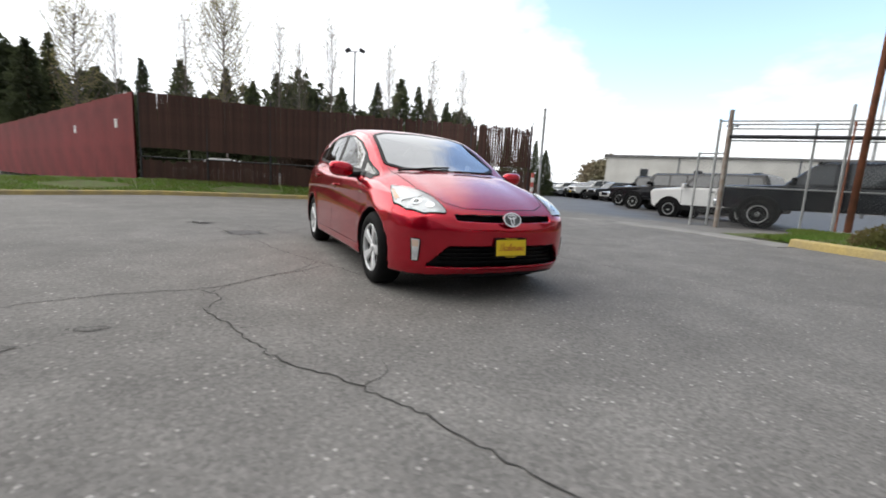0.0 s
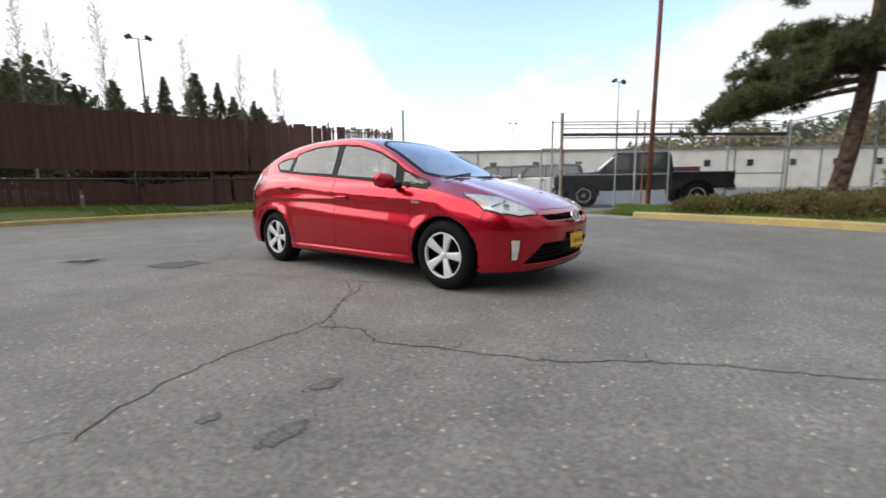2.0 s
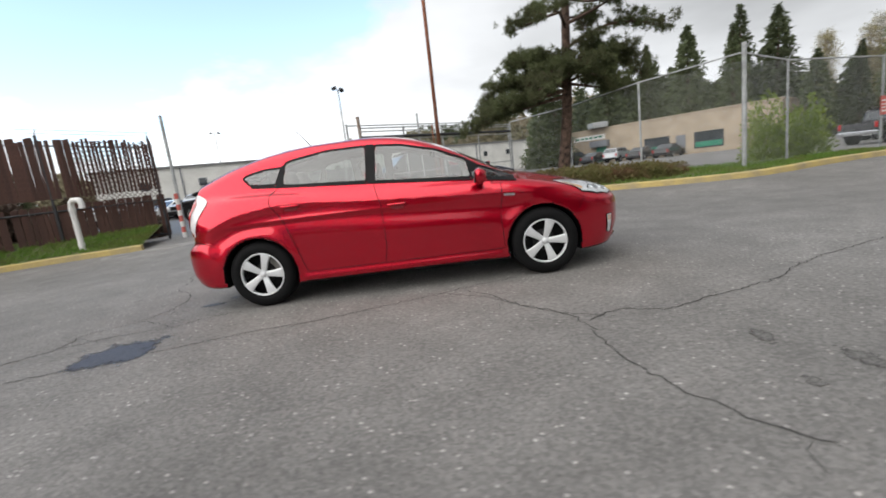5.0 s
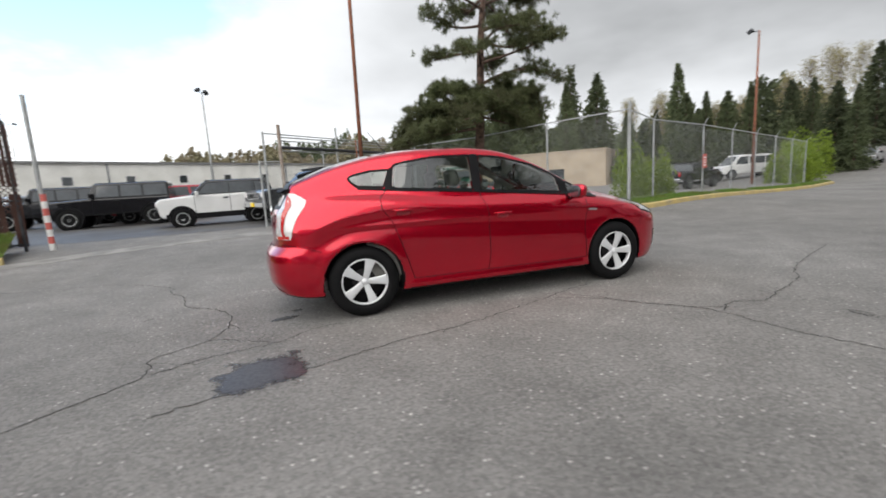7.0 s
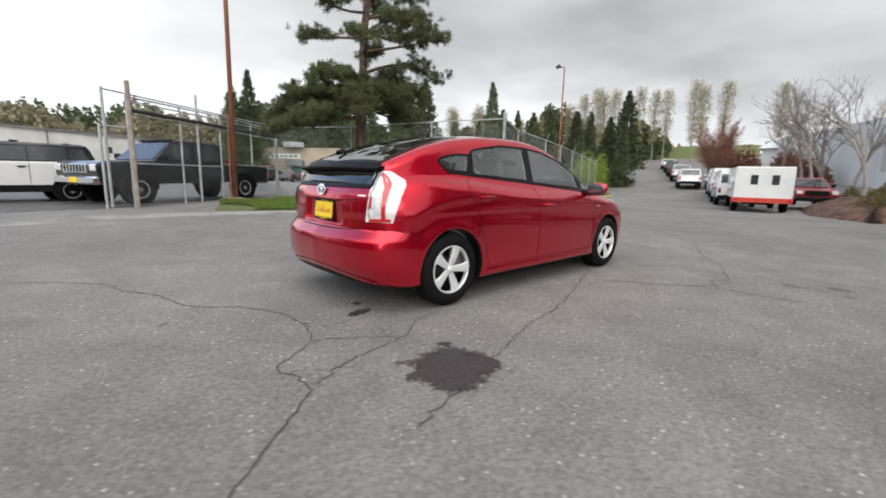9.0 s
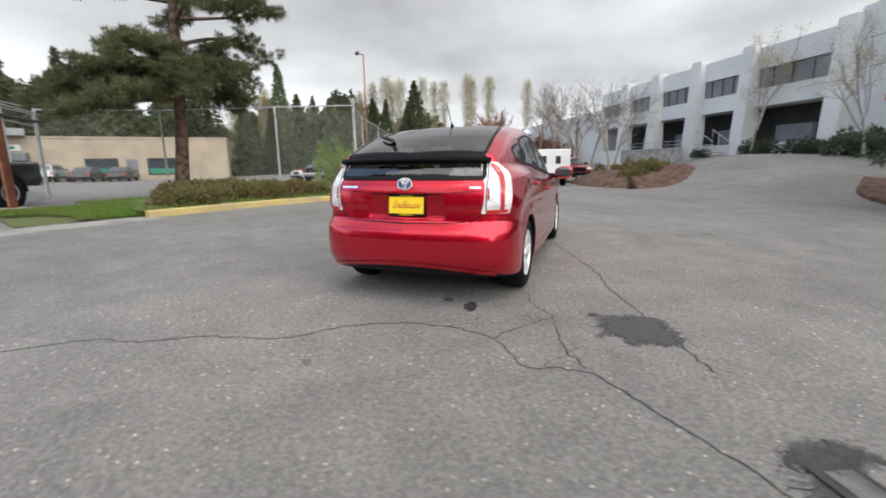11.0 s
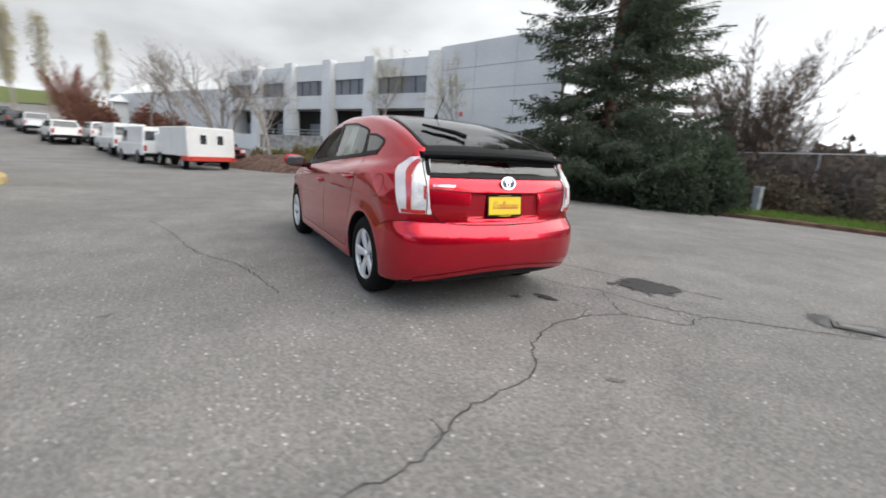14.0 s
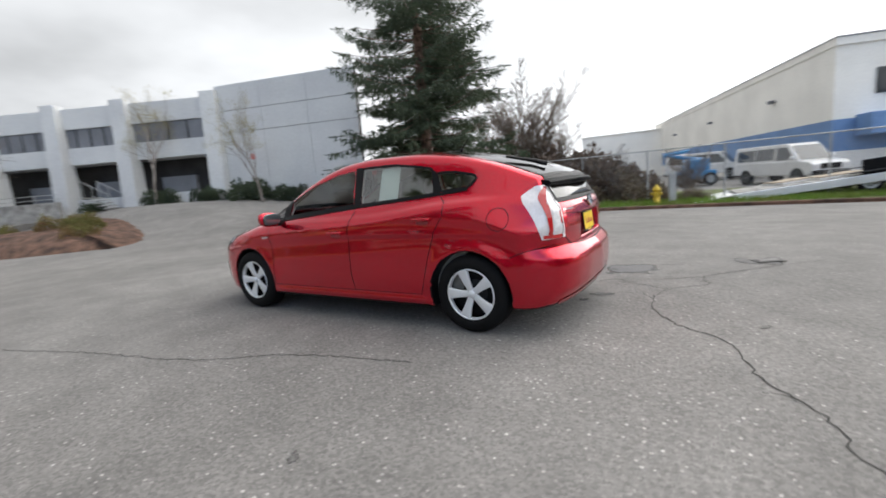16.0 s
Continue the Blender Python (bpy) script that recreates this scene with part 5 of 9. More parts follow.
# wipers and aerial
for a, b in (((1.16, -0.55), (1.05, 0.02)), ((1.19, 0.02), (1.09, 0.52))):
    P = skin.lay([(a[0] + (b[0] - a[0]) * t, a[1] + (b[1] - a[1]) * t) for t in np.linspace(0, 1, 9)], 2, 1, 0.018, far=1.6, reach=1.0)
    V, F = tube_arrays(P, [0.010] * 9, 6)
    mk("windscreen_wiper", V, F, M["black"], car, "black windscreen wiper")
P = skin.lay([(-1.80, 0.22), (-1.72, 0.27), (-1.62, 0.40), (-1.55, 0.46)], 2, 1, 0.03, far=1.6, reach=1.0)
V, F = tube_arrays(P, [0.020, 0.018, 0.013, 0.010], 8)
mk("rear_wiper", V, F, M["black"], tailgate, "black rear wiper arm")
base = skin.lay([(-0.88, 0.0)], 2, 1, 0.0, far=1.7, reach=1.0)[0]
aer = new("roof_aerial")
aer.parent = car
bm = bmesh.new()
rod(bm, base + (-0.03, 0, -0.01), base + (-0.04, 0, 0.03), 0.022, 0.012, 12)
part("aerial_foot", bm, M["black"], aer, smooth=True)
bm = bmesh.new()
rod(bm, base + (-0.04, 0, 0.02), base + (-0.20, 0, 0.22), 0.004, 0.0025, 6)
part("aerial_rod", bm, M["black"], aer)

# ---- cabin ----
cabin = new("cabin")
cabin.parent = car
tagged(cabin, "grey cabin with cloth seats")
part("cabin_floor", boxes((-1.7, 0.95, -0.70, 0.70, 0.26, 0.34)), M["trim"], cabin)
part("boot_floor", boxes((-1.9, -1.15, -0.62, 0.62, 0.66, 0.72), bevel=0.02), M["trim"], cabin)
bm = bmesh.new()
rows = [(1.12, 0.90), (0.95, 0.935), (0.72, 0.945), (0.58, 0.90), (0.55, 0.72), (0.68, 0.55)]
g = [[bm.verts.new((x, y, z + (0.03 if 0.1 < y < 0.6 and 0.6 < x < 1.0 else 0))) for y in np.linspace(-0.70, 0.70, 15)] for x, z in rows]
for i in range(len(rows) - 1):
    for k in range(14):
        bm.faces.new((g[i][k], g[i][k + 1], g[i + 1][k + 1], g[i + 1][k]))
part("dashboard", bm, M["trim"], cabin, smooth=True)
for s in (-1, 1):
    part("door_lining", boxes((-1.30, 0.95, min(s * 0.735, s * 0.765), max(s * 0.735, s * 0.765), 0.32, 0.93), bevel=0.02), M["trim"], cabin)


def car_seat(x, y, wide=0.50, head=True):
    st = new("seat")
    st.parent = cabin

    def pad(name, x0, x1, z0, z1, half, bev, lean=0.0, cx=0.0, cz=0.0):
        bm = boxes((x0, x1, y - half, y + half, z0, z1), bevel=bev)
        if lean:
            bmesh.ops.rotate(bm, verts=bm.verts, cent=(cx, y, cz), matrix=Matrix.Rotation(lean, 3, "Y"))
        part(name, bm, M["seat"], st, smooth=True)
    pad("cushion", x - 0.22, x + 0.28, 0.44, 0.60, wide / 2, 0.05)
    pad("backrest", x - 0.30, x - 0.16, 0.52, 1.10, wide / 2 * 0.94, 0.055, -0.32, x - 0.2, 0.52)
    if head:
        pad("headrest", x - 0.29, x - 0.19, 1.14, 1.31, 0.125, 0.045, -0.25, x - 0.2, 0.52)


car_seat(0.10, 0.37)
car_seat(0.10, -0.37)
for y in (-0.42, 0.0, 0.42):
    car_seat(-0.80, y, 0.46)
V, F = tube_arrays([(0.52 + 0.07 * math.sin(k * 0.3142), 0.37 + 0.18 * math.cos(k * 0.3142), 0.86 + 0.165 * math.sin(k * 0.3142)) for k in range(21)], [0.014] * 21, 6)
mk("steering_wheel", V, F, M["black"], cabin)
part("rear_view_mirror", boxes((0.36, 0.40, -0.11, 0.11, 1.24, 1.30), bevel=0.01), M["black"], cabin)
# price sheet inside the left rear window
V = skin.lay([(-0.45, 1.09), (-0.66, 1.10), (-0.66, 1.375), (-0.45, 1.375)], 1, 1, -0.015)
mk("window_sheet", V, [(0, 1, 2, 3)], M["paper"], doors["r", 1], "white paper sheet taped inside the window")


# ---- quick meshes for many small faces ----
def soup(name, V, mat, parent=None, label="", corners=3):
    """Loose triangles (or quads) from an array of corner points."""
    V = np.asarray(V, np.float32).reshape(-1, 3)
    n = len(V) // corners
    me = bpy.data.meshes.new(name)
    me.vertices.add(len(V))
    me.vertices.foreach_set("co", V.ravel())
    me.loops.add(len(V))
    me.loops.foreach_set("vertex_index", np.arange(len(V), dtype=np.int32))
    me.polygons.add(n)
    me.polygons.foreach_set("loop_start", np.arange(n, dtype=np.int32) * corners)
    me.materials.append(mat)
    me.update(calc_edges=True)
    ob = new(name, me)
    ob.parent = parent
    return tagged(ob, label)


def unit(v):
    return v / np.maximum(np.linalg.norm(v, axis=-1, keepdims=True), 1e-9)


def leaves(rng, at, along, length, width):
    """A pointed leaf or tuft at each place, lying roughly along a direction."""
    n = len(at)
    d = unit(along + rng.normal(0, 0.45, (n, 3)))
    side = unit(np.cross(d, rng.normal(0, 1, (n, 3))))
    L = length * rng.uniform(0.6, 1.3, (n, 1))
    W = width * rng.uniform(0.6, 1.3, (n, 1))
    return np.stack([at - side * W, at + side * W, at + d * L], 1).reshape(-1, 3)


def tubes(name, list_of, mat, parent=None, label="", n=5):
    """Several bent, tapering tubes in one mesh."""
    V, F = [], []
    for pts, radii in list_of:
        v, f = tube_arrays(pts, radii, n)
        F += [tuple(i + len(V) for i in q) for q in f]
        V += v
    return mk(name, V, F, mat, parent, label, True)


def at_ground(x, y, dz=0.0, turn=0.0):
    return pose(x, y, float(height(x, y)) + dz, 0, 0, turn)


# ---- trees ----
def pine_tree(x, y, seed=3):
    """An old pine: a leaning trunk, a heavy low skirt of boughs on one side, a bare stretch, then open limbs with clumped needles."""
    rng = np.random.default_rng(seed)
    t = thing("pine_tree", at_ground(x, y), "tall dark green pine with clumped needles behind low shrubs", "tree")
    top = 12.5

    def axis(z):
        return np.array((-0.38 + 0.105 * z + 0.10 * math.sin(z * 0.7), 0.02 * z + 0.10 * math.sin(z * 0.4 + 1), z))
    zs = np.linspace(-0.2, top, 24)
    tubes("trunk", [([axis(z) for z in zs], [0.195 * (1 - 0.84 * (z + 0.2) / (top + 0.2)) + 0.012 + 0.10 * math.exp(-3 * (z + 0.2)) for z in zs])], M["bark"], t, n=12)
    # the low skirt: height on the trunk, bearing, reach, rise of the tip
    boughs = [(3.0, 185, 3.3, -0.75), (3.2, 205, 2.9, -0.5), (3.4, 165, 2.9, -0.4), (3.7, 190, 2.5, -0.1), (3.4, 235, 2.5, -0.4), (3.2, 150, 2.9, -0.4), (3.9, 215, 2.0, 0.2),
              (3.6, 270, 1.9, 0.0), (3.9, 175, 1.7, 0.3), (3.4, 315, 1.8, -0.4), (3.3, 120, 2.4, -0.3), (3.8, 90, 2.0, 0.0), (4.0, 285, 1.2, 0.5),
              (3.7, 0, 2.5, -0.3), (3.4, 350, 2.0, -0.5), (3.9, 335, 2.0, 0.0), (3.7, 45, 2.2, -0.1)]
    # the open crown
    k = 0
    z = 4.7
    while z < top - 0.3:
        f = (z - 4.7) / (top - 4.7)
        for az in (190, 5, 285, 95) if z < 5 else (200 + 38 * k, 20 + 47 * k, 290 + 29 * k):
            if z < 5.2 and az != 5:
                continue
            boughs.append((z + rng.uniform(-0.2, 0.2), az + rng.uniform(-22, 22), (2.75 - 1.7 * f) * rng.uniform(0.8, 1.12), rng.uniform(-0.25, 0.45)))
        k += 1
        z += 0.62
    limbs, tips = [], []
    for z, az, reach, rise in boughs:
        a = math.radians(az)
        p, d = axis(z), np.array((math.cos(a), math.sin(a), 0.0))
        side = np.array((-d[1], d[0], 0.0))
        bow, sway = rng.uniform(-0.12, 0.16) * reach, rng.uniform(-0.18, 0.18) * reach

        def at(u):
            return p + d * reach * u + np.array((0, 0, rise * u * u + bow * math.sin(math.pi * u))) + side * sway * math.sin(2.2 * u)
        limbs.append(([at(u) for u in np.linspace(0, 1, 8)], [0.062 * (1 - 0.85 * i / 7) * (0.6 + 0.18 * reach) for i in range(8)]))
        low = z < 4.3
        for u in np.linspace(0.30 if low else 0.46, 1.0, int((5.5 if low else 5.6) * reach * 0.75) + 2):
            out = rng.uniform(0.15, 0.62) * (1.15 - 0.5 * u) * (1 if rng.uniform() < 0.5 else -1)
            q = at(u) + side * out + d * abs(out) * 0.45 + np.array((0, 0, rng.uniform(0.0, 0.26)))
            limbs.append(([at(u), (at(u) + q) / 2 + rng.normal(0, 0.03, 3), q], [0.022, 0.015, 0.008]))
            tips.append((q, rng.uniform(0.26, 0.42)))
            if low:
                tips.append((at(u) + side * rng.uniform(-0.7, 0.7) + np.array((0, 0, rng.uniform(-0.05, 0.3))), rng.uniform(0.28, 0.42)))
        tips.append((at(1.04), 0.34))
    tagged(tubes("branchwork", limbs, M["bark"], t, n=5), kind="stuff")
    V = []
    for c, r in tips:
        for _ in range(8):
            b = c + unit(rng.normal(0, 1, 3)) * r * rng.uniform(0.3, 1.0) * np.array((1.1, 1.1, 0.55))
            d = unit(rng.normal(0, 1, (34, 3)) + np.array((0, 0, 0.35)))
            V.append(leaves(rng, b + d * 0.03, d * 3, 0.155, 0.0105))
    soup("crown", np.concatenate(V), M["pine"], t, "dark green clumps of needles")
    return t


def fir_tree(x, y, top, reach, seed, dense=1.0, mat="fir", skirt=0.4, name="fir_tree", label="dense dark fir with drooping boughs"):
    rng = np.random.default_rng(seed)
    t = thing(name, at_ground(x, y), label, "tree")
    tubes("trunk", [([(0, 0, z) for z in np.linspace(-0.2, top, 10)], [0.24 * (1 - 0.95 * k / 9) + 0.01 for k in range(10)])], M["bark"], t, n=8)
    V, limbs = [], []
    z = skirt
    while z < top - 0.2:
        f = 1 - (z - skirt) / (top - skirt)
        r = reach * f ** 0.62
        for k in range(int(4.5 + 4 * f)):
            az = rng.uniform(0, 2 * math.pi)
            ln = r * rng.uniform(0.55, 1.22)
            d = np.array((math.cos(az), math.sin(az), 0.0))
            side = np.array((-d[1], d[0], 0.0))
            dip, tip = rng.uniform(0.10, 0.50), rng.uniform(0.10, 0.42)

            def at(u):
                return np.array((0, 0, z)) + d * ln * u + np.array((0, 0, -dip * ln * u + tip * ln * u * u))
            limbs.append(([at(w) for w in (0, 0.35, 0.7, 1.0)], [0.032, 0.026, 0.016, 0.006]))
            # flat side sprays along the bough, each hung with short shoots
            for u in np.arange(0.16, 1.0, 0.17 / max(0.6, ln)):
                for s_ in (-1, 1):
                    w = (0.12 + 0.34 * ln * (1 - u) ** 0.8 * min(1.0, 2.2 * u)) * rng.uniform(0.6, 1.15)
                    if rng.uniform() < 0.08:
                        continue
                    m = max(4, int(dense * 26 * w))
                    v = rng.uniform(0, 1, (m, 1))
                    q = at(u) + (side * s_ * 0.85 + d * 0.6) * w * v + np.array((0, 0, 1.0)) * (-0.22 * w * v - rng.uniform(0, 1, (m, 1)) ** 2 * (0.12 + 0.30 * u * (1 - u) * 2))
                    V.append(leaves(rng, q, side * s_ * 0.5 + d * 0.6 + np.array((0, 0, -0.75)), 0.18, 0.024))
            m = int(dense * 14)
            v = rng.uniform(0.9, 1.06, (m, 1))
            V.append(leaves(rng, at(0.96) + d * ln * (v - 0.96), np.tile(d * 1.2, (m, 1)), 0.17, 0.024))
        z += rng.uniform(0.25, 0.42)
    tagged(tubes("branchwork", limbs, M["bark"], t, n=3), kind="stuff")
    soup("crown", np.concatenate(V), M[mat], t, "dark hanging boughs")
    return t


def branching(rng, base, height_, spread_, levels=4, lean=(0, 0), trunk=0.06, kids=3, fork=0.28):
    """Limbs of a bare tree, as tubes."""
    out, ends = [], []

    def grow(p, d, length, r, level):
        pts, q = [p], p
        bend = rng.normal(0, 0.10, 3)
        for i in range(4):
            d = unit(d + bend * 0.5 + rng.normal(0, 0.06, 3) + np.array((0, 0, 0.05)))
            q = q + d * length / 4
            pts.append(q)
        out.append((pts, [max(0.0045, r * (1 - 0.13 * i)) for i in range(5)]))
        if level == 0:
            ends.append(q)
            return
        for k in range(kids + (level == levels)):
            w = rng.uniform(0.35, 1.0) if k else 1.0
            s = pts[0] + (pts[-1] - pts[0]) * w
            nd = unit(d + rng.normal(0, spread_, 3) * (1 if k else 0.4))
            grow(s, nd, length * rng.uniform(0.55, 0.80), r * 0.55, level - 1)
    grow(np.array(base, float), unit(np.array((*lean, 1.0))), height_ * fork, trunk, levels)
    return out, ends


def bare_tree(name, label, seed, tall, spread_=0.42, mat="twig", bark="palebark", leaf=None, levels=4, trunk=0.07, kids=3, fork=0.34, sprigs=5, size=0.13):
    """A leafless (or barely leafed) tree, built at the origin, to be copied."""
    rng = np.random.default_rng(seed)
    t = thing(name, Matrix(), label, "tree")
    limbs, ends = branching(rng, (0, 0, -0.1), tall, spread_, levels, trunk=trunk, kids=kids, fork=fork)
    big = [b for b in limbs if b[1][0] > trunk * 0.29]
    small = [b for b in limbs if b[1][0] <= trunk * 0.29]
    tubes("trunk", big, M[bark], t, n=6)
    if small:
        tagged(tubes("twig_mass", small, M[mat], t, n=3), kind="stuff")
    if leaf:
        e = np.repeat(np.array(ends), sprigs, 0)
        e = e + rng.normal(0, 0.15, e.shape)
        tagged(soup("bud_mass", leaves(rng, e, rng.normal(0, 1, e.shape), size, size * 0.45), M[leaf], t), kind="stuff")
    return t


def slender_tree(name, label, seed, tall, wide, trunk, sprigs, bud=0.17, stout=1.0):
    """A single straight leader with many thin ascending side twigs and sparse buds, to be copied."""
    rng = np.random.default_rng(seed)
    t = thing(name, Matrix(), label, "tree")
    zs = np.linspace(-0.2, tall, 9)
    axis = [np.array((0.10 * math.sin(z * 0.5 + seed), 0.10 * math.cos(z * 0.4), z)) for z in zs]
    tubes("trunk", [(axis, [trunk * (1 - 0.92 * k / 8) for k in range(9)])], M["palebark"], t, n=6)
    twigs, ends = [], []
    for k in range(110):
        z = tall * (0.26 + 0.73 * (k / 109))
        f = (z / tall - 0.26) / 0.74
        ln = wide * (0.45 + 1.2 * f * (1 - f) * 2) * rng.uniform(0.5, 1.1)
        a = k * 2.4 + rng.uniform(-0.4, 0.4)
        d = np.array((math.cos(a), math.sin(a), 0))
        p = np.array((0.0, 0.0, z))
        pts = [p, p + d * ln * 0.5 + np.array((0, 0, 0.45 * ln)), p + d * ln * 0.85 + np.array((0, 0, 1.15 * ln))]
        twigs.append((pts, [0.020 * stout, 0.013 * stout, 0.005 * stout]))
        for j in range(3):
            u = rng.uniform(0.4, 0.95)
            q = pts[1] + (pts[2] - pts[1]) * u
            e = q + rng.normal(0, 0.28, 3) * ln * 0.5 + np.array((0, 0, 0.3 * ln))
            twigs.append(([q, (q + e) / 2 + rng.normal(0, 0.04, 3), e], [0.010 * stout, 0.007 * stout, 0.003 * stout]))
            ends += [q, e]
    tagged(tubes("twig_mass", twigs, M["twig"], t, n=3), kind="stuff")
    e = np.repeat(np.array(ends), max(1, sprigs // 6), 0)
    e = e[rng.uniform(0, 1, len(e)) < min(1, sprigs / 6)]
    e = e + rng.normal(0, 0.22, e.shape)
    tagged(soup("bud_mass", leaves(rng, e, rng.normal(0, 1, e.shape), bud, bud * 0.5), M["spring"], t), kind="stuff")
    return t


def far_conifer(name, seed, tall, wide, mat="farfir"):
    """A distant conifer: ragged tiers of short boughs, to be copied."""
    rng = np.random.default_rng(seed)
    t = thing(name, Matrix(), "dark conifer standing in the distant wood", "tree")
    tubes("trunk", [([(0, 0, -0.3), (0, 0, tall * 0.6), (0, 0, tall)], [0.22, 0.13, 0.03])], M["bark"], t, n=5)
    V = []
    z = tall * 0.10
    while z < tall:
        f = 1 - z / tall
        r = wide * (f ** 0.8) * rng.uniform(0.8, 1.1) + 0.12
        n = int(90 + 420 * f)
        az = rng.uniform(0, 2 * math.pi, (n, 1))
        lump = 0.72 + 0.28 * np.sin(az * rng.integers(3, 6) + rng.uniform(0, 6))
        u = rng.uniform(0.15, 1, (n, 1)) ** 0.6
        d = np.concatenate([np.cos(az), np.sin(az), 0 * az], 1)
        q = d * r * u * lump + np.array((0, 0, 1.0)) * (z - 0.35 * r * u * lump + rng.uniform(-0.35, 0.35, (n, 1)))
        V.append(leaves(rng, q, d + np.array((0, 0, -0.35)) + rng.normal(0, 0.25, q.shape), 0.06 * wide + 0.16, 0.025 * wide + 0.03))
        z += 0.045 * tall
    soup("crown", np.concatenate(V), M[mat], t)
    return t


def shrub(name, label, mat, seed, n, size, shape, leaf=0.07, stems="twig"):
    """A low bush of many small leaves, as a lumpy mound, to be copied. size: half extents."""
    rng = np.random.default_rng(seed)
    t = thing(name, Matrix(), label, "shrub")
    V = []
    sx, sy, sz = size
    for k in range(shape):
        c = rng.uniform(-0.7, 0.7, 3) * np.array((sx, sy, 0))
        r = rng.uniform(0.35, 0.6)
        d = unit(rng.normal(0, 1, (n // shape, 3)))
        d[:, 2] = np.abs(d[:, 2])
        q = c + d * np.array((sx * r, sy * r, sz * rng.uniform(0.65, 1.1))) * rng.uniform(0.55, 1.05, (len(d), 1))
        V.append(leaves(rng, q, d + np.array((0, 0, 0.4)), leaf, leaf * 0.42))
    soup("foliage", np.concatenate(V), M[mat], t)
    st = []
    for k in range(14):
        a = rng.uniform(0, 2 * math.pi)
        e = np.array((math.cos(a) * sx * 0.7, math.sin(a) * sy * 0.7, sz * rng.uniform(0.5, 0.95)))
        st.append(([np.zeros(3), e * 0.5 + np.array((0, 0, 0.15 * sz)), e], [0.015, 0.010, 0.004]))
    tubes("stem_mass", st, M[stems], t, n=4)
    return t


def scatter(thing_ob, spots, group="", first=True):
    """Stands a built thing at the first spot and copies at the others: x, y, turn, scale, sink."""
    tagged(thing_ob, group=group)
    for k, (x, y, turn, size, dz) in enumerate(spots):
        m = at_ground(x, y, dz, turn)
        o = thing_ob if k == 0 else copy_thing(thing_ob, m)
        o.matrix_basis = m @ Matrix.Diagonal((size, size, size, 1))


# ---- fences ----
def chain_fence(name, line, tops, label, gap=0.055, posts=3.0, arms=False, rail=True, mid=None, r=0.030, base_dz=0.05, wire=0.0022, mat="steel"):
    """Posts, top rail and woven wire along a line of points; tops are heights in the world."""
    t = thing(name, Matrix(), label, "fence")
    P = [np.array(p, float) for p in line]
    for i in range(len(P) - 1):
        a, b = P[i], P[i + 1]
        ta, tb = tops[i], tops[i + 1]
        ln = np.linalg.norm(b - a)
        n = max(1, round(ln / posts))
        za, zb = float(height(*a)) + base_dz, float(height(*b)) + base_dz
        d = (b - a) / ln
        for k in range(n + (i == len(P) - 2)):
            u = k / n
            q = a + (b - a) * u
            g = float(height(*q))
            zt = ta + (tb - ta) * u
            bm = bmesh.new()
            rod(bm, (q[0], q[1], g - 0.2), (q[0], q[1], zt + 0.03), r, r, 8)
            if arms:
                rod(bm, (q[0], q[1], zt), (q[0] + d[1] * 0.16, q[1] - d[0] * 0.16, zt + 0.26), 0.018, 0.012, 6)
            part("post", bm, M[mat], t)
        if rail:
            bm = bmesh.new()
            rod(bm, (*a, ta), (*b, tb), 0.021, 0.021, 6)
            part("top_rail", bm, M[mat], t)
        if mid:
            for h in mid:
                bm = bmesh.new()
                rod(bm, (*a, za + h), (*b, zb + h), 0.020, 0.020, 6)
                part("mid_rail", bm, M[mat], t)
        # woven wire: slanting flat strands both ways
        h = min(ta - za, tb - zb)
        V = []
        off = np.array((d[1], -d[0])) * 0.035
        for s in (1, -1):
            for c in np.arange(-h, ln + h, gap * math.sqrt(2)):
                # strand from (c, 0) to (c + s*h, h), clipped to 0..ln
                u0, u1, v0, v1 = c, c + s * h, 0.0, h
                lo, hi = (0.0, 1.0)
                for lim, sign in ((0.0, 1), (ln, -1)):
                    f0, f1 = sign * (u0 - lim), sign * (u1 - lim)
                    if f0 < 0 and f1 < 0:
                        lo, hi = 1, 0
                    elif f0 < 0:
                        lo = max(lo, f0 / (f0 - f1))
                    elif f1 < 0:
                        hi = min(hi, f0 / (f0 - f1))
                if lo >= hi:
                    continue
                e = []
                for w in (lo, hi):
                    u, v = u0 + (u1 - u0) * w, v0 + (v1 - v0) * w
                    q = a + d * u + off
                    e.append((q[0], q[1], za + (zb - za) * u / ln + v))
                w2 = wire
                wx, wy = d[0] * w2, d[1] * w2
                V += [(e[0][0] - wx, e[0][1] - wy, e[0][2]), (e[0][0] + wx, e[0][1] + wy, e[0][2]), (e[1][0] + wx, e[1][1] + wy, e[1][2]), (e[1][0] - wx, e[1][1] - wy, e[1][2])]
        if V:
            tagged(soup("woven_wire", V, M[mat], t, corners=4), kind="stuff")
    return t


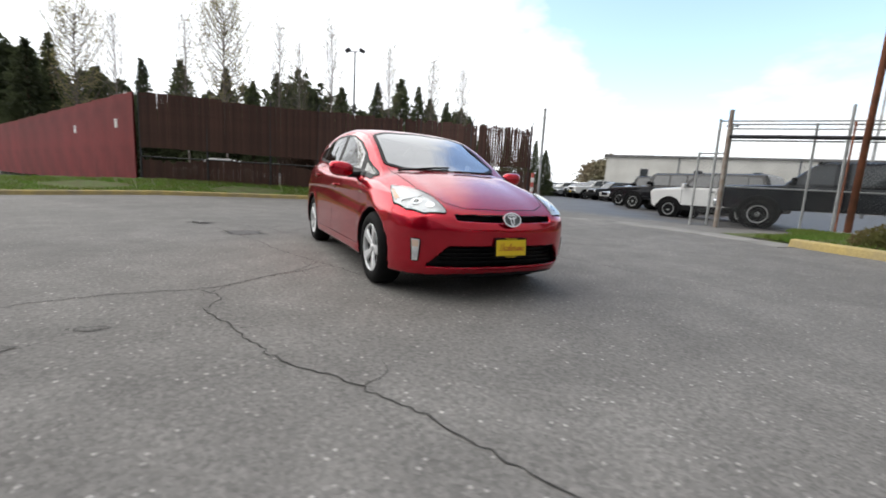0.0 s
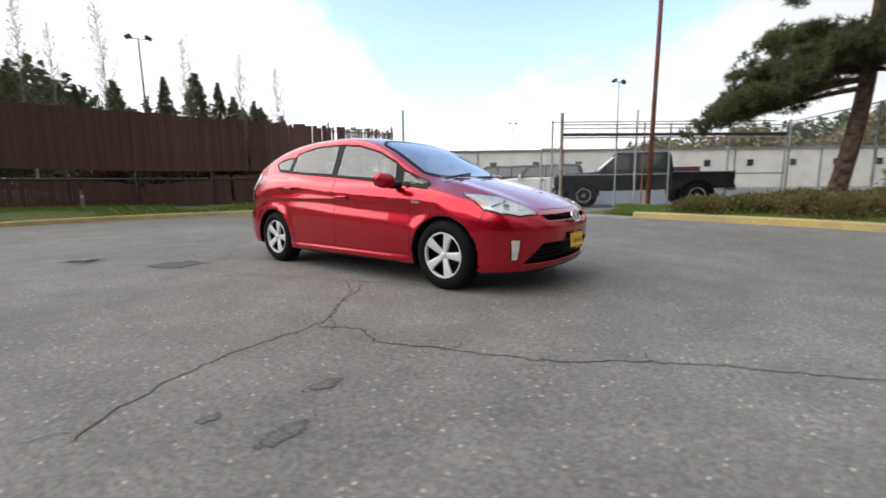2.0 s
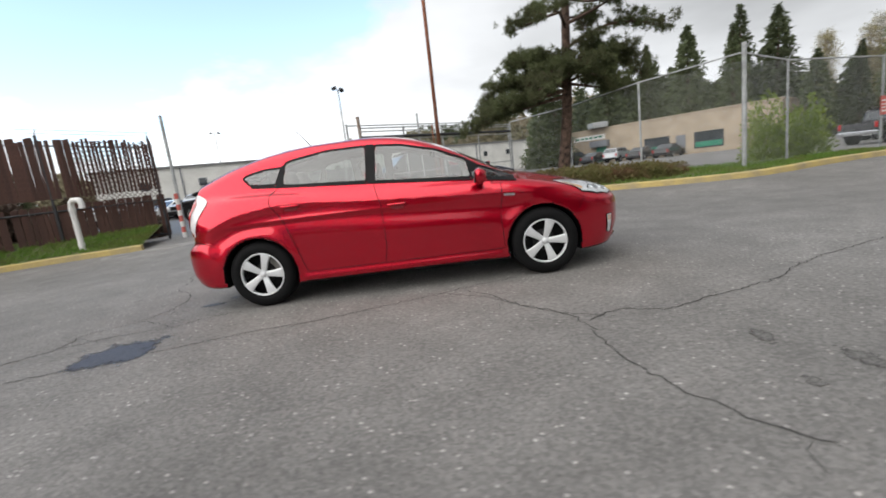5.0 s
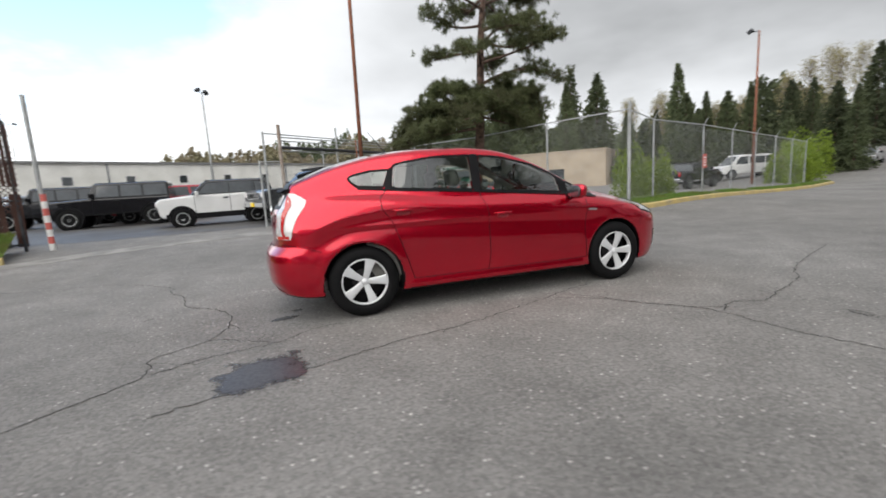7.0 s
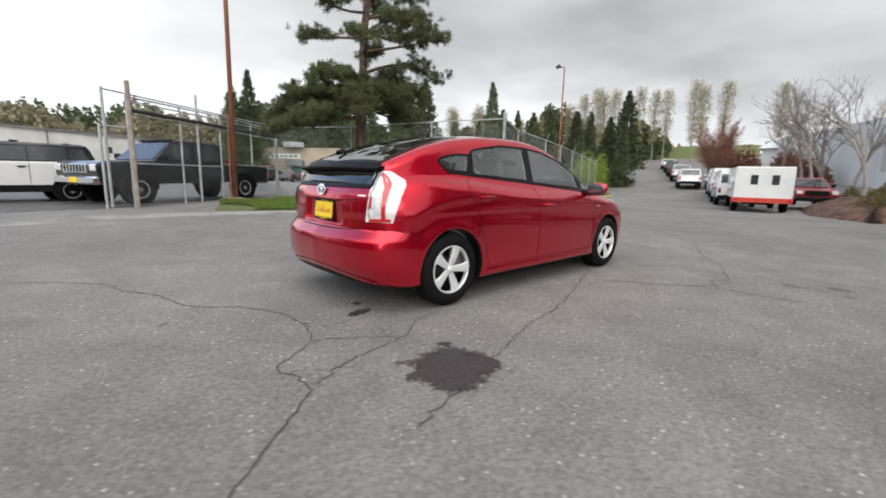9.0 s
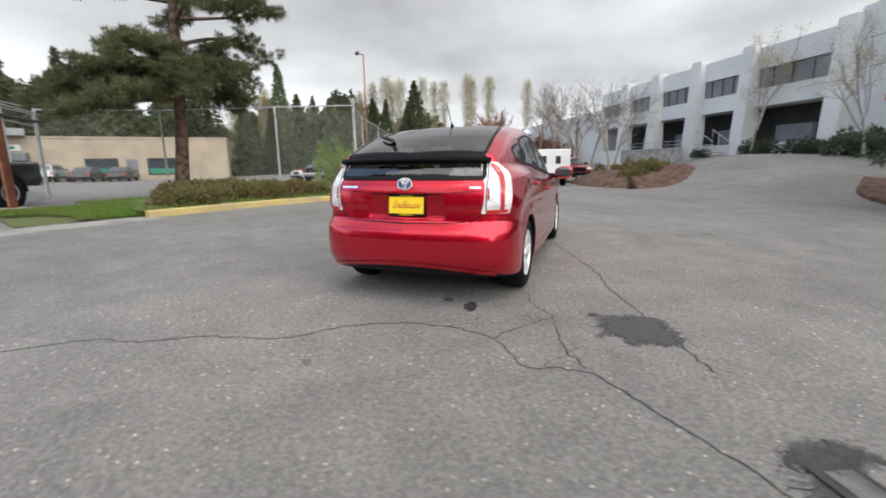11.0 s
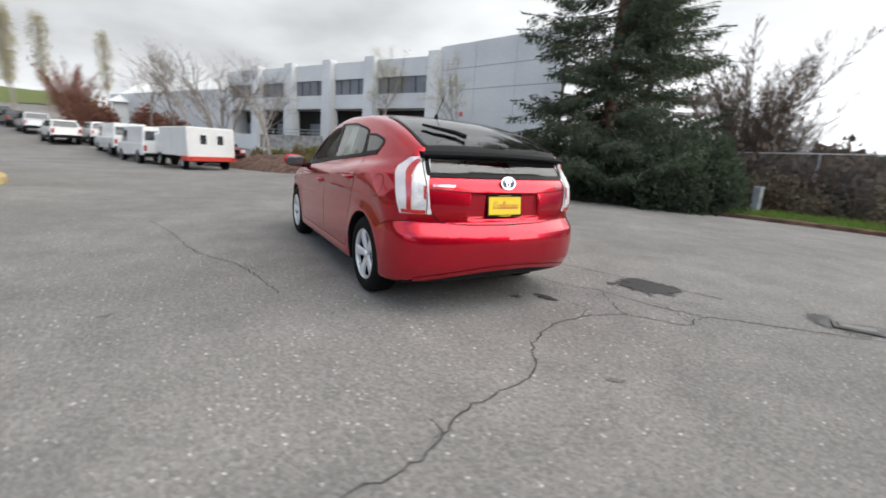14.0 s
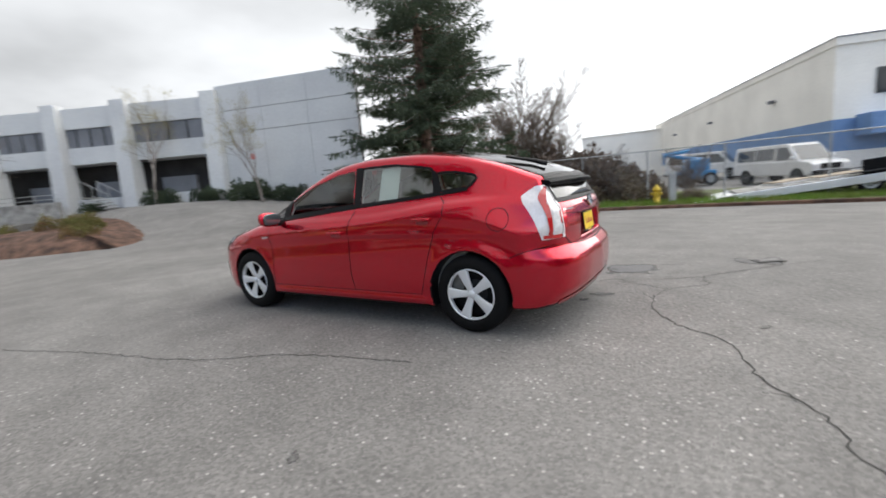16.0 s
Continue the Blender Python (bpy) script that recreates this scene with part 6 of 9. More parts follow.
def flood_lamp(x, y, top, heads, label, mat="darksteel", turn=0.0, r=0.10):
    t = thing("lamp_post", at_ground(x, y, 0, turn), label, "lamp post")
    h = top - float(height(x, y))
    bm = bmesh.new()
    rod(bm, (0, 0, -0.3), (0, 0, h), r, r * 0.55, 10)
    part("pole", bm, M[mat], t, smooth=True)
    bm = bmesh.new()
    rod(bm, (-0.5 * (heads > 1), 0, h), (0.5, 0, h), 0.03, 0.03, 6)
    part("cross_arm", bm, M["darksteel"], t)
    for k in range(heads):
        s = 1 if k else -1
        s = s if heads > 1 else 1
        bm = boxes((-0.20, 0.20, -0.15, 0.15, -0.10, 0.10), bevel=0.04)
        bmesh.ops.rotate(bm, verts=bm.verts, matrix=Matrix.Rotation(0.5 * s, 3, "Y"))
        bmesh.ops.translate(bm, verts=bm.verts, vec=(0.55 * s, 0, h + 0.10))
        head = part("lamp_head", bm, M["darksteel"], t)
        bm = boxes((-0.19, 0.19, -0.13, 0.13, -0.125, -0.112))
        bmesh.ops.rotate(bm, verts=bm.verts, matrix=Matrix.Rotation(0.5 * s, 3, "Y"))
        bmesh.ops.translate(bm, verts=bm.verts, vec=(0.55 * s, 0, h + 0.10))
        part("lamp_glass", bm, M["pane"], head)
    return t


# ---- parked vehicles ----
WHEELS = {}


def plain_wheel(parent, x, y, r, s):
    w = new("wheel")
    w.parent = parent
    w.location = (x, y, r)
    w.scale = (r, s * r, r)
    if "tyre" not in WHEELS:
        a = lathe("tyre", [(0.62, 0.0), (0.72, 0.05), (0.92, 0.04), (1.0, -0.05), (1.0, -0.55), (0.9, -0.65), (0.6, -0.65)], M["tyre"], w, 28)
        b = lathe("rim", [(0.63, 0.0), (0.56, 0.02), (0.52, -0.10), (0.40, -0.06), (0.18, -0.02), (0.0, -0.02)], M["steel"], w, 20)
        WHEELS["tyre"], WHEELS["rim"] = a.data, b.data
        bm = bmesh.new()
        for k in range(5):
            q = 2 * math.pi * k / 5
            box(bm, 0.30, 0.47, -0.05, -0.03, -0.07, 0.07)
            bmesh.ops.rotate(bm, verts=bm.verts, matrix=Matrix.Rotation(2 * math.pi / 5, 3, "Y"))
        c = part("rim_gap", bm, M["black"], w)
        WHEELS["gap"] = c.data
    else:
        for key, name in (("tyre", "tyre"), ("rim", "rim"), ("gap", "rim_gap")):
            new(name, WHEELS[key]).parent = w


def slab(profile, half, mat, parent, name, bevel=0.05, taper=None, label=""):
    """A side profile (x, z) carried across the width, its upper part drawn in by taper(z)."""
    bm = bmesh.new()
    rows = []
    for y in (-half, half):
        rows.append([bm.verts.new((x, y * (taper(z) if taper else 1.0), z)) for x, z in profile])
    n = len(profile)
    bm.faces.new(rows[0])
    bm.faces.new(list(reversed(rows[1])))
    for i in range(n):
        bm.faces.new((rows[0][(i + 1) % n], rows[0][i], rows[1][i], rows[1][(i + 1) % n]))
    bmesh.ops.recalc_face_normals(bm, faces=bm.faces)
    if bevel:
        bmesh.ops.bevel(bm, geom=list(bm.edges), offset=bevel, segments=2, affect="EDGES", profile=0.6, clamp_overlap=True)
    return part(name, bm, mat, parent, label, smooth=False)


def vehicle(kind, m, paint, name, label, group="parked vehicles"):
    """kind: lower profile, cabin profile, width, side windows, wheel places and radius."""
    t = thing(name, m, label, name.replace("_", " "), group)
    K = KINDS[kind]
    half, r = K["half"], K["r"]
    low = K["low"]
    slab(low, half, M[paint], t, "body", 0.07)
    z0, z1 = min(z for _, z in K["cab"]), max(z for _, z in K["cab"])

    def taper(z):
        return 0.96 - K.get("tumble", 0.10) * (z - z0) / (z1 - z0)
    slab(K["cab"], half, M[K.get("cabpaint", paint)], t, "cabin", 0.06, taper)
    for s in (-1, 1):
        for poly in K["side"]:
            bm = bmesh.new()
            f = [bm.verts.new((x, s * (half * taper(z) + 0.006), z)) for x, z in poly]
            face = bm.faces.new(f if s < 0 else list(reversed(f)))
            got = bmesh.ops.extrude_face_region(bm, geom=[face])
            bmesh.ops.translate(bm, verts=[v for v in got["geom"] if isinstance(v, bmesh.types.BMVert)], vec=(0, s * 0.004, 0))
            part("side_window", bm, M["pane"], t)
        for x in K["wheels"]:
            bm = bmesh.new()
            rod(bm, (x, s * (half - 0.22), r + 0.02), (x, s * (half + 0.004), r + 0.02), r * 1.17, r * 1.17, 24)
            part("wheel_arch", bm, M["black"], t)
            plain_wheel(t, x, s * (half + 0.012), r, s)
        xm, zm = K["mirror"]
        part("door_mirror", boxes((xm - 0.06, xm + 0.06, min(s * half, s * (half + 0.2)), max(s * half, s * (half + 0.2)), zm - 0.08, zm + 0.08), bevel=0.03), M["black" if paint != "vwhite" else "vwhite"], t)
        xf = max(x for x, _ in low)
        zl = K["lamp"]
        part("head_lamp", boxes((xf - 0.10, xf + 0.012, s * half * 0.80 - 0.13, s * half * 0.80 + 0.13, zl - 0.09, zl + 0.09), bevel=0.03), M["whitelens"], t)
        xr = min(x for x, _ in low)
        part("tail_lamp", boxes((xr - 0.012, xr + 0.08, s * half * 0.86 - 0.07, s * half * 0.86 + 0.07, zl - 0.1, zl + 0.2), bevel=0.02), M["redlens"], t)
    if kind in ("suv", "compact"):
        for s in (-1, 1):
            part("sill_cladding", boxes((-1.75, 1.80, min(s * (half - 0.05), s * (half + 0.006)), max(s * (half - 0.05), s * (half + 0.006)), 0.34, 0.54), bevel=0.01), M["black"], t)
    for (xa, za), (xb, zb) in K["screens"]:
        n = Vector((zb - za, 0, xa - xb)).normalized() * 0.008
        if n.z < 0:
            n = -n
        va, vb = half * taper(za) * 0.90, half * taper(zb) * 0.90
        V = [Vector((xa, -va, za)) + n, Vector((xa, va, za)) + n, Vector((xb, vb, zb)) + n, Vector((xb, -vb, zb)) + n]
        mk("screen", V, [(0, 1, 2, 3)], M["pane"], t)
    xf, xr = max(x for x, _ in low), min(x for x, _ in low)
    zl = K["lamp"]
    part("grille", boxes((xf - 0.05, xf + 0.010, -half * 0.55, half * 0.55, zl - 0.16, zl + 0.10), bevel=0.02), M[K.get("bumper", "black")], t)
    part("front_bumper", boxes((xf - 0.12, xf + 0.06, -half * 0.96, half * 0.96, zl - 0.45, zl - 0.22), bevel=0.05), M[K.get("bumper", "black")], t)
    part("rear_bumper", boxes((xr - 0.06, xr + 0.12, -half * 0.96, half * 0.96, zl - 0.45, zl - 0.22), bevel=0.05), M[K.get("bumper", "black")], t)
    if K.get("bed"):
        x0, x1, zt = K["bed"]
        part("load_bed", boxes((x0, x1, -half * 0.86, half * 0.86, zt - 0.35, zt + 0.006)), M["black"], t)
    if K.get("doors"):
        zb = min(z for poly in K["side"] for _, z in poly) - 0.05
        for s in (-1, 1):
            for x in K["doors"]:
                part("door_seam", boxes((x - 0.007, x + 0.007, min(s * (half - 0.02), s * (half + 0.003)), max(s * (half - 0.02), s * (half + 0.003)), 0.52, zb)), M["black"], t)
            for x in K["doors"][1:]:
                part("door_handle", boxes((x + 0.06, x + 0.24, min(s * half, s * (half + 0.035)), max(s * half, s * (half + 0.035)), zb - 0.15, zb - 0.11), bevel=0.01), M["black"], t)
            for x in K["wheels"]:
                V, F = [], []
                for k in range(17):
                    a = math.pi * k / 16
                    for ra, yo in ((1.12, 0.0), (1.14, 0.045), (1.30, 0.045), (1.32, 0.0)):
                        V.append((x + r * ra * math.cos(a), s * (half - 0.01 + yo), r + r * ra * math.sin(a)))
                F = [(i * 4 + k, i * 4 + k + 4, i * 4 + k + 5, i * 4 + k + 1) for i in range(16) for k in range(3)]
                mk("arch_flare", V, F, M["black"], t)
        part("number_board", boxes((xf + 0.055, xf + 0.075, -0.16, 0.16, zl - 0.40, zl - 0.26), bevel=0.005), M["plate"], t)
        for k in range(7):
            y = half * 0.42 * (k - 3) / 3
            part("grille_slot", boxes((xf + 0.008, xf + 0.022, y - 0.022, y + 0.022, zl - 0.12, zl + 0.07), bevel=0.004), M["black" if K.get("bumper") else "vdark"], t)
        part("roof_panel", boxes((min(x for x, z in K["cab"] if z > z1 - 0.1) + 0.1, max(x for x, z in K["cab"] if z > z1 - 0.1) - 0.06, -half * 0.74, half * 0.74, z1 - 0.03, z1 + 0.018), bevel=0.015), M["black"], t)
    return t


KINDS = dict(
    jeep=dict(half=0.92, r=0.40, low=[(2.10, 0.62), (2.12, 1.05), (2.0, 1.13), (0.75, 1.20), (-2.1, 1.20), (-2.12, 0.55), (2.0, 0.50)],
              cab=[(0.80, 1.15), (0.55, 1.78), (-2.05, 1.80), (-2.1, 1.15)], side=[[(0.50, 1.25), (0.40, 1.68), (-0.30, 1.70), (-0.30, 1.25)], [(-0.38, 1.25), (-0.38, 1.70), (-1.10, 1.70), (-1.10, 1.25)], [(-1.18, 1.25), (-1.18, 1.70), (-1.98, 1.70), (-2.0, 1.25)]],
              screens=[((0.76, 1.24), (0.57, 1.72)), ((-2.08, 1.25), (-2.055, 1.70))], wheels=(1.45, -1.45), mirror=(0.62, 1.32), lamp=0.92, tumble=0.07),
    suv=dict(half=0.90, r=0.36, low=[(2.10, 0.50), (2.14, 0.92), (1.95, 1.02), (1.0, 1.10), (-2.0, 1.12), (-2.12, 0.50), (1.9, 0.38)],
             cab=[(1.05, 1.06), (0.42, 1.60), (0.2, 1.66), (-1.75, 1.66), (-2.05, 1.08)], side=[[(0.72, 1.16), (0.36, 1.53), (-0.32, 1.57), (-0.32, 1.16)], [(-0.40, 1.16), (-0.40, 1.57), (-1.15, 1.57), (-1.22, 1.16)], [(-1.32, 1.18), (-1.25, 1.56), (-1.66, 1.54), (-1.84, 1.20)]],
             screens=[((0.96, 1.12), (0.45, 1.57)), ((-2.02, 1.16), (-1.80, 1.58))], wheels=(1.32, -1.28), mirror=(0.78, 1.18), lamp=0.82, tumble=0.14),
    pickup=dict(half=0.98, r=0.40, low=[(2.80, 0.62), (2.84, 1.05), (2.65, 1.16), (1.35, 1.22), (-2.85, 1.16), (-2.88, 0.62), (2.6, 0.52)],
                cab=[(1.40, 1.16), (0.75, 1.76), (0.5, 1.84), (-0.75, 1.84), (-1.0, 1.76), (-1.08, 1.16)], side=[[(1.10, 1.27), (0.68, 1.72), (0.10, 1.76), (0.10, 1.27)], [(0.02, 1.27), (0.02, 1.76), (-0.70, 1.74), (-0.86, 1.27)]],
                screens=[((1.32, 1.24), (0.78, 1.73)), ((-1.06, 1.26), (-1.0, 1.70))], wheels=(1.80, -1.78), mirror=(1.12, 1.34), lamp=0.98, tumble=0.14, bed=(-2.78, -1.15, 1.165), bumper="chrome"),
    van=dict(half=1.0, r=0.36, low=[(2.70, 0.50), (2.74, 0.95), (2.55, 1.08), (1.85, 1.18), (-2.7, 1.18), (-2.74, 0.50), (2.5, 0.40)],
             cab=[(1.95, 1.10), (1.20, 1.95), (1.0, 2.05), (-2.6, 2.05), (-2.72, 1.10)], side=[[(1.60, 1.22), (1.10, 1.86), (0.45, 1.88), (0.45, 1.22)], [(0.30, 1.26), (0.30, 1.86), (-1.0, 1.86), (-1.0, 1.26)], [(-1.1, 1.26), (-1.1, 1.86), (-2.4, 1.86), (-2.4, 1.26)]],
             screens=[((1.88, 1.18), (1.24, 1.92))], wheels=(1.85, -1.65), mirror=(1.65, 1.32), lamp=0.86, tumble=0.10),
    cargo=dict(half=1.0, r=0.36, low=[(2.70, 0.50), (2.74, 0.95), (2.55, 1.08), (1.85, 1.18), (-2.7, 1.18), (-2.74, 0.50), (2.5, 0.40)],
               cab=[(1.95, 1.10), (1.20, 1.95), (1.0, 2.1), (-2.65, 2.1), (-2.72, 1.10)], side=[[(1.60, 1.22), (1.10, 1.86), (0.45, 1.88), (0.45, 1.22)]],
               screens=[((1.88, 1.18), (1.24, 1.92)), ((-2.72, 1.35), (-2.68, 1.85))], wheels=(1.85, -1.65), mirror=(1.65, 1.32), lamp=0.86, tumble=0.07),
    sedan=dict(half=0.89, r=0.32, low=[(2.30, 0.45), (2.32, 0.68), (2.1, 0.80), (1.0, 0.92), (-1.6, 0.98), (-2.25, 0.95), (-2.32, 0.45), (2.2, 0.30)],
               cab=[(1.10, 0.88), (0.30, 1.36), (0.0, 1.43), (-0.85, 1.42), (-1.65, 0.95)], side=[[(0.80, 0.98), (0.26, 1.31), (-0.18, 1.34), (-0.18, 0.98)], [(-0.26, 0.98), (-0.26, 1.34), (-0.80, 1.33), (-1.25, 1.0)]],
               screens=[((1.02, 0.95), (0.32, 1.34)), ((-1.58, 1.0), (-0.90, 1.38))], wheels=(1.38, -1.35), mirror=(0.72, 1.0), lamp=0.66, tumble=0.18),
)
KINDS["jeep"]["doors"] = (0.62, -0.34, -1.14)
KINDS["pickup"]["doors"] = (1.20, 0.06, -0.90)
KINDS["compact"] = dict(cabpaint="vblack", half=0.90, r=0.36, low=[(2.00, 0.52), (2.08, 0.98), (1.96, 1.09), (1.0, 1.18), (-1.95, 1.22), (-2.06, 0.52), (1.9, 0.40)],
                        cab=[(1.04, 1.13), (0.50, 1.64), (0.30, 1.70), (-1.75, 1.70), (-1.98, 1.16)],
                        side=[[(0.70, 1.23), (0.40, 1.59), (-0.345, 1.62), (-0.345, 1.23)], [(-0.375, 1.23), (-0.375, 1.62), (-1.24, 1.61), (-1.28, 1.23)], [(-1.31, 1.24), (-1.27, 1.60), (-1.64, 1.58), (-1.76, 1.26)]],
                        screens=[((0.97, 1.20), (0.53, 1.61)), ((-1.95, 1.22), (-1.80, 1.62))], wheels=(1.28, -1.26), mirror=(0.74, 1.24), lamp=0.90, tumble=0.12, doors=(0.84, -0.36, -1.26))


# ---- west side: rusty slat fence, red panel wall ----
FENCE = [(-15.9, -4.9, 3.72), (-14.3, 1.6, 3.60), (-11.9, 5.3, 3.38), (-7.75, 7.85, 2.94)]
fence = thing("slat_fence", Matrix(), "tall rusty brown slatted fence in two tiers", "fence")
slat_mesh = {}


def slat(width, h):
    key = (width, round(h, 2))
    if key not in slat_mesh:
        bm = boxes((-width / 2, width / 2, -0.008, 0.008, 0, h), bevel=0.003)
        me = bpy.data.meshes.new("slat")
        bm.to_mesh(me)
        bm.free()
        me.materials.append(M["slat"])
        slat_mesh[key] = me
    return slat_mesh[key]


rngf = random.Random(5)
run = 0
for (xa, ya, ta), (xb, yb, tb) in zip(FENCE, FENCE[1:]):
    a, b = Vector((xa, ya)), Vector((xb, yb))
    ln, d = (b - a).length, (b - a).normalized()
    turn = math.degrees(math.atan2(d.y, d.x))
    n = int(ln / 0.092)
    for k in range(n):
        u = (k + 0.5) / n
        q = a + (b - a) * u
        base = float(height(q.x, q.y)) + 0.30 - 0.20 * (run + k) / 190
        top = ta + (tb - ta) * u
        far = (run + k) / 175
        w = 0.0935 if far < 0.86 else 0.066
        for lo, hi, side in ((base, base + 1.22, 0.03), (base + 1.36, top, -0.02)):
            if rngf.random() < 0.012:
                continue
            h = hi - lo
            h += rngf.uniform(-0.05, 0.06) if lo > base and far > 0.55 else 0
            if lo == base and far < 0.55:
                h -= 0.10 + 0.20 * max(0.0, math.sin(far * 17 + 0.6)) + rngf.uniform(0, 0.10)
            h = round(h / 0.08) * 0.08
            o = new("slat", slat(w if lo > base else 0.088, h))
            o.parent = fence
            o.matrix_local = pose(q.x - d.y * side, q.y + d.x * side, lo + rngf.uniform(-0.014, 0.014), rngf.uniform(-0.4, 0.4), rngf.uniform(-0.3, 0.3) * (1 if far < 0.66 else 3), turn)
    run += n
    for k in range(int(ln / 2.4) + 1):
        u = k * 2.4 / ln
        q = a + (b - a) * u
        bm = bmesh.new()
        rod(bm, (q.x, q.y, 0), (q.x, q.y, ta + (tb - ta) * u + 0.12), 0.035, 0.035, 8)
        rod(bm, (q.x, q.y, ta + (tb - ta) * u + 0.08), (q.x - d.y * 0.2, q.y + d.x * 0.2, ta + (tb - ta) * u + 0.30), 0.014, 0.010, 5)
        part("post", bm, M["darksteel"], fence)
    for za, zb in ((1.3, 1.3), (0.35, 0.30), (ta - 0.15, tb - 0.15)):
        bm = bmesh.new()
        rod(bm, (xa, ya, za), (xb, yb, zb), 0.022, 0.022, 6)
        part("rail", bm, M["darksteel"], fence)
    for lift in (0.18, 0.28):
        bm = bmesh.new()
        rod(bm, (xa - d.y * lift * 0.6, ya + d.x * lift * 0.6, ta + lift), (xb - d.y * lift * 0.6, yb + d.x * lift * 0.6, tb + lift), 0.005, 0.005, 4)
        part("barbed_wire", bm, M["darksteel"], fence)
# woven wire of the open stretch
for (xa, ya, ta), (xb, yb, tb) in (((-9.41, 6.83, 3.10), (-7.75, 7.85, 2.94)),):
    p, q = np.array((xa, ya)), np.array((xb, yb))
    ln = float(np.linalg.norm(q - p))
    d = (q - p) / ln
    h, V = 1.95, []
    for sgn in (1, -1):
        for c in np.arange(-h, ln + h, 0.12):
            u0, u1 = max(0.0, min(ln, c)), max(0.0, min(ln, c + sgn * h))
            if abs(u1 - u0) < 0.02:
                continue
            z0, z1 = abs(u0 - c), abs(u1 - c)
            for u, z, e in ((u0, z0, -1), (u0, z0, 1), (u1, z1, 1), (u1, z1, -1)):
                g = p + d * (u + e * 0.011)
                V.append((g[0] + d[1] * 0.05, g[1] - d[0] * 0.05, ta + (tb - ta) * u / ln - h + z))
    tagged(soup("woven_wire", V, M["slat"], fence, corners=4), kind="stuff")
vent = thing("vent_pipe", at_ground(-8.7, 5.75, 0.18, -20), "white bent vent pipe standing in the grass", "pipe")
V, F = tube_arrays([(0, 0, -0.2), (0, 0, 0.7), (0, 0, 1.12), (0.03, 0, 1.20), (0.10, 0, 1.24), (0.30, 0, 1.24), (0.37, 0, 1.22), (0.40, 0, 1.15), (0.40, 0, 1.02)], [0.062] * 9, 14)
mk("pipe", V, F, M["signwhite"], vent, smooth=True)
for z in (0.98, 0.1):
    bm = bmesh.new()
    rod(bm, (0, 0, z), (0, 0, z + 0.09), 0.074, 0.074, 14)
    part("collar", bm, M["signwhite"], vent)
# end post, and a red and white striped marker beside it
end = thing("fence_post", at_ground(-7.45, 8.05), "tall grey steel post at the end of the slat fence", "post")
bm = bmesh.new()
rod(bm, (0, 0, -0.2), (0, 0, 3.5), 0.045, 0.045, 10)
part("shaft", bm, M["steel"], end)
bm = bmesh.new()
rod(bm, (0, 0, 3.5), (0, 0, 3.54), 0.06, 0.02, 10)
part("cap", bm, M["steel"], end)
marker = thing("striped_post", at_ground(-7.2, 7.55), "red and white striped marker post at the entrance", "post")
for k in range(8):
    bm = bmesh.new()
    rod(bm, (0, 0, 0.16 * k), (0, 0, 0.16 * k + 0.16), 0.055, 0.055, 10)
    part("band", bm, M["signred"] if k % 2 else M["signwhite"], marker)

wall = thing("panel_wall", Matrix(), "long red painted panel wall beside the grass", "wall", kind="structure")
A, B = Vector((-16.0, -5.05)), Vector((-41.0, -17.9))
wd = (B - A).normalized()
for k in range(12):
    p = A + (B - A) * (k / 12)
    ln = (B - A).length / 12 - 0.02
    bm = bmesh.new()
    n = 20
    top = 3.75 - 0.02 * k
    cols = []
    for i in range(n + 1):
        s = 0.0025 if (i // 10) % 2 else -0.0025
        cols.append([bm.verts.new((ln * i / n, s, 0.25)), bm.verts.new((ln * i / n, s, top)), bm.verts.new((ln * i / n, s + 0.06, top)), bm.verts.new((ln * i / n, s + 0.06, 0.25))])
    for i in range(n):
        for j in range(4):
            bm.faces.new((cols[i][j], cols[i][(j + 1) % 4], cols[i + 1][(j + 1) % 4], cols[i + 1][j]))
    o = part("panel", bm, M["redwall"], wall)
    o.matrix_local = pose(p.x, p.y, float(height(p.x, p.y)), 0, 0, math.degrees(math.atan2(wd.y, wd.x)))
for x, y, z in ((-17.6, -5.86, 2.6), (-22.5, -8.35, 2.5)):
    sg = thing("small_sign", pose(x, y, z, 0, 0, math.degrees(math.atan2(wd.y, wd.x))), "small pale sign fixed to the red wall", "sign")
    part("sign_plate", boxes((-0.14, 0.14, 0.03, 0.10, -0.18, 0.18), bevel=0.01), M["signwhite"], sg)

# ---- north side: gate, pole, fences ----
chain_fence("gate_fence", [(-2.15, 10.0), (0.6, 12.3), (3.6, 15.3)], [2.85, 2.85, 2.85], "grey chain-link fence with rails beside the gate", posts=1.75, mid=(1.05, 2.25), gap=0.07)
gate = thing("sliding_gate", Matrix(), "steel gate frame with dark top rail", "gate")
for (xa, ya), (xb, yb), z, r, mt in (((-2.6, 10.2), (3.3, 15.2), 3.0, 0.02, "steel"), ((-2.1, 9.85), (3.6, 14.9), 2.52, 0.05, "darksteel"), ((-2.1, 9.85), (3.6, 14.9), 2.72, 0.018, "steel")):
    bm = bmesh.new()
    rod(bm, (xa, ya, z), (xb, yb, z), r, r, 8)
    part("rail", bm, M[mt], gate)
for x, y, z, r, mt in ((-2.12, 9.85, 3.2, 0.055, "oldpost"), (-2.6, 10.2, 3.05, 0.035, "steel"), (-0.25, 11.5, 3.3, 0.035, "steel")):
    bm = bmesh.new()
    rod(bm, (x, y, 0), (x, y, z), r, r, 10)
    part("gate_post", bm, M[mt], gate)
chain_fence("gate_leaf", [(-2.75, 9.7), (-2.15, 9.95)], [2.1, 2.1], "narrow chain-link gate leaf", posts=0.6, gap=0.07)
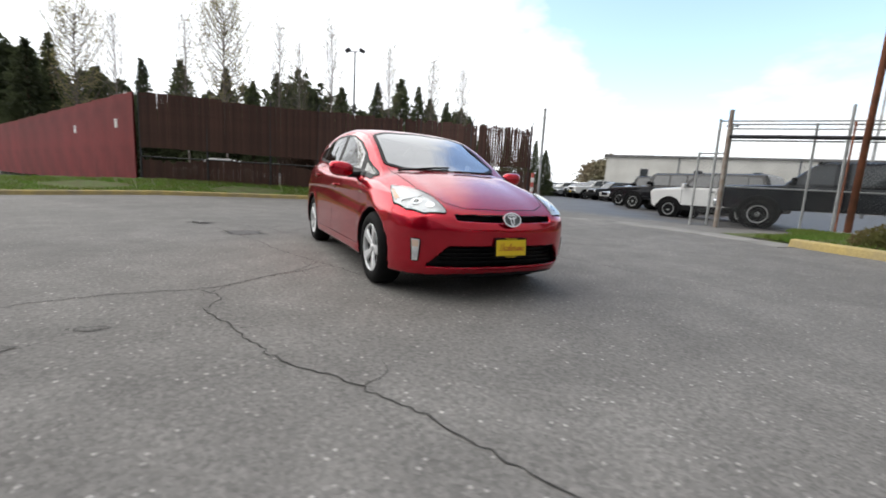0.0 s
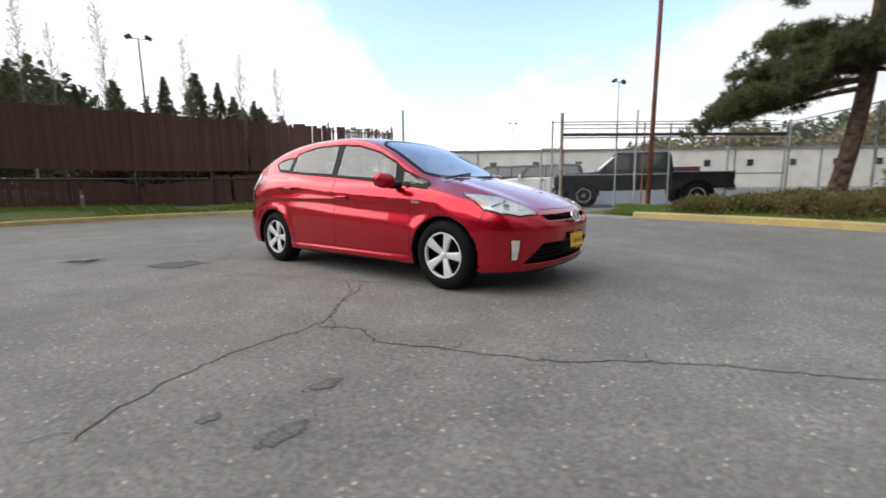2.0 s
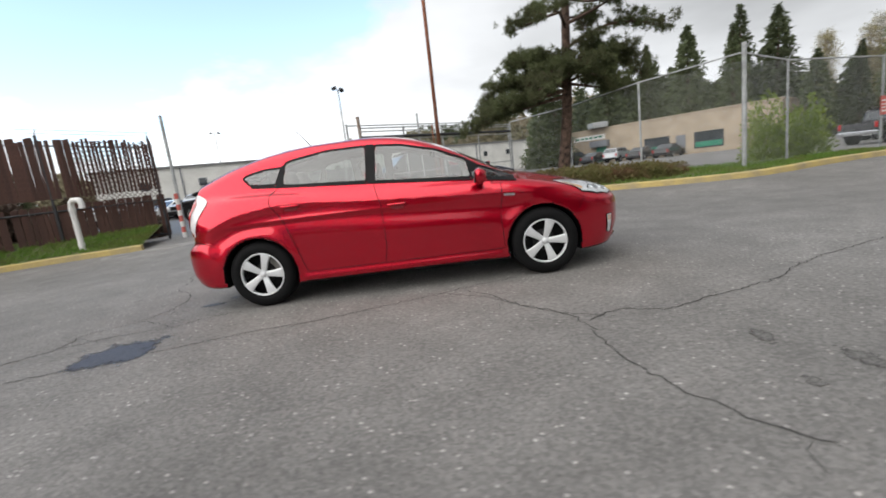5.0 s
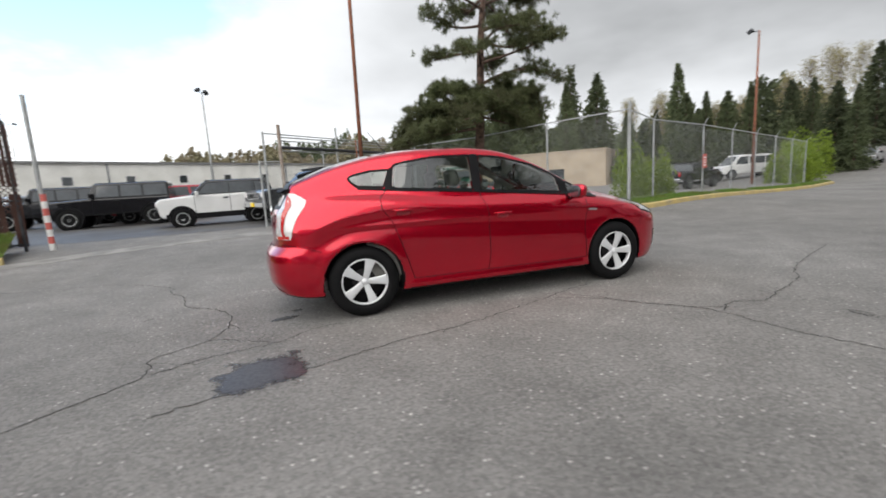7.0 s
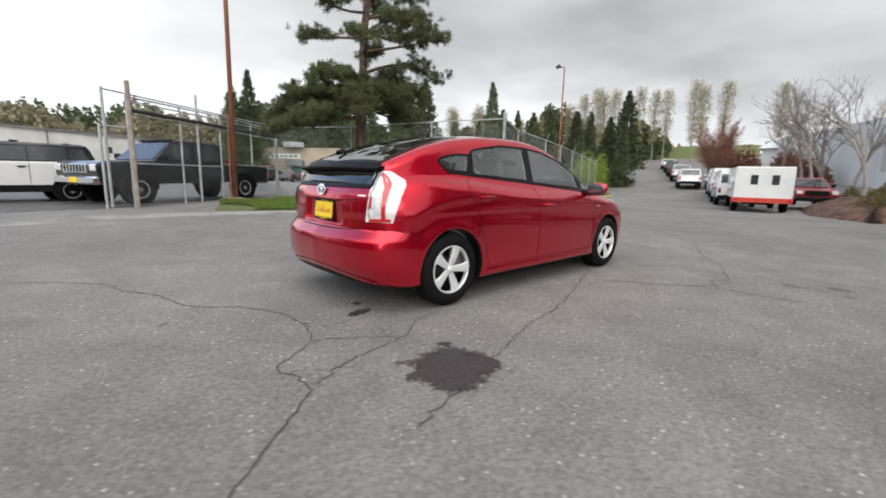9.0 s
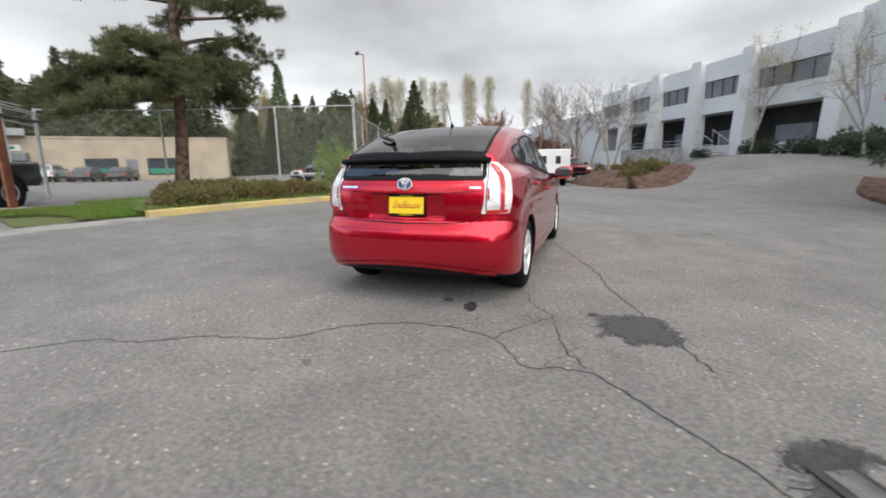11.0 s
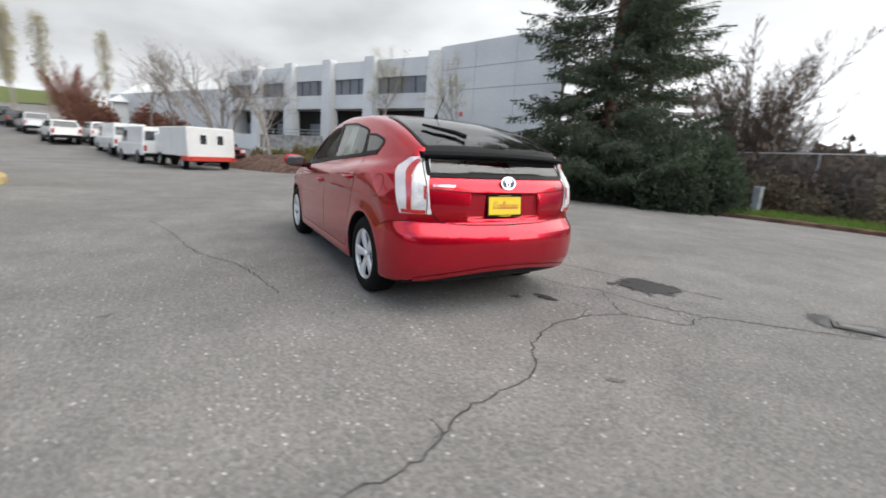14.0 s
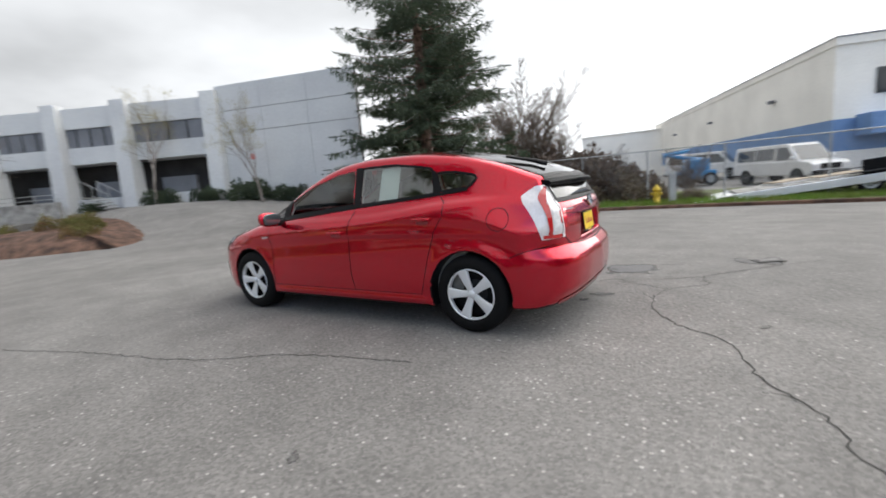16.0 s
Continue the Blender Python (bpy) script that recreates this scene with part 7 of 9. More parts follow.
pole = thing("utility_pole", at_ground(0.42, 10.5), "tall rusty brown steel pole on the grass", "pole")
bm = bmesh.new()
rod(bm, (0, 0, -0.3), (0.12, 0.1, 13.5), 0.070, 0.048, 14)
part("shaft", bm, M["rust"], pole, smooth=True)
part("foot_plate", boxes((-0.22, 0.22, -0.22, 0.22, 0.05, 0.17), bevel=0.02), M["kerb"], pole)
bm = bmesh.new()
rod(bm, (-0.16, -0.16, 0), (-0.15, -0.15, 2.6), 0.022, 0.022, 6)
part("conduit", bm, M["rust"], pole)
CORNER = (8.35, 6.72)
chain_fence("tall_fence", [CORNER, (6.45, 8.45), (5.5, 12.3), (3.7, 15.4)], [3.12, 2.95, 2.95, 2.95], "tall galvanised chain-link fence behind the pine", posts=3.0, gap=0.06, r=0.034)
bm = bmesh.new()
rod(bm, (*CORNER, 0), (*CORNER, 3.35), 0.055, 0.055, 12)
part("corner_post", bm, M["steel"], bpy.data.objects["tall_fence"])
chain_fence("roadside_fence", [CORNER, (9.9, 7.3), (13.8, 8.7), (28.7, 14.1)], [3.1, 2.88, 2.86, 2.45], "long galvanised chain-link fence along the road", posts=3.0, gap=0.05, arms=True, wire=0.0035)
sg = thing("warning_sign", pose(13.75, 8.58, 1.44, 0, 0, 20), "small red and white sign wired to the fence", "sign")
part("board", boxes((-0.19, 0.19, -0.012, 0.0, -0.27, 0.27), bevel=0.004), M["signred"], sg)
for z, h in ((0.14, 0.04), (0.03, 0.03), (-0.06, 0.03), (-0.16, 0.05)):
    part("text_bar", boxes((-0.15, 0.15, -0.016, -0.011, z - h / 2, z + h / 2)), M["signwhite"], sg)

flood_lamp(-29.0, 7.0, 10.3, 2, "dark twin floodlight post above the brown fence", turn=60)
flood_lamp(-7.9, 34.9, 9.3, 2, "grey twin floodlight post in the car yard", "steel", turn=68)
flood_lamp(30.9, 19.0, 10.7, 1, "rusty floodlight post behind the roadside fence", "rust", turn=110)
flood_lamp(-33.0, 62.0, 11.0, 2, "distant floodlight post in the car yard", "steel", turn=40)

# ---- buildings ----
def wall_box(name, a, b, z0, z1, depth, mat, parent, label="", kind=""):
    """An upright slab from a to b (plan), going back to the left of that direction."""
    a, b = Vector(a), Vector(b)
    ln = (b - a).length
    o = part(name, boxes((0, ln, 0, depth, z0, z1)), mat, parent, label)
    o.matrix_local = pose(a.x, a.y, 0, 0, 0, math.degrees(math.atan2((b - a).y, (b - a).x)))
    return o


def on_wall(name, a, b, s0, s1, z0, z1, out, depth, mat, parent, bevel=0.0, label=""):
    """A box on a wall a-b: from s0 to s1 along it, standing out to the right of a-b by out."""
    a, b = Vector(a), Vector(b)
    o = part(name, boxes((s0, s1, -out, depth, z0, z1), bevel=bevel), mat, parent, label)
    o.matrix_local = pose(a.x, a.y, 0, 0, 0, math.degrees(math.atan2((b - a).y, (b - a).x)))
    return o


# low white warehouse beyond the car yard
wh = thing("white_warehouse", Matrix(), "long low white warehouse with small square windows", "building")
WA, WB = (-41.5, 47.5), (20.0, 95.0)
wall_box("wall", WA, WB, 0.0, 6.0, 12, M["white"], wh)
on_wall("roof", WA, WB, -0.3, 78.2, 5.95, 6.25, 0.25, 12.3, M["roof"], wh)
for k in range(11):
    s = 4.5 + 6.6 * k
    w = on_wall("window", WA, WB, s, s + 1.2, 3.3, 4.5, 0.03, 0.0, M["signwhite"], wh)
    on_wall("pane", WA, WB, s + 0.1, s + 1.1, 3.4, 4.4, 0.05, 0.0, M["pane"], wh)
for k in range(5):
    on_wall("downpipe", WA, WB, 9.2 + 13.2 * k, 9.35 + 13.2 * k, 0, 5.95, 0.12, 0.0, M["greydark"], wh)

# tan shop with a sign, awnings and green fronts
tan = thing("tan_building", Matrix(), "low tan stucco building with dark awnings", "building")
TA, TB = (14.5, 61.0), (34.0, 39.0)
wall_box("wall", TA, TB, -0.3, 4.15, 14, M["tan"], tan)
on_wall("parapet", TA, TB, -0.1, 29.5, 4.15, 4.32, 0.08, 14.1, M["tan"], tan)
on_wall("sign_board", TA, TB, 6.5, 11.0, 2.9, 3.5, 0.10, 0.0, M["signwhite"], tan)
for k in range(6):
    on_wall("sign_mark", TA, TB, 6.9 + 0.65 * k, 7.35 + 0.65 * k, 3.08, 3.32, 0.112, 0.0, M["green"], tan)
for s, mt in ((3.0, "void"), (9.2, "void")):
    on_wall("awning", TA, TB, s, s + 2.4, 1.9, 2.7, 0.9, 0.0, M["greydark"], tan, 0.05)
    on_wall("doorway", TA, TB, s + 0.5, s + 1.9, 0.0, 2.1, 0.04, 0.0, M["green"], tan)
for s in (16.0, 21.5):
    on_wall("shop_window", TA, TB, s, s + 2.9, 0.3, 2.1, 0.05, 0.0, M["pane"], tan)
    on_wall("window_banner", TA, TB, s + 0.15, s + 2.75, 0.45, 1.0, 0.07, 0.0, M["green"], tan)
on_wall("door", TA, TB, 19.6, 20.6, 0.0, 2.0, 0.05, 0.0, M["greydark"], tan)
part("roof_unit", boxes((20, 22, 52, 54, 4.3, 5.0), bevel=0.08), M["steel"], tan)

# grey concrete building up the driveway
gb = thing("grey_building", Matrix(), "grey two-storey concrete office building with deep pillars", "building")
GA, GB = (22.4, -12.5), (43.0, -1.0)
ROOFZ = 7.55
turn = math.degrees(math.atan2(11.5, 20.6))


def face(name, s0, s1, z0, z1, out, mat, depth=0.4):
    """A block of the facade; it faces the yard, so it grows to the left of the line."""
    o = part(name, boxes((s0, s1, -depth, out, z0, z1)), mat, gb)
    o.matrix_local = pose(GA[0], GA[1], 0, 0, 0, turn)
    return o


edges = [0.0, 5.55, 9.85, 14.3, 18.6, 23.0]
for k in range(5):
    s0, s1 = edges[k], edges[k + 1]
    bot = 1.2 - 0.05 * k
    w0, w1 = s0 + 0.65, s1 - 0.12
    face("wall", s0, s1, 6.35, ROOFZ, 0.0, M["grey"])
    face("wall", s0, s1, 4.20, 5.22, 0.0, M["grey"])
    face("wall", s0, s1, 0.0, 2.05, 0.0, M["grey"])
    face("window_band", w0, w1, 5.22, 6.35, -0.10, M["greydark"], 0.2)
    for j in range(1, 4):
        x = w0 + (w1 - w0) * j / 4
        face("mullion", x - 0.03, x + 0.03, 5.22, 6.35, -0.06, M["void"], 0.12)
    # back of the recess, its shade put into a near-black colour
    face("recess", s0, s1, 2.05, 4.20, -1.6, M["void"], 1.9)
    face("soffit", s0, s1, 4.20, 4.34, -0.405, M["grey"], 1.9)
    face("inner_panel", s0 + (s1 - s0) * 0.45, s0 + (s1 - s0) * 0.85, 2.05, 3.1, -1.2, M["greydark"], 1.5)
    bm = boxes((s0 - 0.35, s0 + 0.55, -0.3, 0.40, 0.0, ROOFZ + 0.22))
    for v in bm.verts:
        if v.co.z < 1 and v.co.y > 0:
            v.co.y += 0.40
    part("pillar", bm, M["grey"], gb).matrix_local = pose(GA[0], GA[1], 0, 0, 0, turn)
face("end_wall", 23.0, 23.3, 0, ROOFZ, 0.0, M["grey"])
slabo = part("roof", boxes((-0.3, 23.3, -14, -0.02, ROOFZ - 0.25, ROOFZ - 0.05)), M["roof"], gb)
slabo.matrix_local = pose(GA[0], GA[1], 0, 0, 0, turn)
# far lower wing
wing = part("wing", boxes((23.0, 48.0, -9, -0.4, 0, 6.2)), M["grey"], gb)
wing.matrix_local = pose(GA[0], GA[1], 0, 0, 0, turn)
# plain side wall towards the fir, in three lifts with joints
SA, SB = Vector((22.3, -12.6)), Vector((13.7, -15.4))
sturn = math.degrees(math.atan2((SB - SA).y, (SB - SA).x))
for z0, z1 in ((-0.5, 5.25), (5.28, 6.55), (6.58, 8.05)):
    for k in range(3):
        o = part("wall_panel", boxes((k * 3.015 + 0.01, (k + 1) * 3.015 - 0.01, 0.0, 0.4, z0, z1)), M["grey"], gb)
        o.matrix_local = pose(SA.x, SA.y, 0, 0, 0, sturn)
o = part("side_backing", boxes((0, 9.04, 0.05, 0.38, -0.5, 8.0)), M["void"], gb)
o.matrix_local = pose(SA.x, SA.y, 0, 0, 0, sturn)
sgn = part("small_sign", boxes((1.9, 2.2, -0.03, 0.0, 3.6, 3.9), bevel=0.005), M["signred"], gb)
sgn.matrix_local = pose(SA.x, SA.y, 0, 0, 0, sturn)
# outside stair and low terrace wall at the facade
st = thing("outside_stair", pose(GA[0], GA[1], 0, 0, 0, turn), "grey steps with a handrail at the facade", "stair")
for k in range(6):
    part("step", boxes((5.8 + 0.28 * k, 6.1 + 0.28 * k, 0.8, 2.0, 1.25 + 0.17 * k - 0.05, 1.25 + 0.17 * k)), M["kerb"], st)
for y in (0.8, 2.0):
    bm = bmesh.new()
    rod(bm, (5.9, y, 2.2), (7.5, y, 3.1), 0.02, 0.02, 6)
    for k in (0, 3, 5):
        rod(bm, (5.95 + 0.28 * k, y, 1.25 + 0.17 * k), (5.95 + 0.28 * k, y, 2.2 + 0.17 * k), 0.016, 0.016, 6)
    part("handrail", bm, M["steel"], st)
tw = thing("terrace_wall", pose(GA[0], GA[1], 0, 0, 0, turn), "low pale terrace wall with railings", "wall")
part("wall", boxes((9.2, 16.5, 1.5, 1.75, 0.9, 2.0)), M["kerb"], tw)
for z in (2.2, 2.45):
    bm = bmesh.new()
    rod(bm, (9.2, 1.62, z), (16.5, 1.62, z), 0.02, 0.02, 6)
    part("rail", bm, M["steel"], tw)
for k in range(6):
    bm = bmesh.new()
    rod(bm, (9.3 + 1.4 * k, 1.62, 2.0), (9.3 + 1.4 * k, 1.62, 2.45), 0.02, 0.02, 6)
    part("baluster", bm, M["steel"], tw)

# cream and blue warehouse to the south
cb = thing("blue_band_warehouse", Matrix(), "big cream warehouse with a wide blue band", "building")
CA, CB = Vector((-8.8, -27.7)), Vector((3.4, -70.0))


def cbox(name, x0, x1, y0, y1, z0, z1, mat, bevel=0.0):
    o = part(name, boxes((x0, x1, y0, y1, z0, z1), bevel=bevel), mat, cb)
    o.matrix_local = pose(CA.x, CA.y, 0, 0, 0, math.degrees(math.atan2((CB - CA).y, (CB - CA).x)))
    return o


cbox("wall", 0, 44, -24, 0, -0.5, 1.16, M["cream"])
cbox("blue_band", 0, 44, -24, 0.004, 1.16, 2.85, M["blue"])
cbox("upper_wall", 0, 44, -24, 0, 2.85, 6.62, M["cream"])
cbox("parapet", -0.1, 44.1, -24.1, 0.06, 6.62, 7.02, M["cream"])
cbox("roof_edge", -0.14, 44.14, -24.2, 0.10, 7.02, 7.08, M["greydark"])
for s in (6.5, 19.0, 32.0):
    cbox("wall_lamp", s, s + 0.45, 0.0, 0.35, 4.7, 4.9, M["greydark"], 0.04)
cbox("window", -0.05, 0.0, -3.6, -1.8, 4.0, 5.3, M["pane"])
cbox("awning", -1.3, 0.0, -4.6, -1.0, 1.9, 3.0, M["blue"], 0.05)
low = thing("far_shed", Matrix(), "low pale shed beyond the warehouse", "building")
part("shed_wall", boxes((2, 13.2, -80, -66, -0.5, 6.2)), M["cream"], low)
part("shed_roof", boxes((1.8, 13.4, -80.2, -65.8, 6.2, 6.35)), M["cream"], low)

# ---- south side: kerb, grass, fence, hydrant ----
south_line = smooth_path([(13.8, -9.9), (11.4, -8.75), (9.5, -8.45), (7.6, -8.6), (5.4, -9.4), (3.4, -10.6), (1.4, -11.6), (-1.0, -12.0), (-4.5, -11.9), (-9.0, -11.3), (-14.0, -10.4)])
sweep("kerb_3", [tuple(p) for p in reversed(south_line)], [(o, z * 0.75) for o, z in KERB], M["mulch"], label="low dirt-covered kerb at the driveway bed")
tagged(bpy.data.objects["kerb_3"], category="kerb", kind="structure")
cut = next(i for i, p in enumerate(south_line) if p[0] < 3.0)
bed_line = [tuple(p) for p in south_line[cut:]]
verge("verge_3", bed_line, 7.0, M["grass"], "rough grass and dead leaves along the south kerb", 0.10, 0.10)
verge("verge_5", [tuple(p) for p in south_line[:cut + 1]], 6.0, M["mulch"], "brown bark mulch under the big fir", 0.25, 0.10)
chain_fence("south_fence", [(3.6, -14.3), (-3.5, -13.7), (-14.0, -12.6)], [1.75, 1.75, 1.75], "grey chain-link fence with brambles", posts=2.4, gap=0.06)
hy = thing("fire_hydrant", at_ground(-1.52, -12.75, 0.10), "yellow cast-iron fire hydrant in the grass", "hydrant")
lathe("barrel", [(0.0, 0.0), (0.16, 0.0), (0.16, 0.05), (0.105, 0.06), (0.10, 0.46), (0.135, 0.47), (0.135, 0.52), (0.11, 0.56), (0.06, 0.63), (0.025, 0.65), (0.025, 0.70), (0.0, 0.70)], M["hydrant"], hy, 20).rotation_euler = (math.pi / 2, 0, 0)
for ang in (0, 90, 180):
    bm = bmesh.new()
    c, s = math.cos(math.radians(ang)), math.sin(math.radians(ang))
    rod(bm, (c * 0.09, s * 0.09, 0.38), (c * 0.18, s * 0.18, 0.38), 0.05 if ang != 90 else 0.065, 0.05 if ang != 90 else 0.065, 10)
    part("outlet", bm, M["hydrant"], hy)
ub = thing("utility_box", at_ground(2.05, -12.75, 0.10), "pale grey utility cabinet in the grass", "cabinet")
part("cabinet_body", boxes((-0.11, 0.11, -0.10, 0.10, 0, 0.78), bevel=0.02), M["steel"], ub)
part("cabinet_lid", boxes((-0.12, 0.12, -0.11, 0.11, 0.78, 0.82), bevel=0.01), M["steel"], ub)
ub2 = copy_thing(ub, at_ground(-1.98, -13.0, 0.10, 10) @ Matrix.Diagonal((1, 1, 1.3, 1)))
tagged(ub2, "grey utility post beside the hydrant")

# bark bed with low plants between the road and the driveway
MB = [(13.8, -2.6), (17.0, -0.9), (21.5, 0.0), (27.0, 0.6), (30.0, -1.5), (27.0, -4.5), (22.5, -6.2), (18.0, -5.4), (15.0, -4.2)]
V = [(19.8, -2.8, float(height(19.8, -2.8)) + 0.75)]
ring = smooth_path([(*p,) for p in MB] + [MB[0]], 0.6)
for f, dz in ((0.5, 0.62), (0.85, 0.30), (1.0, -0.05)):
    for p in ring:
        q = np.array((19.8, -2.8)) + (np.array(p) - np.array((19.8, -2.8))) * f
        V.append((q[0], q[1], float(height(q[0], q[1])) + dz + 0.04 * math.sin(q[0] * 7 + q[1] * 5)))
n = len(ring)
F = [(0, 1 + i, 1 + (i + 1) % n) for i in range(n)]
for k in range(2):
    F += [(1 + k * n + i, 1 + (k + 1) * n + i, 1 + (k + 1) * n + (i + 1) % n, 1 + k * n + (i + 1) % n) for i in range(n)]
tagged(mk("bark_bed", V, F, M["mulch"], smooth=True), "mounded bark mulch bed beside the driveway", "planting bed", kind="structure")

# ---- parked vehicles ----
vehicle("jeep", at_ground(-9.1, 17.6, 0, 186), "vblack", "off_road_car", "black boxy four-door off-road car")
vehicle("jeep", at_ground(-12.6, 20.6, 0, 190), "vblack", "off_road_car", "black boxy off-road car further back")
vehicle("compact", at_ground(-4.55, 13.7, -0.05, 189) @ Matrix.Diagonal((0.95, 0.95, 0.97, 1)), "vwhite", "compact_suv", "white compact SUV with black lower trim")
vehicle("pickup", at_ground(-0.6, 12.85, 0, 204), "vdark", "pickup_truck", "charcoal pickup truck behind the chain-link fence")
vehicle("suv", at_ground(-9.6, 22.4, 0, 192), "vblue", "suv", "blue SUV in the car yard")
vehicle("suv", at_ground(-8.0, 20.1, 0, 190), "vred", "suv", "dark red SUV in the car yard")
chest = thing("tool_chest", at_ground(-0.6, 12.85, 0, 204) @ pose(-1.75, -0.45, 1.10), "red tool chest in the bed of the pickup truck", "tool box")
part("chest_body", boxes((-0.42, 0.42, -0.28, 0.28, 0.0, 0.20), bevel=0.02), M["vred"], chest)
part("chest_lid", boxes((-0.44, 0.44, -0.30, 0.30, 0.205, 0.27), bevel=0.025), M["vred"], chest)
row = [("suv", "vsilver"), ("sedan", "vwhite"), ("suv", "vdark"), ("pickup", "vwhite"), ("suv", "vblack"), ("sedan", "vsilver"), ("suv", "vwhite"), ("sedan", "vdark"), ("suv", "vsilver")]
for k, (kd, pt) in enumerate(row):
    nm = {"suv": "suv", "sedan": "sedan_car", "pickup": "pickup_truck"}[kd]
    vehicle(kd, at_ground(-17.5 - 2.9 * k, 27.0 + 1.2 * k, 0, 250), pt, nm, f"{ {'vsilver': 'silver', 'vwhite': 'white', 'vdark': 'charcoal', 'vblack': 'black'}[pt] } {nm.replace('_', ' ')} in the far row of the car yard", "far row in the yard")
for x, y, kd, pt in ((-17.2, -1.6, "sedan", "vwhite"), (-16.5, 2.6, "sedan", "vsilver"), (-13.4, 7.9, "suv", "vwhite")):
    vehicle(kd, at_ground(x, y, 0, 75), pt, "sedan_car" if kd == "sedan" else "suv", "pale car parked behind the slatted fence", "cars behind the fence")
# kerbside row: box van and white vans up the road
bx = thing("box_trailer", at_ground(19.9, 1.25, 0.0, 18), "white box van with a red rear bumper band", "van", "kerbside row")
part("box", boxes((0, 4.2, -1.1, 1.1, 0.62, 2.05), bevel=0.05), M["vwhite"], bx)
part("cab", boxes((4.2, 5.6, -1.0, 1.0, 0.55, 1.75), bevel=0.12), M["vwhite"], bx)
part("red_band", boxes((-0.05, 0.9, -1.12, 1.12, 0.44, 0.66), bevel=0.02), M["redband"], bx)
for y in (-0.42, 0.36):
    wn = part("rear_window", boxes((-0.012, 0.02, y - 0.14, y + 0.14, 1.25, 1.68), bevel=0.01), M["pane"], bx)
for s in (-1, 1):
    for x in (1.0, 4.6):
        plain_wheel(bx, x, s * 1.06, 0.36, s)
    part("tail_light", boxes((-0.07, 0.0, s * 0.98 - 0.06, s * 0.98 + 0.06, 0.52, 0.60)), M["redlens"], bx)
part("chassis", boxes((0.2, 5.4, -0.5, 0.5, 0.35, 0.6)), M["black"], bx)
d = np.array((0.945, 0.326))
p0 = np.array((23.6, 2.9))
for k, (kd, pt, nm, lab) in enumerate((("cargo", "vwhite", "cargo_van", "white cargo van at the roadside"), ("cargo", "vwhite", "cargo_van", "white cargo van at the roadside"), ("suv", "vwhite", "suv", "white SUV at the roadside"))):
    q = p0 + d * (4.8 + 6.2 * k)
    vehicle(kd, at_ground(q[0], q[1], 0, 19), pt, nm, lab, "kerbside row")
for x, y, kd, pt, lab in ((39.7, 10.9, "suv", "vwhite", "white SUV"), (46.6, 14.0, "suv", "vsilver", "silver SUV"), (52.4, 16.6, "sedan", "vdark", "charcoal sedan"), (58.3, 19.2, "sedan", "vblack", "black sedan"), (65.0, 22.2, "sedan", "vwhite", "white sedan")):
    vehicle(kd, at_ground(x, y, 0, 22), pt, "suv" if kd == "suv" else "sedan_car", lab + " parked at the kerb up the road", "kerbside row")
vehicle("sedan", at_ground(41.8, 17.8, 0, 199), "vsilver", "sedan_car", "silver car parked across the road", "kerbside row")
hall = thing("grey_hall", at_ground(61.0, 2.0), "pale grey hall with a pitched roof beyond the vans", "building")
part("wall", boxes((0, 10, -8, 8, -1.5, 3.2)), M["grey"], hall)
mk("roof", [(-0.5, -8.4, 3.1), (10.5, -8.4, 3.1), (10.5, 8.4, 3.1), (-0.5, 8.4, 3.1), (5, -8.4, 5.9), (5, 5.6, 5.9)], [(0, 4, 5, 3), (1, 2, 5, 4), (3, 5, 2), (0, 1, 4), (0, 3, 2, 1)], M["grey"], hall)
vehicle("pickup", at_ground(25.5, 19.8, 0, 15), "vblack", "pickup_truck", "black pickup truck behind the roadside fence", "far lot")
for x, y, kd, pt in ((30, 24, "sedan", "vwhite"), (34, 27, "sedan", "vred"), (37, 24, "van", "vwhite")):
    vehicle(kd, at_ground(x, y, 0, 160), pt, {"sedan": "sedan_car", "van": "van"}[kd], "parked vehicle in the far lot", "far lot")
TD = (Vector(TB) - Vector(TA)).normalized()
for k, (kd, pt, lab) in enumerate((("suv", "vdark", "charcoal SUV"), ("sedan", "vblack", "black sedan"), ("suv", "vblack", "black SUV"), ("sedan", "vdark", "charcoal sedan"), ("suv", "vsilver", "silver SUV"), ("sedan", "vdark", "dark sedan"), ("sedan", "vblack", "black sedan"))):
    q = Vector(TA) + TD * (2.5 + 2.9 * k) + Vector((TD.y, -TD.x)) * 2.9
    vehicle(kd, at_ground(q.x, q.y, 0, math.degrees(math.atan2(TD.x, -TD.y))), pt, "suv" if kd == "suv" else "sedan_car", lab + " parked before the tan building", "cars at the tan building")
vehicle("sedan", at_ground(27.5, 0.8, 0.3, 200), "vred", "sedan_car", "dark red car behind the bark bed", "far lot")
vehicle("van", at_ground(-6.5, -24.9, 0.02, 124) @ Matrix.Diagonal((0.93, 0.93, 0.96, 1)), "vwhite", "van", "white passenger van behind the south fence", "south lot")
vehicle("van", at_ground(-3.0, -36.5, 0.1, 165), "vwhite", "van", "white van parked further back", "south lot")
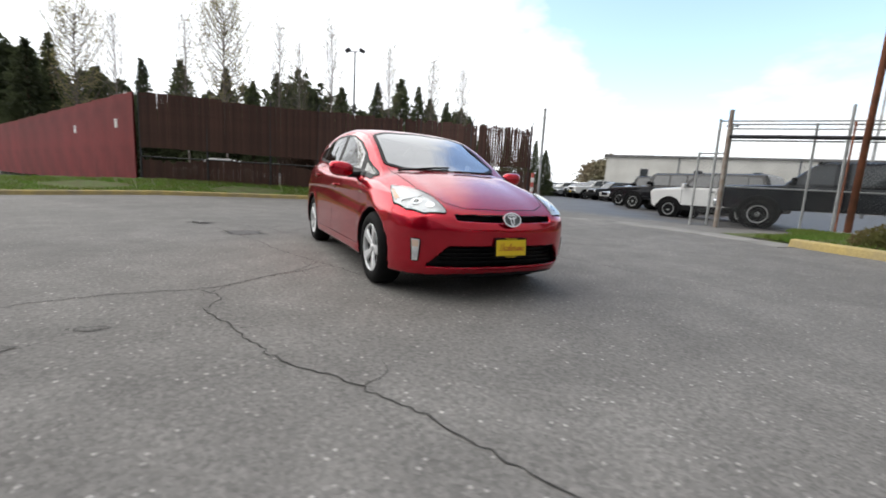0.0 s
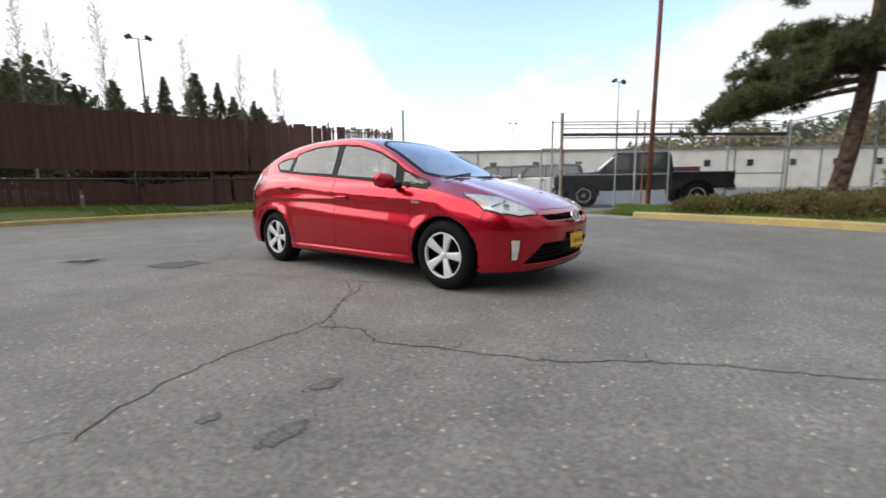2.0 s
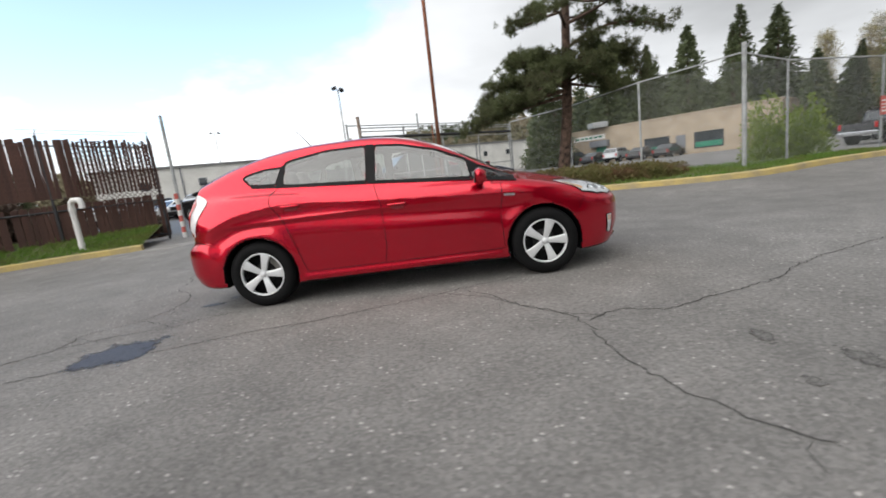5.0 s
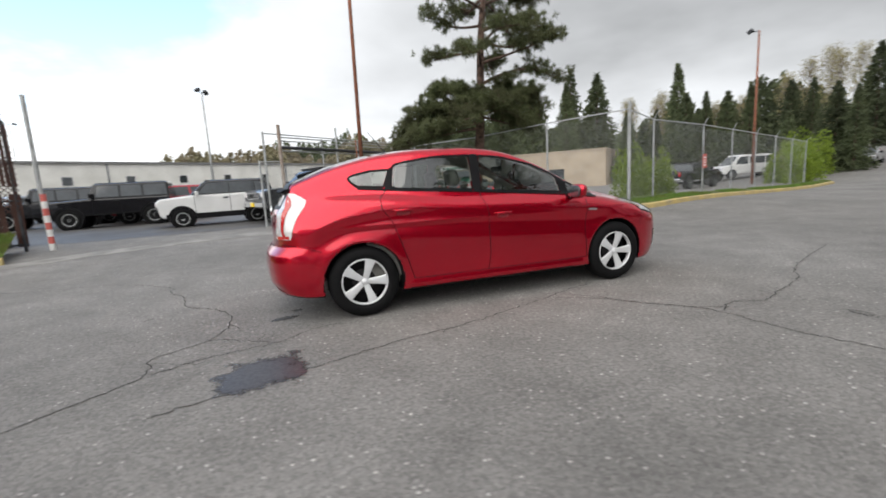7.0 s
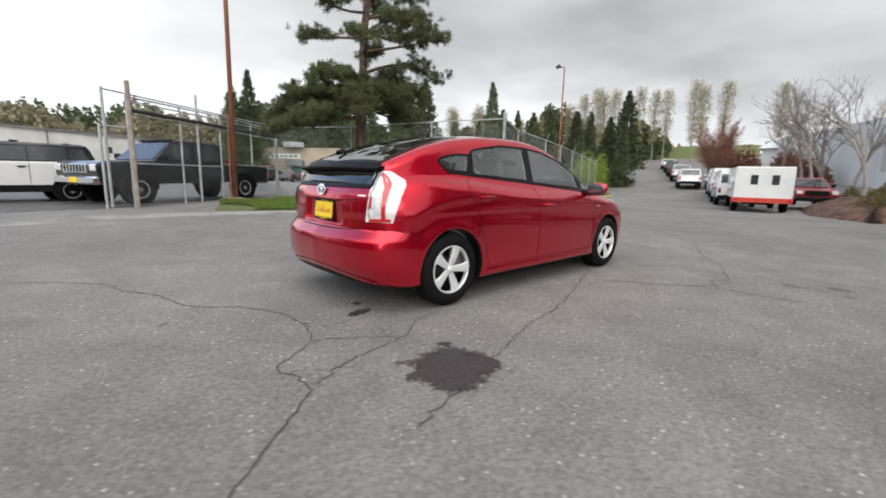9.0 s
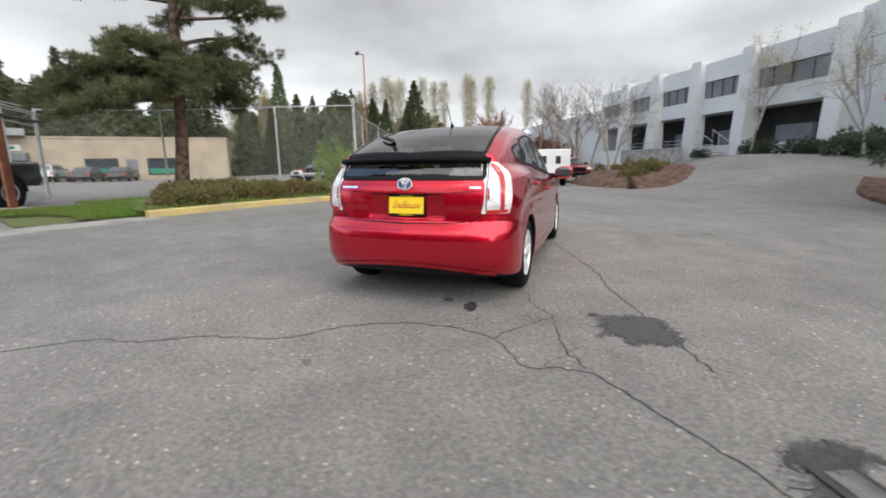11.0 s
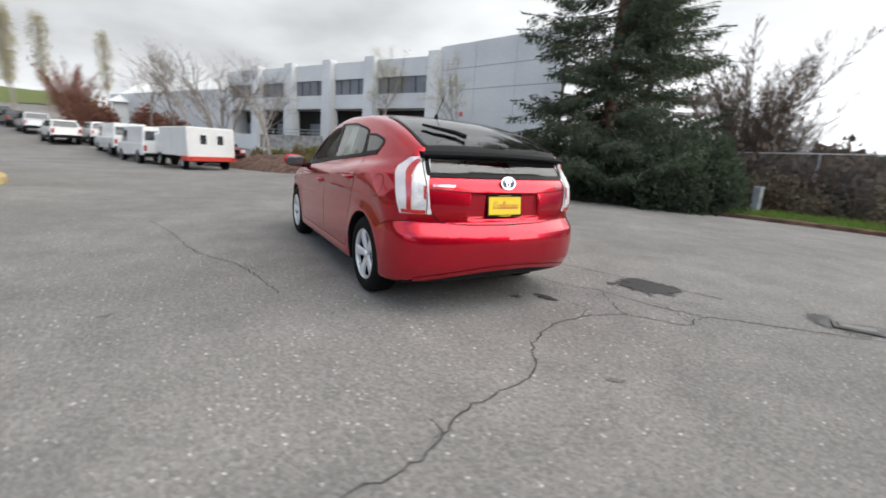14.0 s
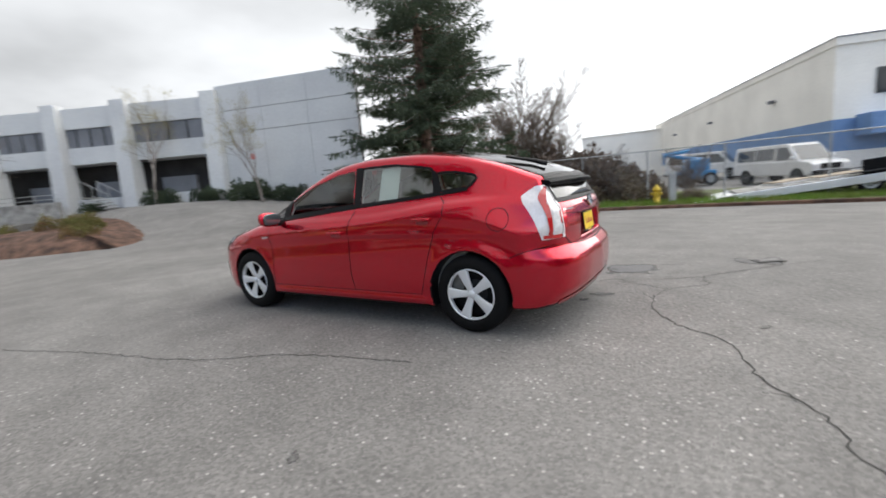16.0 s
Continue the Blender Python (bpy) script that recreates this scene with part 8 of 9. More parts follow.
# flatbed trailer
fb = thing("flatbed_trailer", at_ground(-6.6, -14.2, 0.16, 4) @ pose(0, 0, 0, 0, 6.5, 0), "tilted flatbed trailer with a black deck and silver side beams", "trailer")
part("deck", boxes((-3.2, 2.9, -1.05, 1.05, 0.40, 0.50), bevel=0.02), M["black"], fb)
for k in range(10):
    part("plank", boxes((-3.15 + 0.60 * k, -2.58 + 0.60 * k, -0.98, 0.98, 0.502, 0.535), bevel=0.006), M["kerb"], fb)
part("side_panel", boxes((-3.2, -0.2, 1.0, 1.06, 0.52, 0.95), bevel=0.015), M["black"], fb)
for s in (-1, 1):
    part("side_beam", boxes((-3.2, 2.9, min(s * 1.06, s * 1.13), max(s * 1.06, s * 1.13), 0.28, 0.52), bevel=0.02), M["alloy"], fb)
    for x in (-1.25, -0.35):
        plain_wheel(fb, x, s * 1.08, 0.30, s)
    part("mudguard", boxes((-1.70, 0.10, min(s * 0.98, s * 1.16), max(s * 0.98, s * 1.16), 0.60, 0.635), bevel=0.012), M["darksteel"], fb)
part("ramp", boxes((2.9, 4.1, -1.0, 1.0, 0.0, 0.06), bevel=0.01), M["alloy"], fb).matrix_local = pose(2.9, 0, 0.44, 0, 4, 0) @ pose(-2.9, 0, 0)
for x, y, w in ((0.2, 0.3, 0.55), (1.3, -0.2, 0.5)):
    load = thing("plywood_sheet", fb.matrix_world @ pose(x, y, 0.54, 0, 0, 20 * x), "pale plywood sheets lying on the flatbed", "plywood")
    part("sheet", boxes((-w, w, -0.5, 0.5, 0.0, 0.05), bevel=0.008), M["signwhite"], load)
    part("sheet", boxes((-w * 0.9, w * 0.95, -0.46, 0.47, 0.052, 0.09), bevel=0.008), M["tan"], load)
lift_ = thing("blue_lift", at_ground(-2.3, -27.5, 0.05, 15), "bright blue boom lift parked behind the fence", "lift")
part("chassis", boxes((-1.1, 1.1, -0.8, 0.8, 0.4, 0.9), bevel=0.05), M["liftblue"], lift_)
part("turret", boxes((-0.8, 0.5, -0.6, 0.6, 0.9, 1.6), bevel=0.08), M["liftblue"], lift_)
bm = bmesh.new()
rod(bm, (-0.6, 0, 1.5), (1.6, 0, 2.0), 0.13, 0.10, 8)
rod(bm, (1.6, 0, 2.0), (0.2, 0.1, 2.15), 0.09, 0.08, 8)
part("boom", bm, M["liftblue"], lift_)
for s in (-1, 1):
    for x in (-0.75, 0.75):
        plain_wheel(lift_, x, s * 0.86, 0.38, s)


# ---- trees near by ----
pine_tree(5.0, 10.6)
fir_tree(6.5, -11.0, 18.0, 3.9, 11, 1.35, label="large dense fir in the driveway bed with drooping boughs")
fir_tree(9.6, -17.2, 15.0, 3.2, 27, 0.8, label="second fir standing behind the large one")
# dense evergreen skirt beside the fir
jun = shrub("evergreen_shrub", "dense dark evergreen shrub under the fir", "fir", 7, 15000, (1.7, 1.4, 1.75), 14, 0.12)
scatter(jun, [(5.2, -10.3, 0, 1.05, 0), (6.9, -9.9, 80, 0.95, 0), (3.9, -11.7, 160, 1.0, 0), (6.2, -11.6, 230, 1.1, 0), (8.2, -10.3, 20, 0.75, 0), (3.7, -12.9, 50, 1.0, 0), (4.7, -11.0, 300, 1.15, 0), (4.4, -12.6, 110, 1.35, 0), (5.4, -11.8, 210, 1.45, 0)], "shrubs under the fir")
tagged(jun, category="shrub")
low = shrub("ground_shrub", "low green and rust-coloured shrub on the island", "shrub", 3, 5200, (1.25, 0.75, 0.42), 10, 0.075)
scatter(low, [(2.7, 7.9, 10, 0.9, 0.1), (3.4, 8.2, 40, 0.95, 0.1), (4.4, 8.1, 90, 1.1, 0.1), (5.6, 7.7, 160, 1.0, 0.1), (3.6, 9.4, 220, 1.1, 0.1), (5.2, 9.0, 300, 1.15, 0.1), (6.6, 7.3, 20, 0.85, 0.1)], "island shrubs")
lime = shrub("lime_bush", "bright lime green bush behind the fence", "lime", 9, 6000, (1.0, 1.0, 2.1), 8, 0.10)
scatter(lime, [(11.4, 9.3, 0, 1.05, -0.1), (31.5, 16.6, 80, 1.5, -0.1), (35.0, 18.2, 200, 1.8, -0.1)], "lime bushes behind the fence")
lows = shrub("bed_plant", "low olive plant in the bark bed", "shrub", 13, 2600, (1.0, 0.7, 0.5), 7, 0.085)
scatter(lows, [(18.6, -3.2, 0, 1.3, 0.55), (21.2, -4.2, 70, 1.0, 0.4), (16.3, -2.9, 140, 0.9, 0.35), (24.0, -2.0, 30, 1.2, 0.4)], "bed plants")
box_ = shrub("facade_shrub", "round dark shrub at the foot of the facade", "fir", 15, 2400, (0.9, 0.9, 0.75), 6, 0.10)
gt = math.radians(29.2)
scatter(box_, [(22.4 + math.cos(gt) * s + math.sin(gt) * -1.3, -12.5 + math.sin(gt) * s + math.cos(gt) * 1.3, s * 40, k, 0) for s, k in ((0.6, 1.1), (3.4, 1.2), (7.4, 0.8), (-2.5, 1.6), (-4.6, 1.3), (-7.6, 1.0))], "facade shrubs")

# bare and budding trees
bare = bare_tree("bare_tree", "slender leafless tree with pale bark", 21, 8.0, 0.5, levels=5, kids=3, trunk=0.10, fork=0.27)
scatter(bare, [(23.1, -1.9, 0, 1.02, 0.4), (28.0, 0.2, 120, 1.05, 0.3), (29.5, -2.2, 240, 1.1, 0.3), (31.5, 0.4, 60, 1.25, 0.2), (35.0, -0.5, 200, 1.3, 0.2), (39.0, 2.0, 15, 1.4, 0.2), (43.0, 3.2, 95, 1.4, 0.2), (48.0, 5.5, 150, 1.5, 0.2)], "bare trees by the bark bed")
bir = bare_tree("birch_tree", "pale birch with yellow catkins against the facade", 33, 7.2, 0.34, leaf="spring", levels=4, trunk=0.08, fork=0.36, sprigs=26, size=0.055)
scatter(bir, [(24.6, -9.4, 0, 1.0, 0), (17.8, -11.6, 130, 0.82, 0)], "birches at the facade")
westb = shrub("brown_thicket", "brown leafless thicket behind the slatted fence", "brush", 43, 5200, (1.5, 1.1, 2.4), 9, 0.22, "brush")
scatter(westb, [(-15.9, 3.0, 0, 1.15, 0), (-15.0, 4.6, 70, 1.2, 0), (-13.9, 6.0, 200, 1.1, 0), (-12.7, 7.2, 120, 0.85, 0), (-11.2, 8.2, 300, 0.6, 0), (-17.2, 1.6, 20, 1.2, 0), (-9.6, 8.9, 50, 0.45, 0)], "thicket behind the slatted fence")
southb = copy_thing(westb, at_ground(2.6, -15.1))
tagged(southb, "brown leafless thicket behind the south fence")
scatter(southb, [(2.9, -15.2, 30, 1.05, 0), (1.5, -15.4, 140, 1.0, 0), (0.2, -15.2, 260, 0.8, 0), (-1.0, -15.2, 80, 0.5, 0)], "thicket behind the south fence")
def stemmy_tree(name, label, seed, tall, stems, mat, lean=0.5):
    """Many slim stems from one stool, each with fine twigs sweeping outwards and up."""
    rng = np.random.default_rng(seed)
    t = thing(name, Matrix(), label, "tree")
    main, fine = [], []
    for k in range(stems):
        a = k * 2.4 + rng.uniform(-0.4, 0.4)
        out = lean * rng.uniform(0.15, 1.0)
        d = np.array((math.cos(a), math.sin(a), 0.0))
        ln = tall * rng.uniform(0.7, 1.0)

        def at(u):
            return d * (0.12 + out * ln * (0.35 * u + 0.65 * u * u)) + np.array((0, 0, ln * (u - 0.12 * u * u * out)))
        main.append(([at(u) + rng.normal(0, 0.02, 3) for u in np.linspace(0, 1, 8)], [0.036 * (1 - 0.9 * i / 7) for i in range(8)]))
        for j in range(52):
            u = rng.uniform(0.22, 0.97)
            b = rng.uniform(0, 2 * math.pi)
            e = np.array((math.cos(b), math.sin(b), 0)) * 0.8 + d * 0.6 + np.array((0, 0, rng.uniform(0.5, 1.2)))
            e = unit(e) * tall * 0.24 * (1.15 - u) * rng.uniform(0.6, 1.3)
            p = at(u)
            fine.append(([p, p + e * 0.55 + rng.normal(0, 0.03, 3), p + e + np.array((0, 0, 0.08))], [0.011, 0.008, 0.003]))
            for _ in range(3):
                w = rng.uniform(0.3, 0.9)
                g = unit(e + rng.normal(0, 0.45, 3) * np.linalg.norm(e)) * np.linalg.norm(e) * rng.uniform(0.3, 0.6)
                fine.append(([p + e * w, p + e * w + g * 0.5, p + e * w + g], [0.006, 0.005, 0.002]))
    tubes("trunk", main, M[mat], t, n=6)
    tagged(tubes("twig_mass", fine, M[mat], t, n=3), kind="stuff")
    return t


fan = stemmy_tree("bare_tree", "leafless many-stemmed tree with fine brown twigs beside the fir", 45, 6.2, 16, "brush", 0.55)
scatter(fan, [(4.0, -15.6, 0, 1.05, 0), (3.1, -16.2, 100, 0.72, 0), (0.6, -15.4, 40, 0.42, 0), (-2.4, -14.9, 10, 0.36, 0), (5.2, -16.6, 200, 1.0, 0)], "leafless trees by the south fence")
russet = stemmy_tree("russet_tree", "russet tree in first leaf beside the far road", 47, 6.0, 12, "redtwig", 0.5)
scatter(russet, [(43.5, 10.0, 0, 1.0, 0), (48.6, 11.7, 90, 1.05, 0), (58.0, 13.4, 60, 1.2, 0)], "russet trees up the road")
redb = shrub("russet_bush", "russet leafless thicket by the road", "redtwig", 17, 3000, (2.2, 1.8, 2.6), 8, 0.22, "redtwig")
scatter(redb, [(55.0, 6.0, 0, 1.1, 0), (56.0, 11.0, 80, 1.2, 0), (47.0, 3.5, 30, 1.0, 0), (1.9, -15.0, 10, 0.55, 0), (0.6, -15.3, 140, 0.45, 0), (3.0, -15.2, 220, 0.6, 0)], "thickets up the road")
brm = shrub("bramble", "tangled brown leafless brambles on the fence", "bramble", 19, 3000, (1.1, 0.5, 0.85), 7, 0.06)
scatter(brm, [(2.0, -14.0, 0, 1.7, 0), (0.2, -14.2, 120, 1.5, 0), (3.6, -14.0, 40, 1.8, 0), (-1.3, -14.2, 80, 1.0, 0), (1.2, -14.9, 200, 1.9, 0), (2.8, -13.8, 0, 1.1, 0), (0.9, -13.9, 50, 0.9, 0), (-0.4, -13.9, 200, 0.8, 0), (-2.6, -13.8, 10, 0.7, 0), (4.6, -13.0, 90, 1.2, 0)], "brambles on the south fence")

# tall thin birches, barely in leaf, and poplars in bud, behind everything to the west and north-east
rng = random.Random(8)
pop = slender_tree("tall_birch", "very tall slender pale birch, barely in leaf", 51, 14.0, 2.7, 0.10, 34, 0.13, 2.0)
west = [(-37.0, -1.8, 0.98), (-39.0, -12.0, 0.86)]
scatter(pop, [(x, y, rng.uniform(0, 360), k, 0) for x, y, k in west], "tall birches behind the west fence")
slim = slender_tree("bare_birch", "tall slim leafless birch behind the west fence", 53, 13.0, 1.15, 0.085, 3, 0.10, 1.3)
scatter(slim, [(-35.7, 2.4, 0, 1.0, 0), (-36.2, 4.0, 80, 0.92, 0), (-34.9, 6.5, 140, 1.05, 0), (-33.3, 11.3, 220, 0.93, 0), (-31.7, 14.8, 310, 0.88, 0), (-30.3, 17.1, 60, 0.82, 0), (-36.0, -4.5, 30, 0.95, 0), (-35.6, -9.0, 190, 0.9, 0)], "slim birches behind the west fence")
gold = slender_tree("budding_poplar", "tall slender poplar with yellow-green buds", 61, 9.8, 1.1, 0.09, 26, 0.11, 1.2)
east = [(48.2, 50.7, 1.1), (50.8, 48.1, 1.15), (53.0, 56.5, 1.3), (56.6, 52.9, 1.3), (66.8, 40.4, 1.25), (70.0, 39.5, 1.35), (69.2, 36.4, 1.45), (67.2, 34.2, 1.3), (77.0, 37.1, 1.35), (74.3, 31.3, 1.35),
        (84.5, 32.8, 1.25), (85.3, 30.9, 1.3), (72.6, 21.9, 1.25), (87.3, 25.3, 1.3), (83.5, 20.6, 1.3), (60.0, 46.0, 1.0), (63.0, 44.0, 1.1), (44.0, 60.0, 1.05), (90.0, 14.0, 1.2)]
scatter(gold, [(x, y, rng.uniform(0, 360), k * rng.uniform(0.94, 1.04), 0) for x, y, k in east], "budding poplars to the north-east")

# distant conifers
fa, fb_ = far_conifer("conifer", 71, 12.0, 3.0), far_conifer("conifer", 73, 11.4, 4.3)
west = [(-45.4, 7.2, 0.82), (-44.7, 9.8, 0.91), (-43.5, 13.5, 0.94), (-42.5, 15.9, 1.03), (-41.7, 17.7, 0.93), (-41.1, 18.9, 0.86), (-40.2, 20.5, 0.8), (-38.8, 22.8, 0.72), (-43.4, -14.7, 0.95),
        (-44.1, -11.7, 0.82), (-44.6, -8.5, 0.88), (-44.9, -5.5, 0.95), (-45.0, -1.6, 0.9), (-45.0, 0.8, 0.87), (-44.8, 3.0, 0.92), (-41.5, -15.6, 0.9), (-36.2, 26.4, 0.60), (-35.1, 27.9, 0.56), (-34.3, 28.9, 0.50), (-33.6, 29.8, 0.44), (-46.0, 24.0, 0.8), (-45.0, 28.5, 0.75)]
east = [(56.3, 49.6, 1.38), (42.5, 35.5, 0.85), (43.8, 34.0, 0.8), (45.0, 32.3, 0.8), (46.1, 30.5, 0.8), (48.3, 27.8, 0.76), (49.2, 26.3, 0.7), (39.7, 18.8, 0.60), (38.3, 16.7, 0.53), (64.4, 28.7, 1.03),
        (44.5, 60.6, 1.55), (47.9, 58.1, 1.5), (41.0, 57.0, 1.3), (37.5, 61.5, 1.5), (33.0, 64.5, 1.35), (28.0, 68.0, 1.4), (36.5, 20.5, 0.5), (34.5, 19.0, 0.45), (40.5, 38.0, 0.7), (38.5, 40.5, 0.75), (15.5, 52.9, 1.08), (13.8, 53.6, 0.95)]
spots = [(x, y, rng.uniform(0, 360), k, -0.2) for x, y, k in west + east]
scatter(fa, spots[::2], "distant conifers")
scatter(fb_, spots[1::2], "distant conifers")


def wooded_ridge(name, a0, a1, r, top, seed, mat, label, fade=999):
    """A far wood: a mass of foliage clumps with an uneven skyline, on a low ridge."""
    rng = np.random.default_rng(seed)
    V = []
    for a in np.arange(a0, a1, 0.19):
        h = top * (0.72 + 0.16 * math.sin(a * 0.21 + seed) + 0.10 * math.sin(a * 0.63) + rng.uniform(-0.10, 0.14)) * (1 - 0.45 * float(sstep((a - fade) / 16)))
        c = np.array((math.cos(math.radians(a)), math.sin(math.radians(a)), 0)) * (r + rng.uniform(-8, 8))
        n = 210
        u = rng.uniform(0, 1, (n, 1)) ** 0.8
        wid = 1.9 * (1.05 - u ** 2)
        q = c + rng.normal(0, 1, (n, 3)) * np.array((1, 1, 0.2)) * wid + np.array((0, 0, 1.0)) * u * h
        V.append(leaves(rng, q, rng.normal(0, 1, (n, 3)) + np.array((0, 0, 0.3)), 0.85, 0.42))
    return tagged(soup(name, np.concatenate(V), M[mat]), label, "wood", kind="stuff")


V, F = [], []
for i in range(9):
    for k in range(13):
        u, w = i / 8, k / 12
        x, y = 92 + 17 * u + 8 * (1 - w), 22 + 34 * w - 4 * u
        V.append((x, y, float(height(x, y)) + 0.03 + 2.2 * float(sstep(u)) + 0.15 * math.sin(k * 1.3)))
F = [(i * 13 + k, (i + 1) * 13 + k, (i + 1) * 13 + k + 1, i * 13 + k + 1) for i in range(8) for k in range(12)]
tagged(mk("verge_6", V, F, M["grass"], smooth=True), "green grassy bank at the end of the road", "grass", kind="structure")

wooded_ridge("far_wood_west", 150, 212, 92, 19, 3, "farfir", "dark mixed wood on a low ridge beyond the west fence")
wooded_ridge("far_wood_north", 58, 135, 150, 21, 5, "brownwood", "brownish wooded hill beyond the car yard", 92)
wooded_ridge("far_wood_north_dark", 66, 128, 165, 21, 15, "farfir", "dark conifers along the brown hill", 88)
wooded_ridge("far_wood_northeast", 20, 72, 108, 17, 7, "farfir", "dark conifer wood behind the tan building")
wooded_ridge("far_wood_east", -20, 26, 150, 14, 9, "spring", "budding spring wood at the end of the road")
wooded_ridge("far_wood_south", 205, 340, 140, 6, 11, "farfir", "low dark trees beyond the south lots")

# ---- grass tufts ----
def grass(name, line, width, count, seed, label, tall=0.09, base=0.11):
    rng = np.random.default_rng(seed)
    P = np.array([tuple(p) for p in line])
    i = rng.integers(0, len(P) - 1, count)
    u = rng.uniform(0, 1, (count, 1))
    q = P[i] + (P[i + 1] - P[i]) * u
    d = unit(P[i + 1] - P[i])
    l = np.stack([-d[:, 1], d[:, 0]], 1)
    t = i / (len(P) - 1)
    w = np.array([width(v) if callable(width) else width for v in t])[:, None]
    off = 0.16 + (w - 0.2) * rng.uniform(0, 1, (count, 1))
    q = q + l * off
    keep = np.sin(q[:, 0] * 1.7 + seed) + np.sin(q[:, 1] * 1.3) > -0.9
    q, frac = q[keep], (off / w)[keep]
    z = height(q[:, 0], q[:, 1]) + base
    at = np.concatenate([q, z[:, None] + frac * (0.06 if seed == 1 else 0.33 if seed == 2 else 0.10)], 1)
    return tagged(soup(name, leaves(rng, at, np.tile((0, 0, 1.6), (len(at), 1)), tall, 0.012), M["blade"]), label, "grass", kind="stuff")


grass("grass_north", north_line, lambda t: 3.4 - 2.6 * sstep((t - 0.22) / 0.12), 26000, 1, "short spring grass behind the yellow kerb")
grass("grass_west", west_line, lambda t: 4.8 - 3.0 * t, 34000, 2, "short spring grass on the bank below the brown fence")
grass("grass_corner", left_line, 2.4, 16000, 6, "short grass beside the gutter", 0.08, 0.03)
grass("grass_south", bed_line, 4.0, 26000, 4, "rough grass by the hydrant", 0.16)

# ---- wear of the yard: cracks, patches, covers ----
def crack(line, seed, width=0.010, wander=0.035, branches=3):
    """A ragged open joint in the asphalt along a few bends, with short side cracks."""
    rng = np.random.default_rng(seed)

    def ragged(path, w0, w1):
        pts = np.array(smooth_path(path, 0.045))
        n = len(pts)
        drift = np.cumsum(rng.normal(0, 1, (n, 2)), 0)
        drift -= np.linspace(0, 1, n)[:, None] * drift[-1]
        pts = pts + wander * 0.25 * drift / max(1.0, math.sqrt(n)) + rng.normal(0, 0.011, (n, 2))
        d = np.gradient(pts, axis=0)
        d /= np.maximum(np.linalg.norm(d, axis=1, keepdims=True), 1e-9)
        r = np.stack([-d[:, 1], d[:, 0]], 1)
        w = np.linspace(w0, w1, n) * (0.55 + 0.9 * rng.uniform(0, 1, n))
        w[0] = w[-1] = 0.001
        V = []
        for side in (-0.5, 0.5):
            q = pts + r * (w * side)[:, None]
            V.append(np.concatenate([q, (height(q[:, 0], q[:, 1]) + 0.003)[:, None]], 1))
        return np.concatenate(V), [(i, i + 1, n + i + 1, n + i) for i in range(n - 1)], pts

    Vs, Fs, base = [], [], 0
    V, F, pts = ragged(line, width, width)
    Vs.append(V)
    Fs += F
    base = len(V)
    for k in range(branches):
        i = int(rng.integers(2, max(3, len(pts) - 2)))
        a = rng.uniform(0, 2 * math.pi)
        ln = rng.uniform(0.12, 0.4)
        p = pts[i]
        q = [tuple(p), tuple(p + ln * 0.5 * np.array((math.cos(a), math.sin(a)))), tuple(p + ln * np.array((math.cos(a + 0.5), math.sin(a + 0.5))))]
        V, F, _ = ragged(q, width * 0.7, width * 0.25)
        Vs.append(V)
        Fs += [tuple(j + base for j in f) for f in F]
        base += len(V)
    return mk("crack", np.concatenate(Vs), Fs, M["crack"], ground)


crack([(-3.82, 2.06), (-3.62, 1.85), (-3.46, 1.67), (-3.4, 1.33), (-3.21, 1.02), (-3.06, 0.49), (-2.72, 0.16), (-2.55, -0.25), (-2.6, -0.8), (-2.95, -1.1), (-2.92, -1.43), (-3.24, -1.75), (-3.55, -2.05), (-4.1, -2.5)], 1, 0.010)
crack([(-2.64, -0.83), (-2.34, -1.01), (-2.13, -1.16)], 2, 0.008)
crack([(-1.57, -0.92), (-1.82, -0.95), (-2.08, -1.15), (-2.61, -1.3), (-2.91, -1.43)], 3, 0.008)
crack([(-2.75, -2.1), (-1.97, -1.85), (-1.79, -1.78), (-1.27, -1.59), (-0.68, -1.47), (0.0, -1.24), (0.61, -0.99), (1.06, -0.85)], 4, 0.009)
crack([(0.55, -1.1), (0.75, -1.36), (0.9, -1.62), (1.24, -2.06), (1.28, -2.6), (1.4, -3.11), (1.69, -3.55)], 5, 0.0085)
crack([(1.3, -2.16), (1.56, -2.03), (1.82, -2.11), (2.22, -1.97), (2.83, -1.75), (3.2, -1.48), (3.65, -1.27), (4.2, -1.05), (5.1, -0.7)], 7, 0.0085)
crack([(1.49, -2.15), (1.09, -1.87), (0.69, -1.36), (0.2, -1.05)], 8, 0.006)
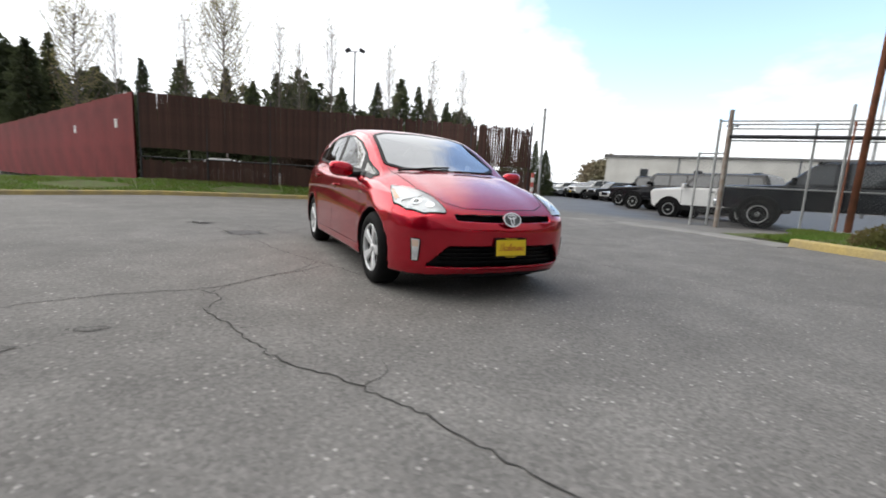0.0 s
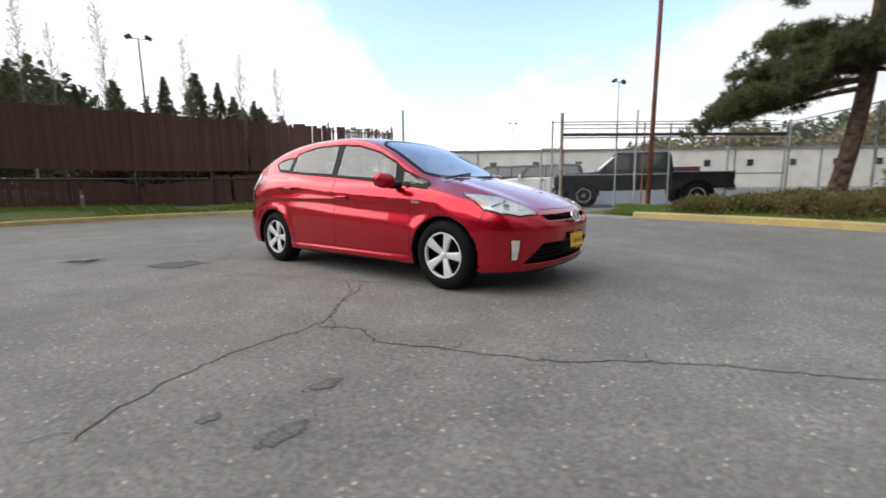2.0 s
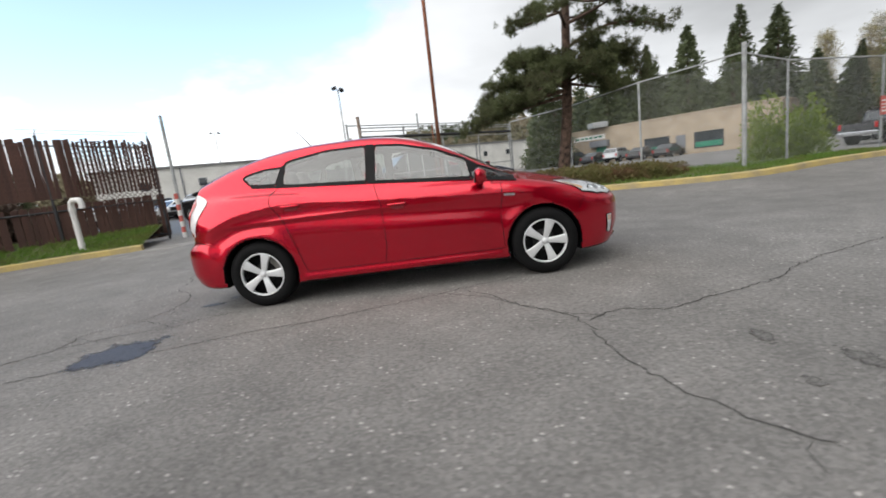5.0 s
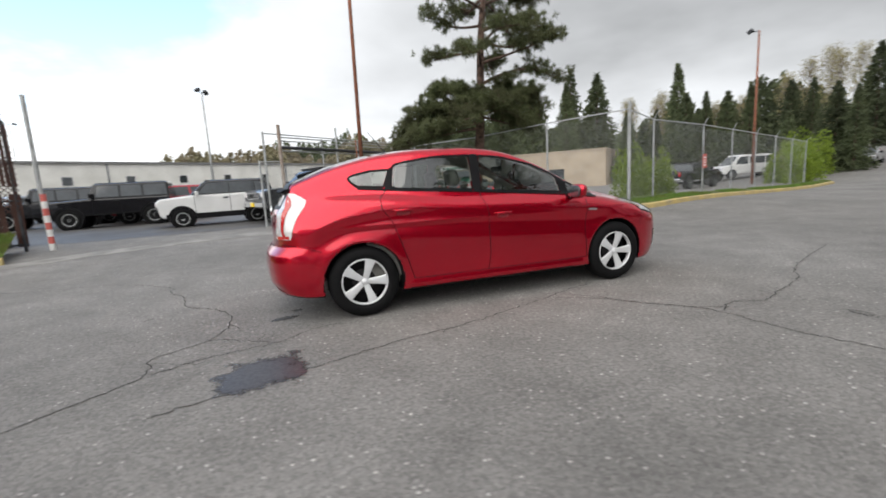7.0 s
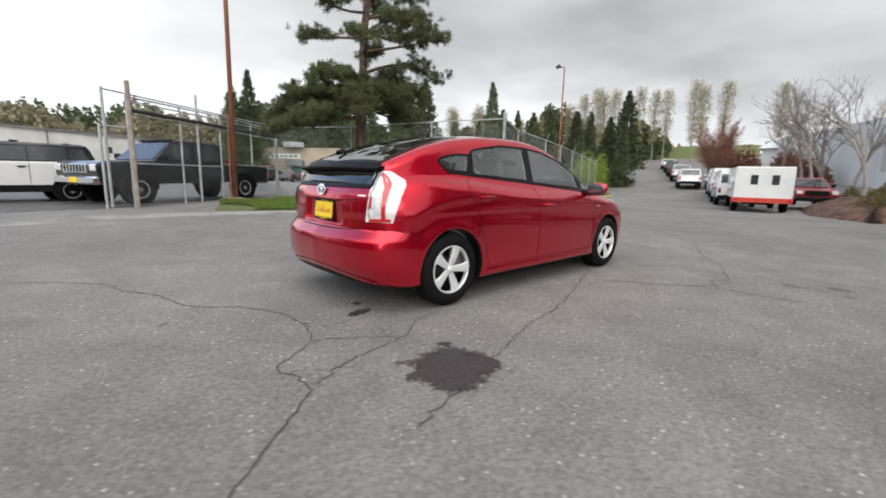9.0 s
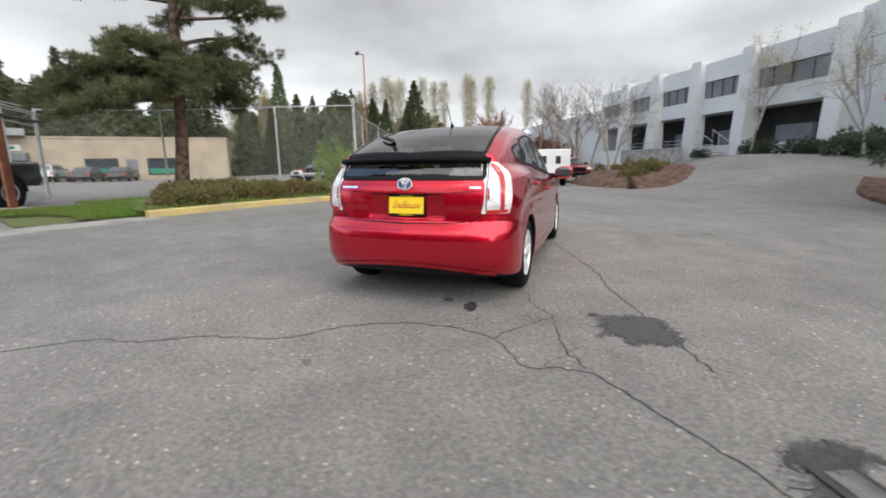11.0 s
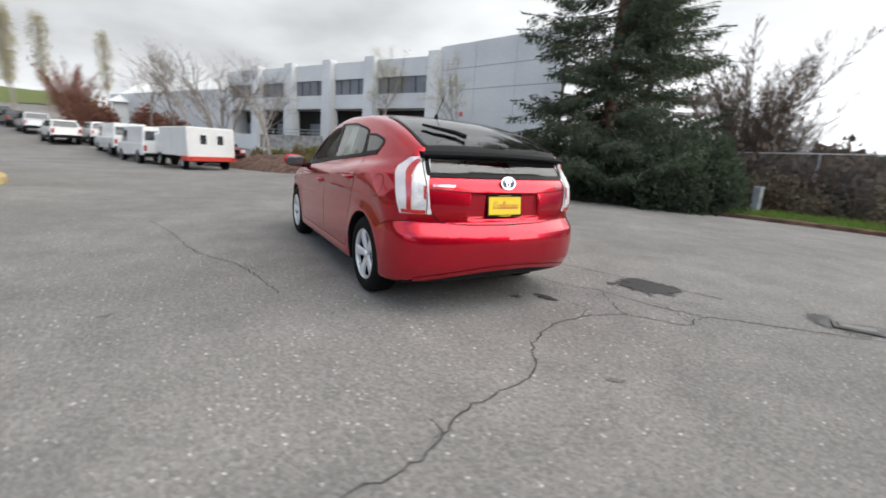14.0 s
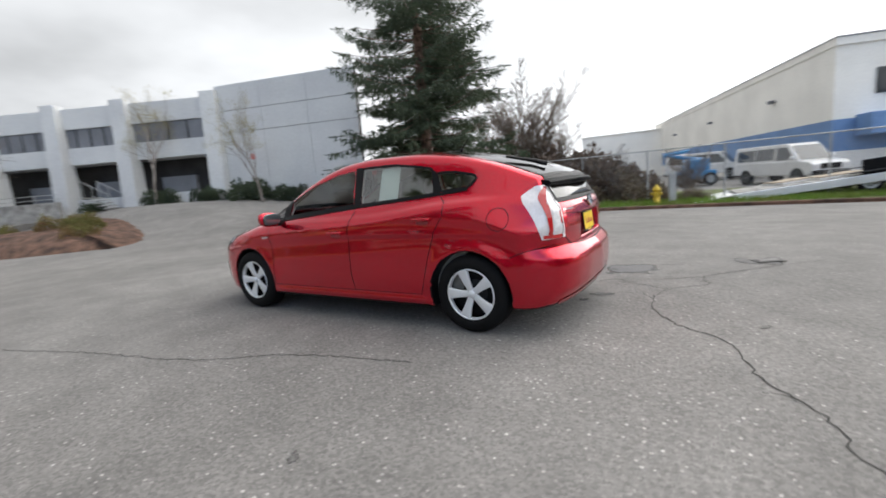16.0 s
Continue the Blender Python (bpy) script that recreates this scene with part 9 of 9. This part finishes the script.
crack([(2.75, 2.63), (1.71, 2.34), (0.61, 2.1), (0.05, 1.84), (-0.32, 1.67), (-1.2, 1.5)], 9, 0.009)
crack([(-3.8, 2.05), (-4.5, 2.5), (-5.4, 2.6), (-6.3, 3.1)], 11, 0.010)


def stain(name, x, y, r, base=(0.034, 0.031, 0.032), rough=0.42, squash=1.0, turn=0.0, pits=0.35):
    """A stain on the ground, as a thin sheet that fades out at its rim."""
    n, h = 24, r * 1.7
    V = [(x, y, float(height(x, y)) + 0.004)]
    for k in range(n):
        a = 2 * math.pi * k / n
        V.append((x + h * math.cos(a), y + h * math.sin(a), float(height(x + h * math.cos(a), y + h * math.sin(a))) + 0.004))
    return mk(name, V, [(0, k + 1, (k + 1) % n + 1) for k in range(n)], soaked(name, x, y, r, base, rough, squash, turn, x * 3 + y, pits), ground)


stain("oil_patch", -2.17, -1.75, 0.33)
stain("oil_patch", -3.35, -2.35, 0.20, squash=0.62, turn=-58, pits=0.6)
stain("oil_patch", -3.60, -2.37, 0.24, (0.05, 0.047, 0.046), 0.5, 0.5, 75, 0.6)
stain("oil_spot", -2.06, -0.53, 0.12, (0.03, 0.028, 0.027), 0.5, 0.5, 15)
stain("oil_spot", -1.95, -0.30, 0.05, (0.03, 0.028, 0.027), 0.5)
for x, y, r, q in ((2.06, -2.67, 0.10, 0.5), (1.93, -3.15, 0.06, 0.6), (2.28, -3.02, 0.13, 0.45), (-3.3, 0.1, 0.05, 0.6), (-1.3, 2.6, 0.05, 0.5)):
    stain("old_spot", x, y, r, (0.092, 0.088, 0.083), 0.8, q, 40 * x, 0.75)


box_lid = thing("access_lid", pose(-3.56, -2.36, 0.006, 0, 0, 25), "small pale metal access lid set in the asphalt", "access cover")
part("frame", boxes((-0.15, 0.15, -0.09, 0.09, 0.0, 0.008), bevel=0.003), M["oil"], box_lid)
part("lid", boxes((-0.115, 0.115, -0.055, 0.055, 0.006, 0.014), bevel=0.003), M["iron"], box_lid)
for x in (-0.10, 0.10):
    part("bolt", boxes((x - 0.012, x + 0.012, -0.012, 0.012, 0.014, 0.018), bevel=0.002), M["iron"], box_lid)
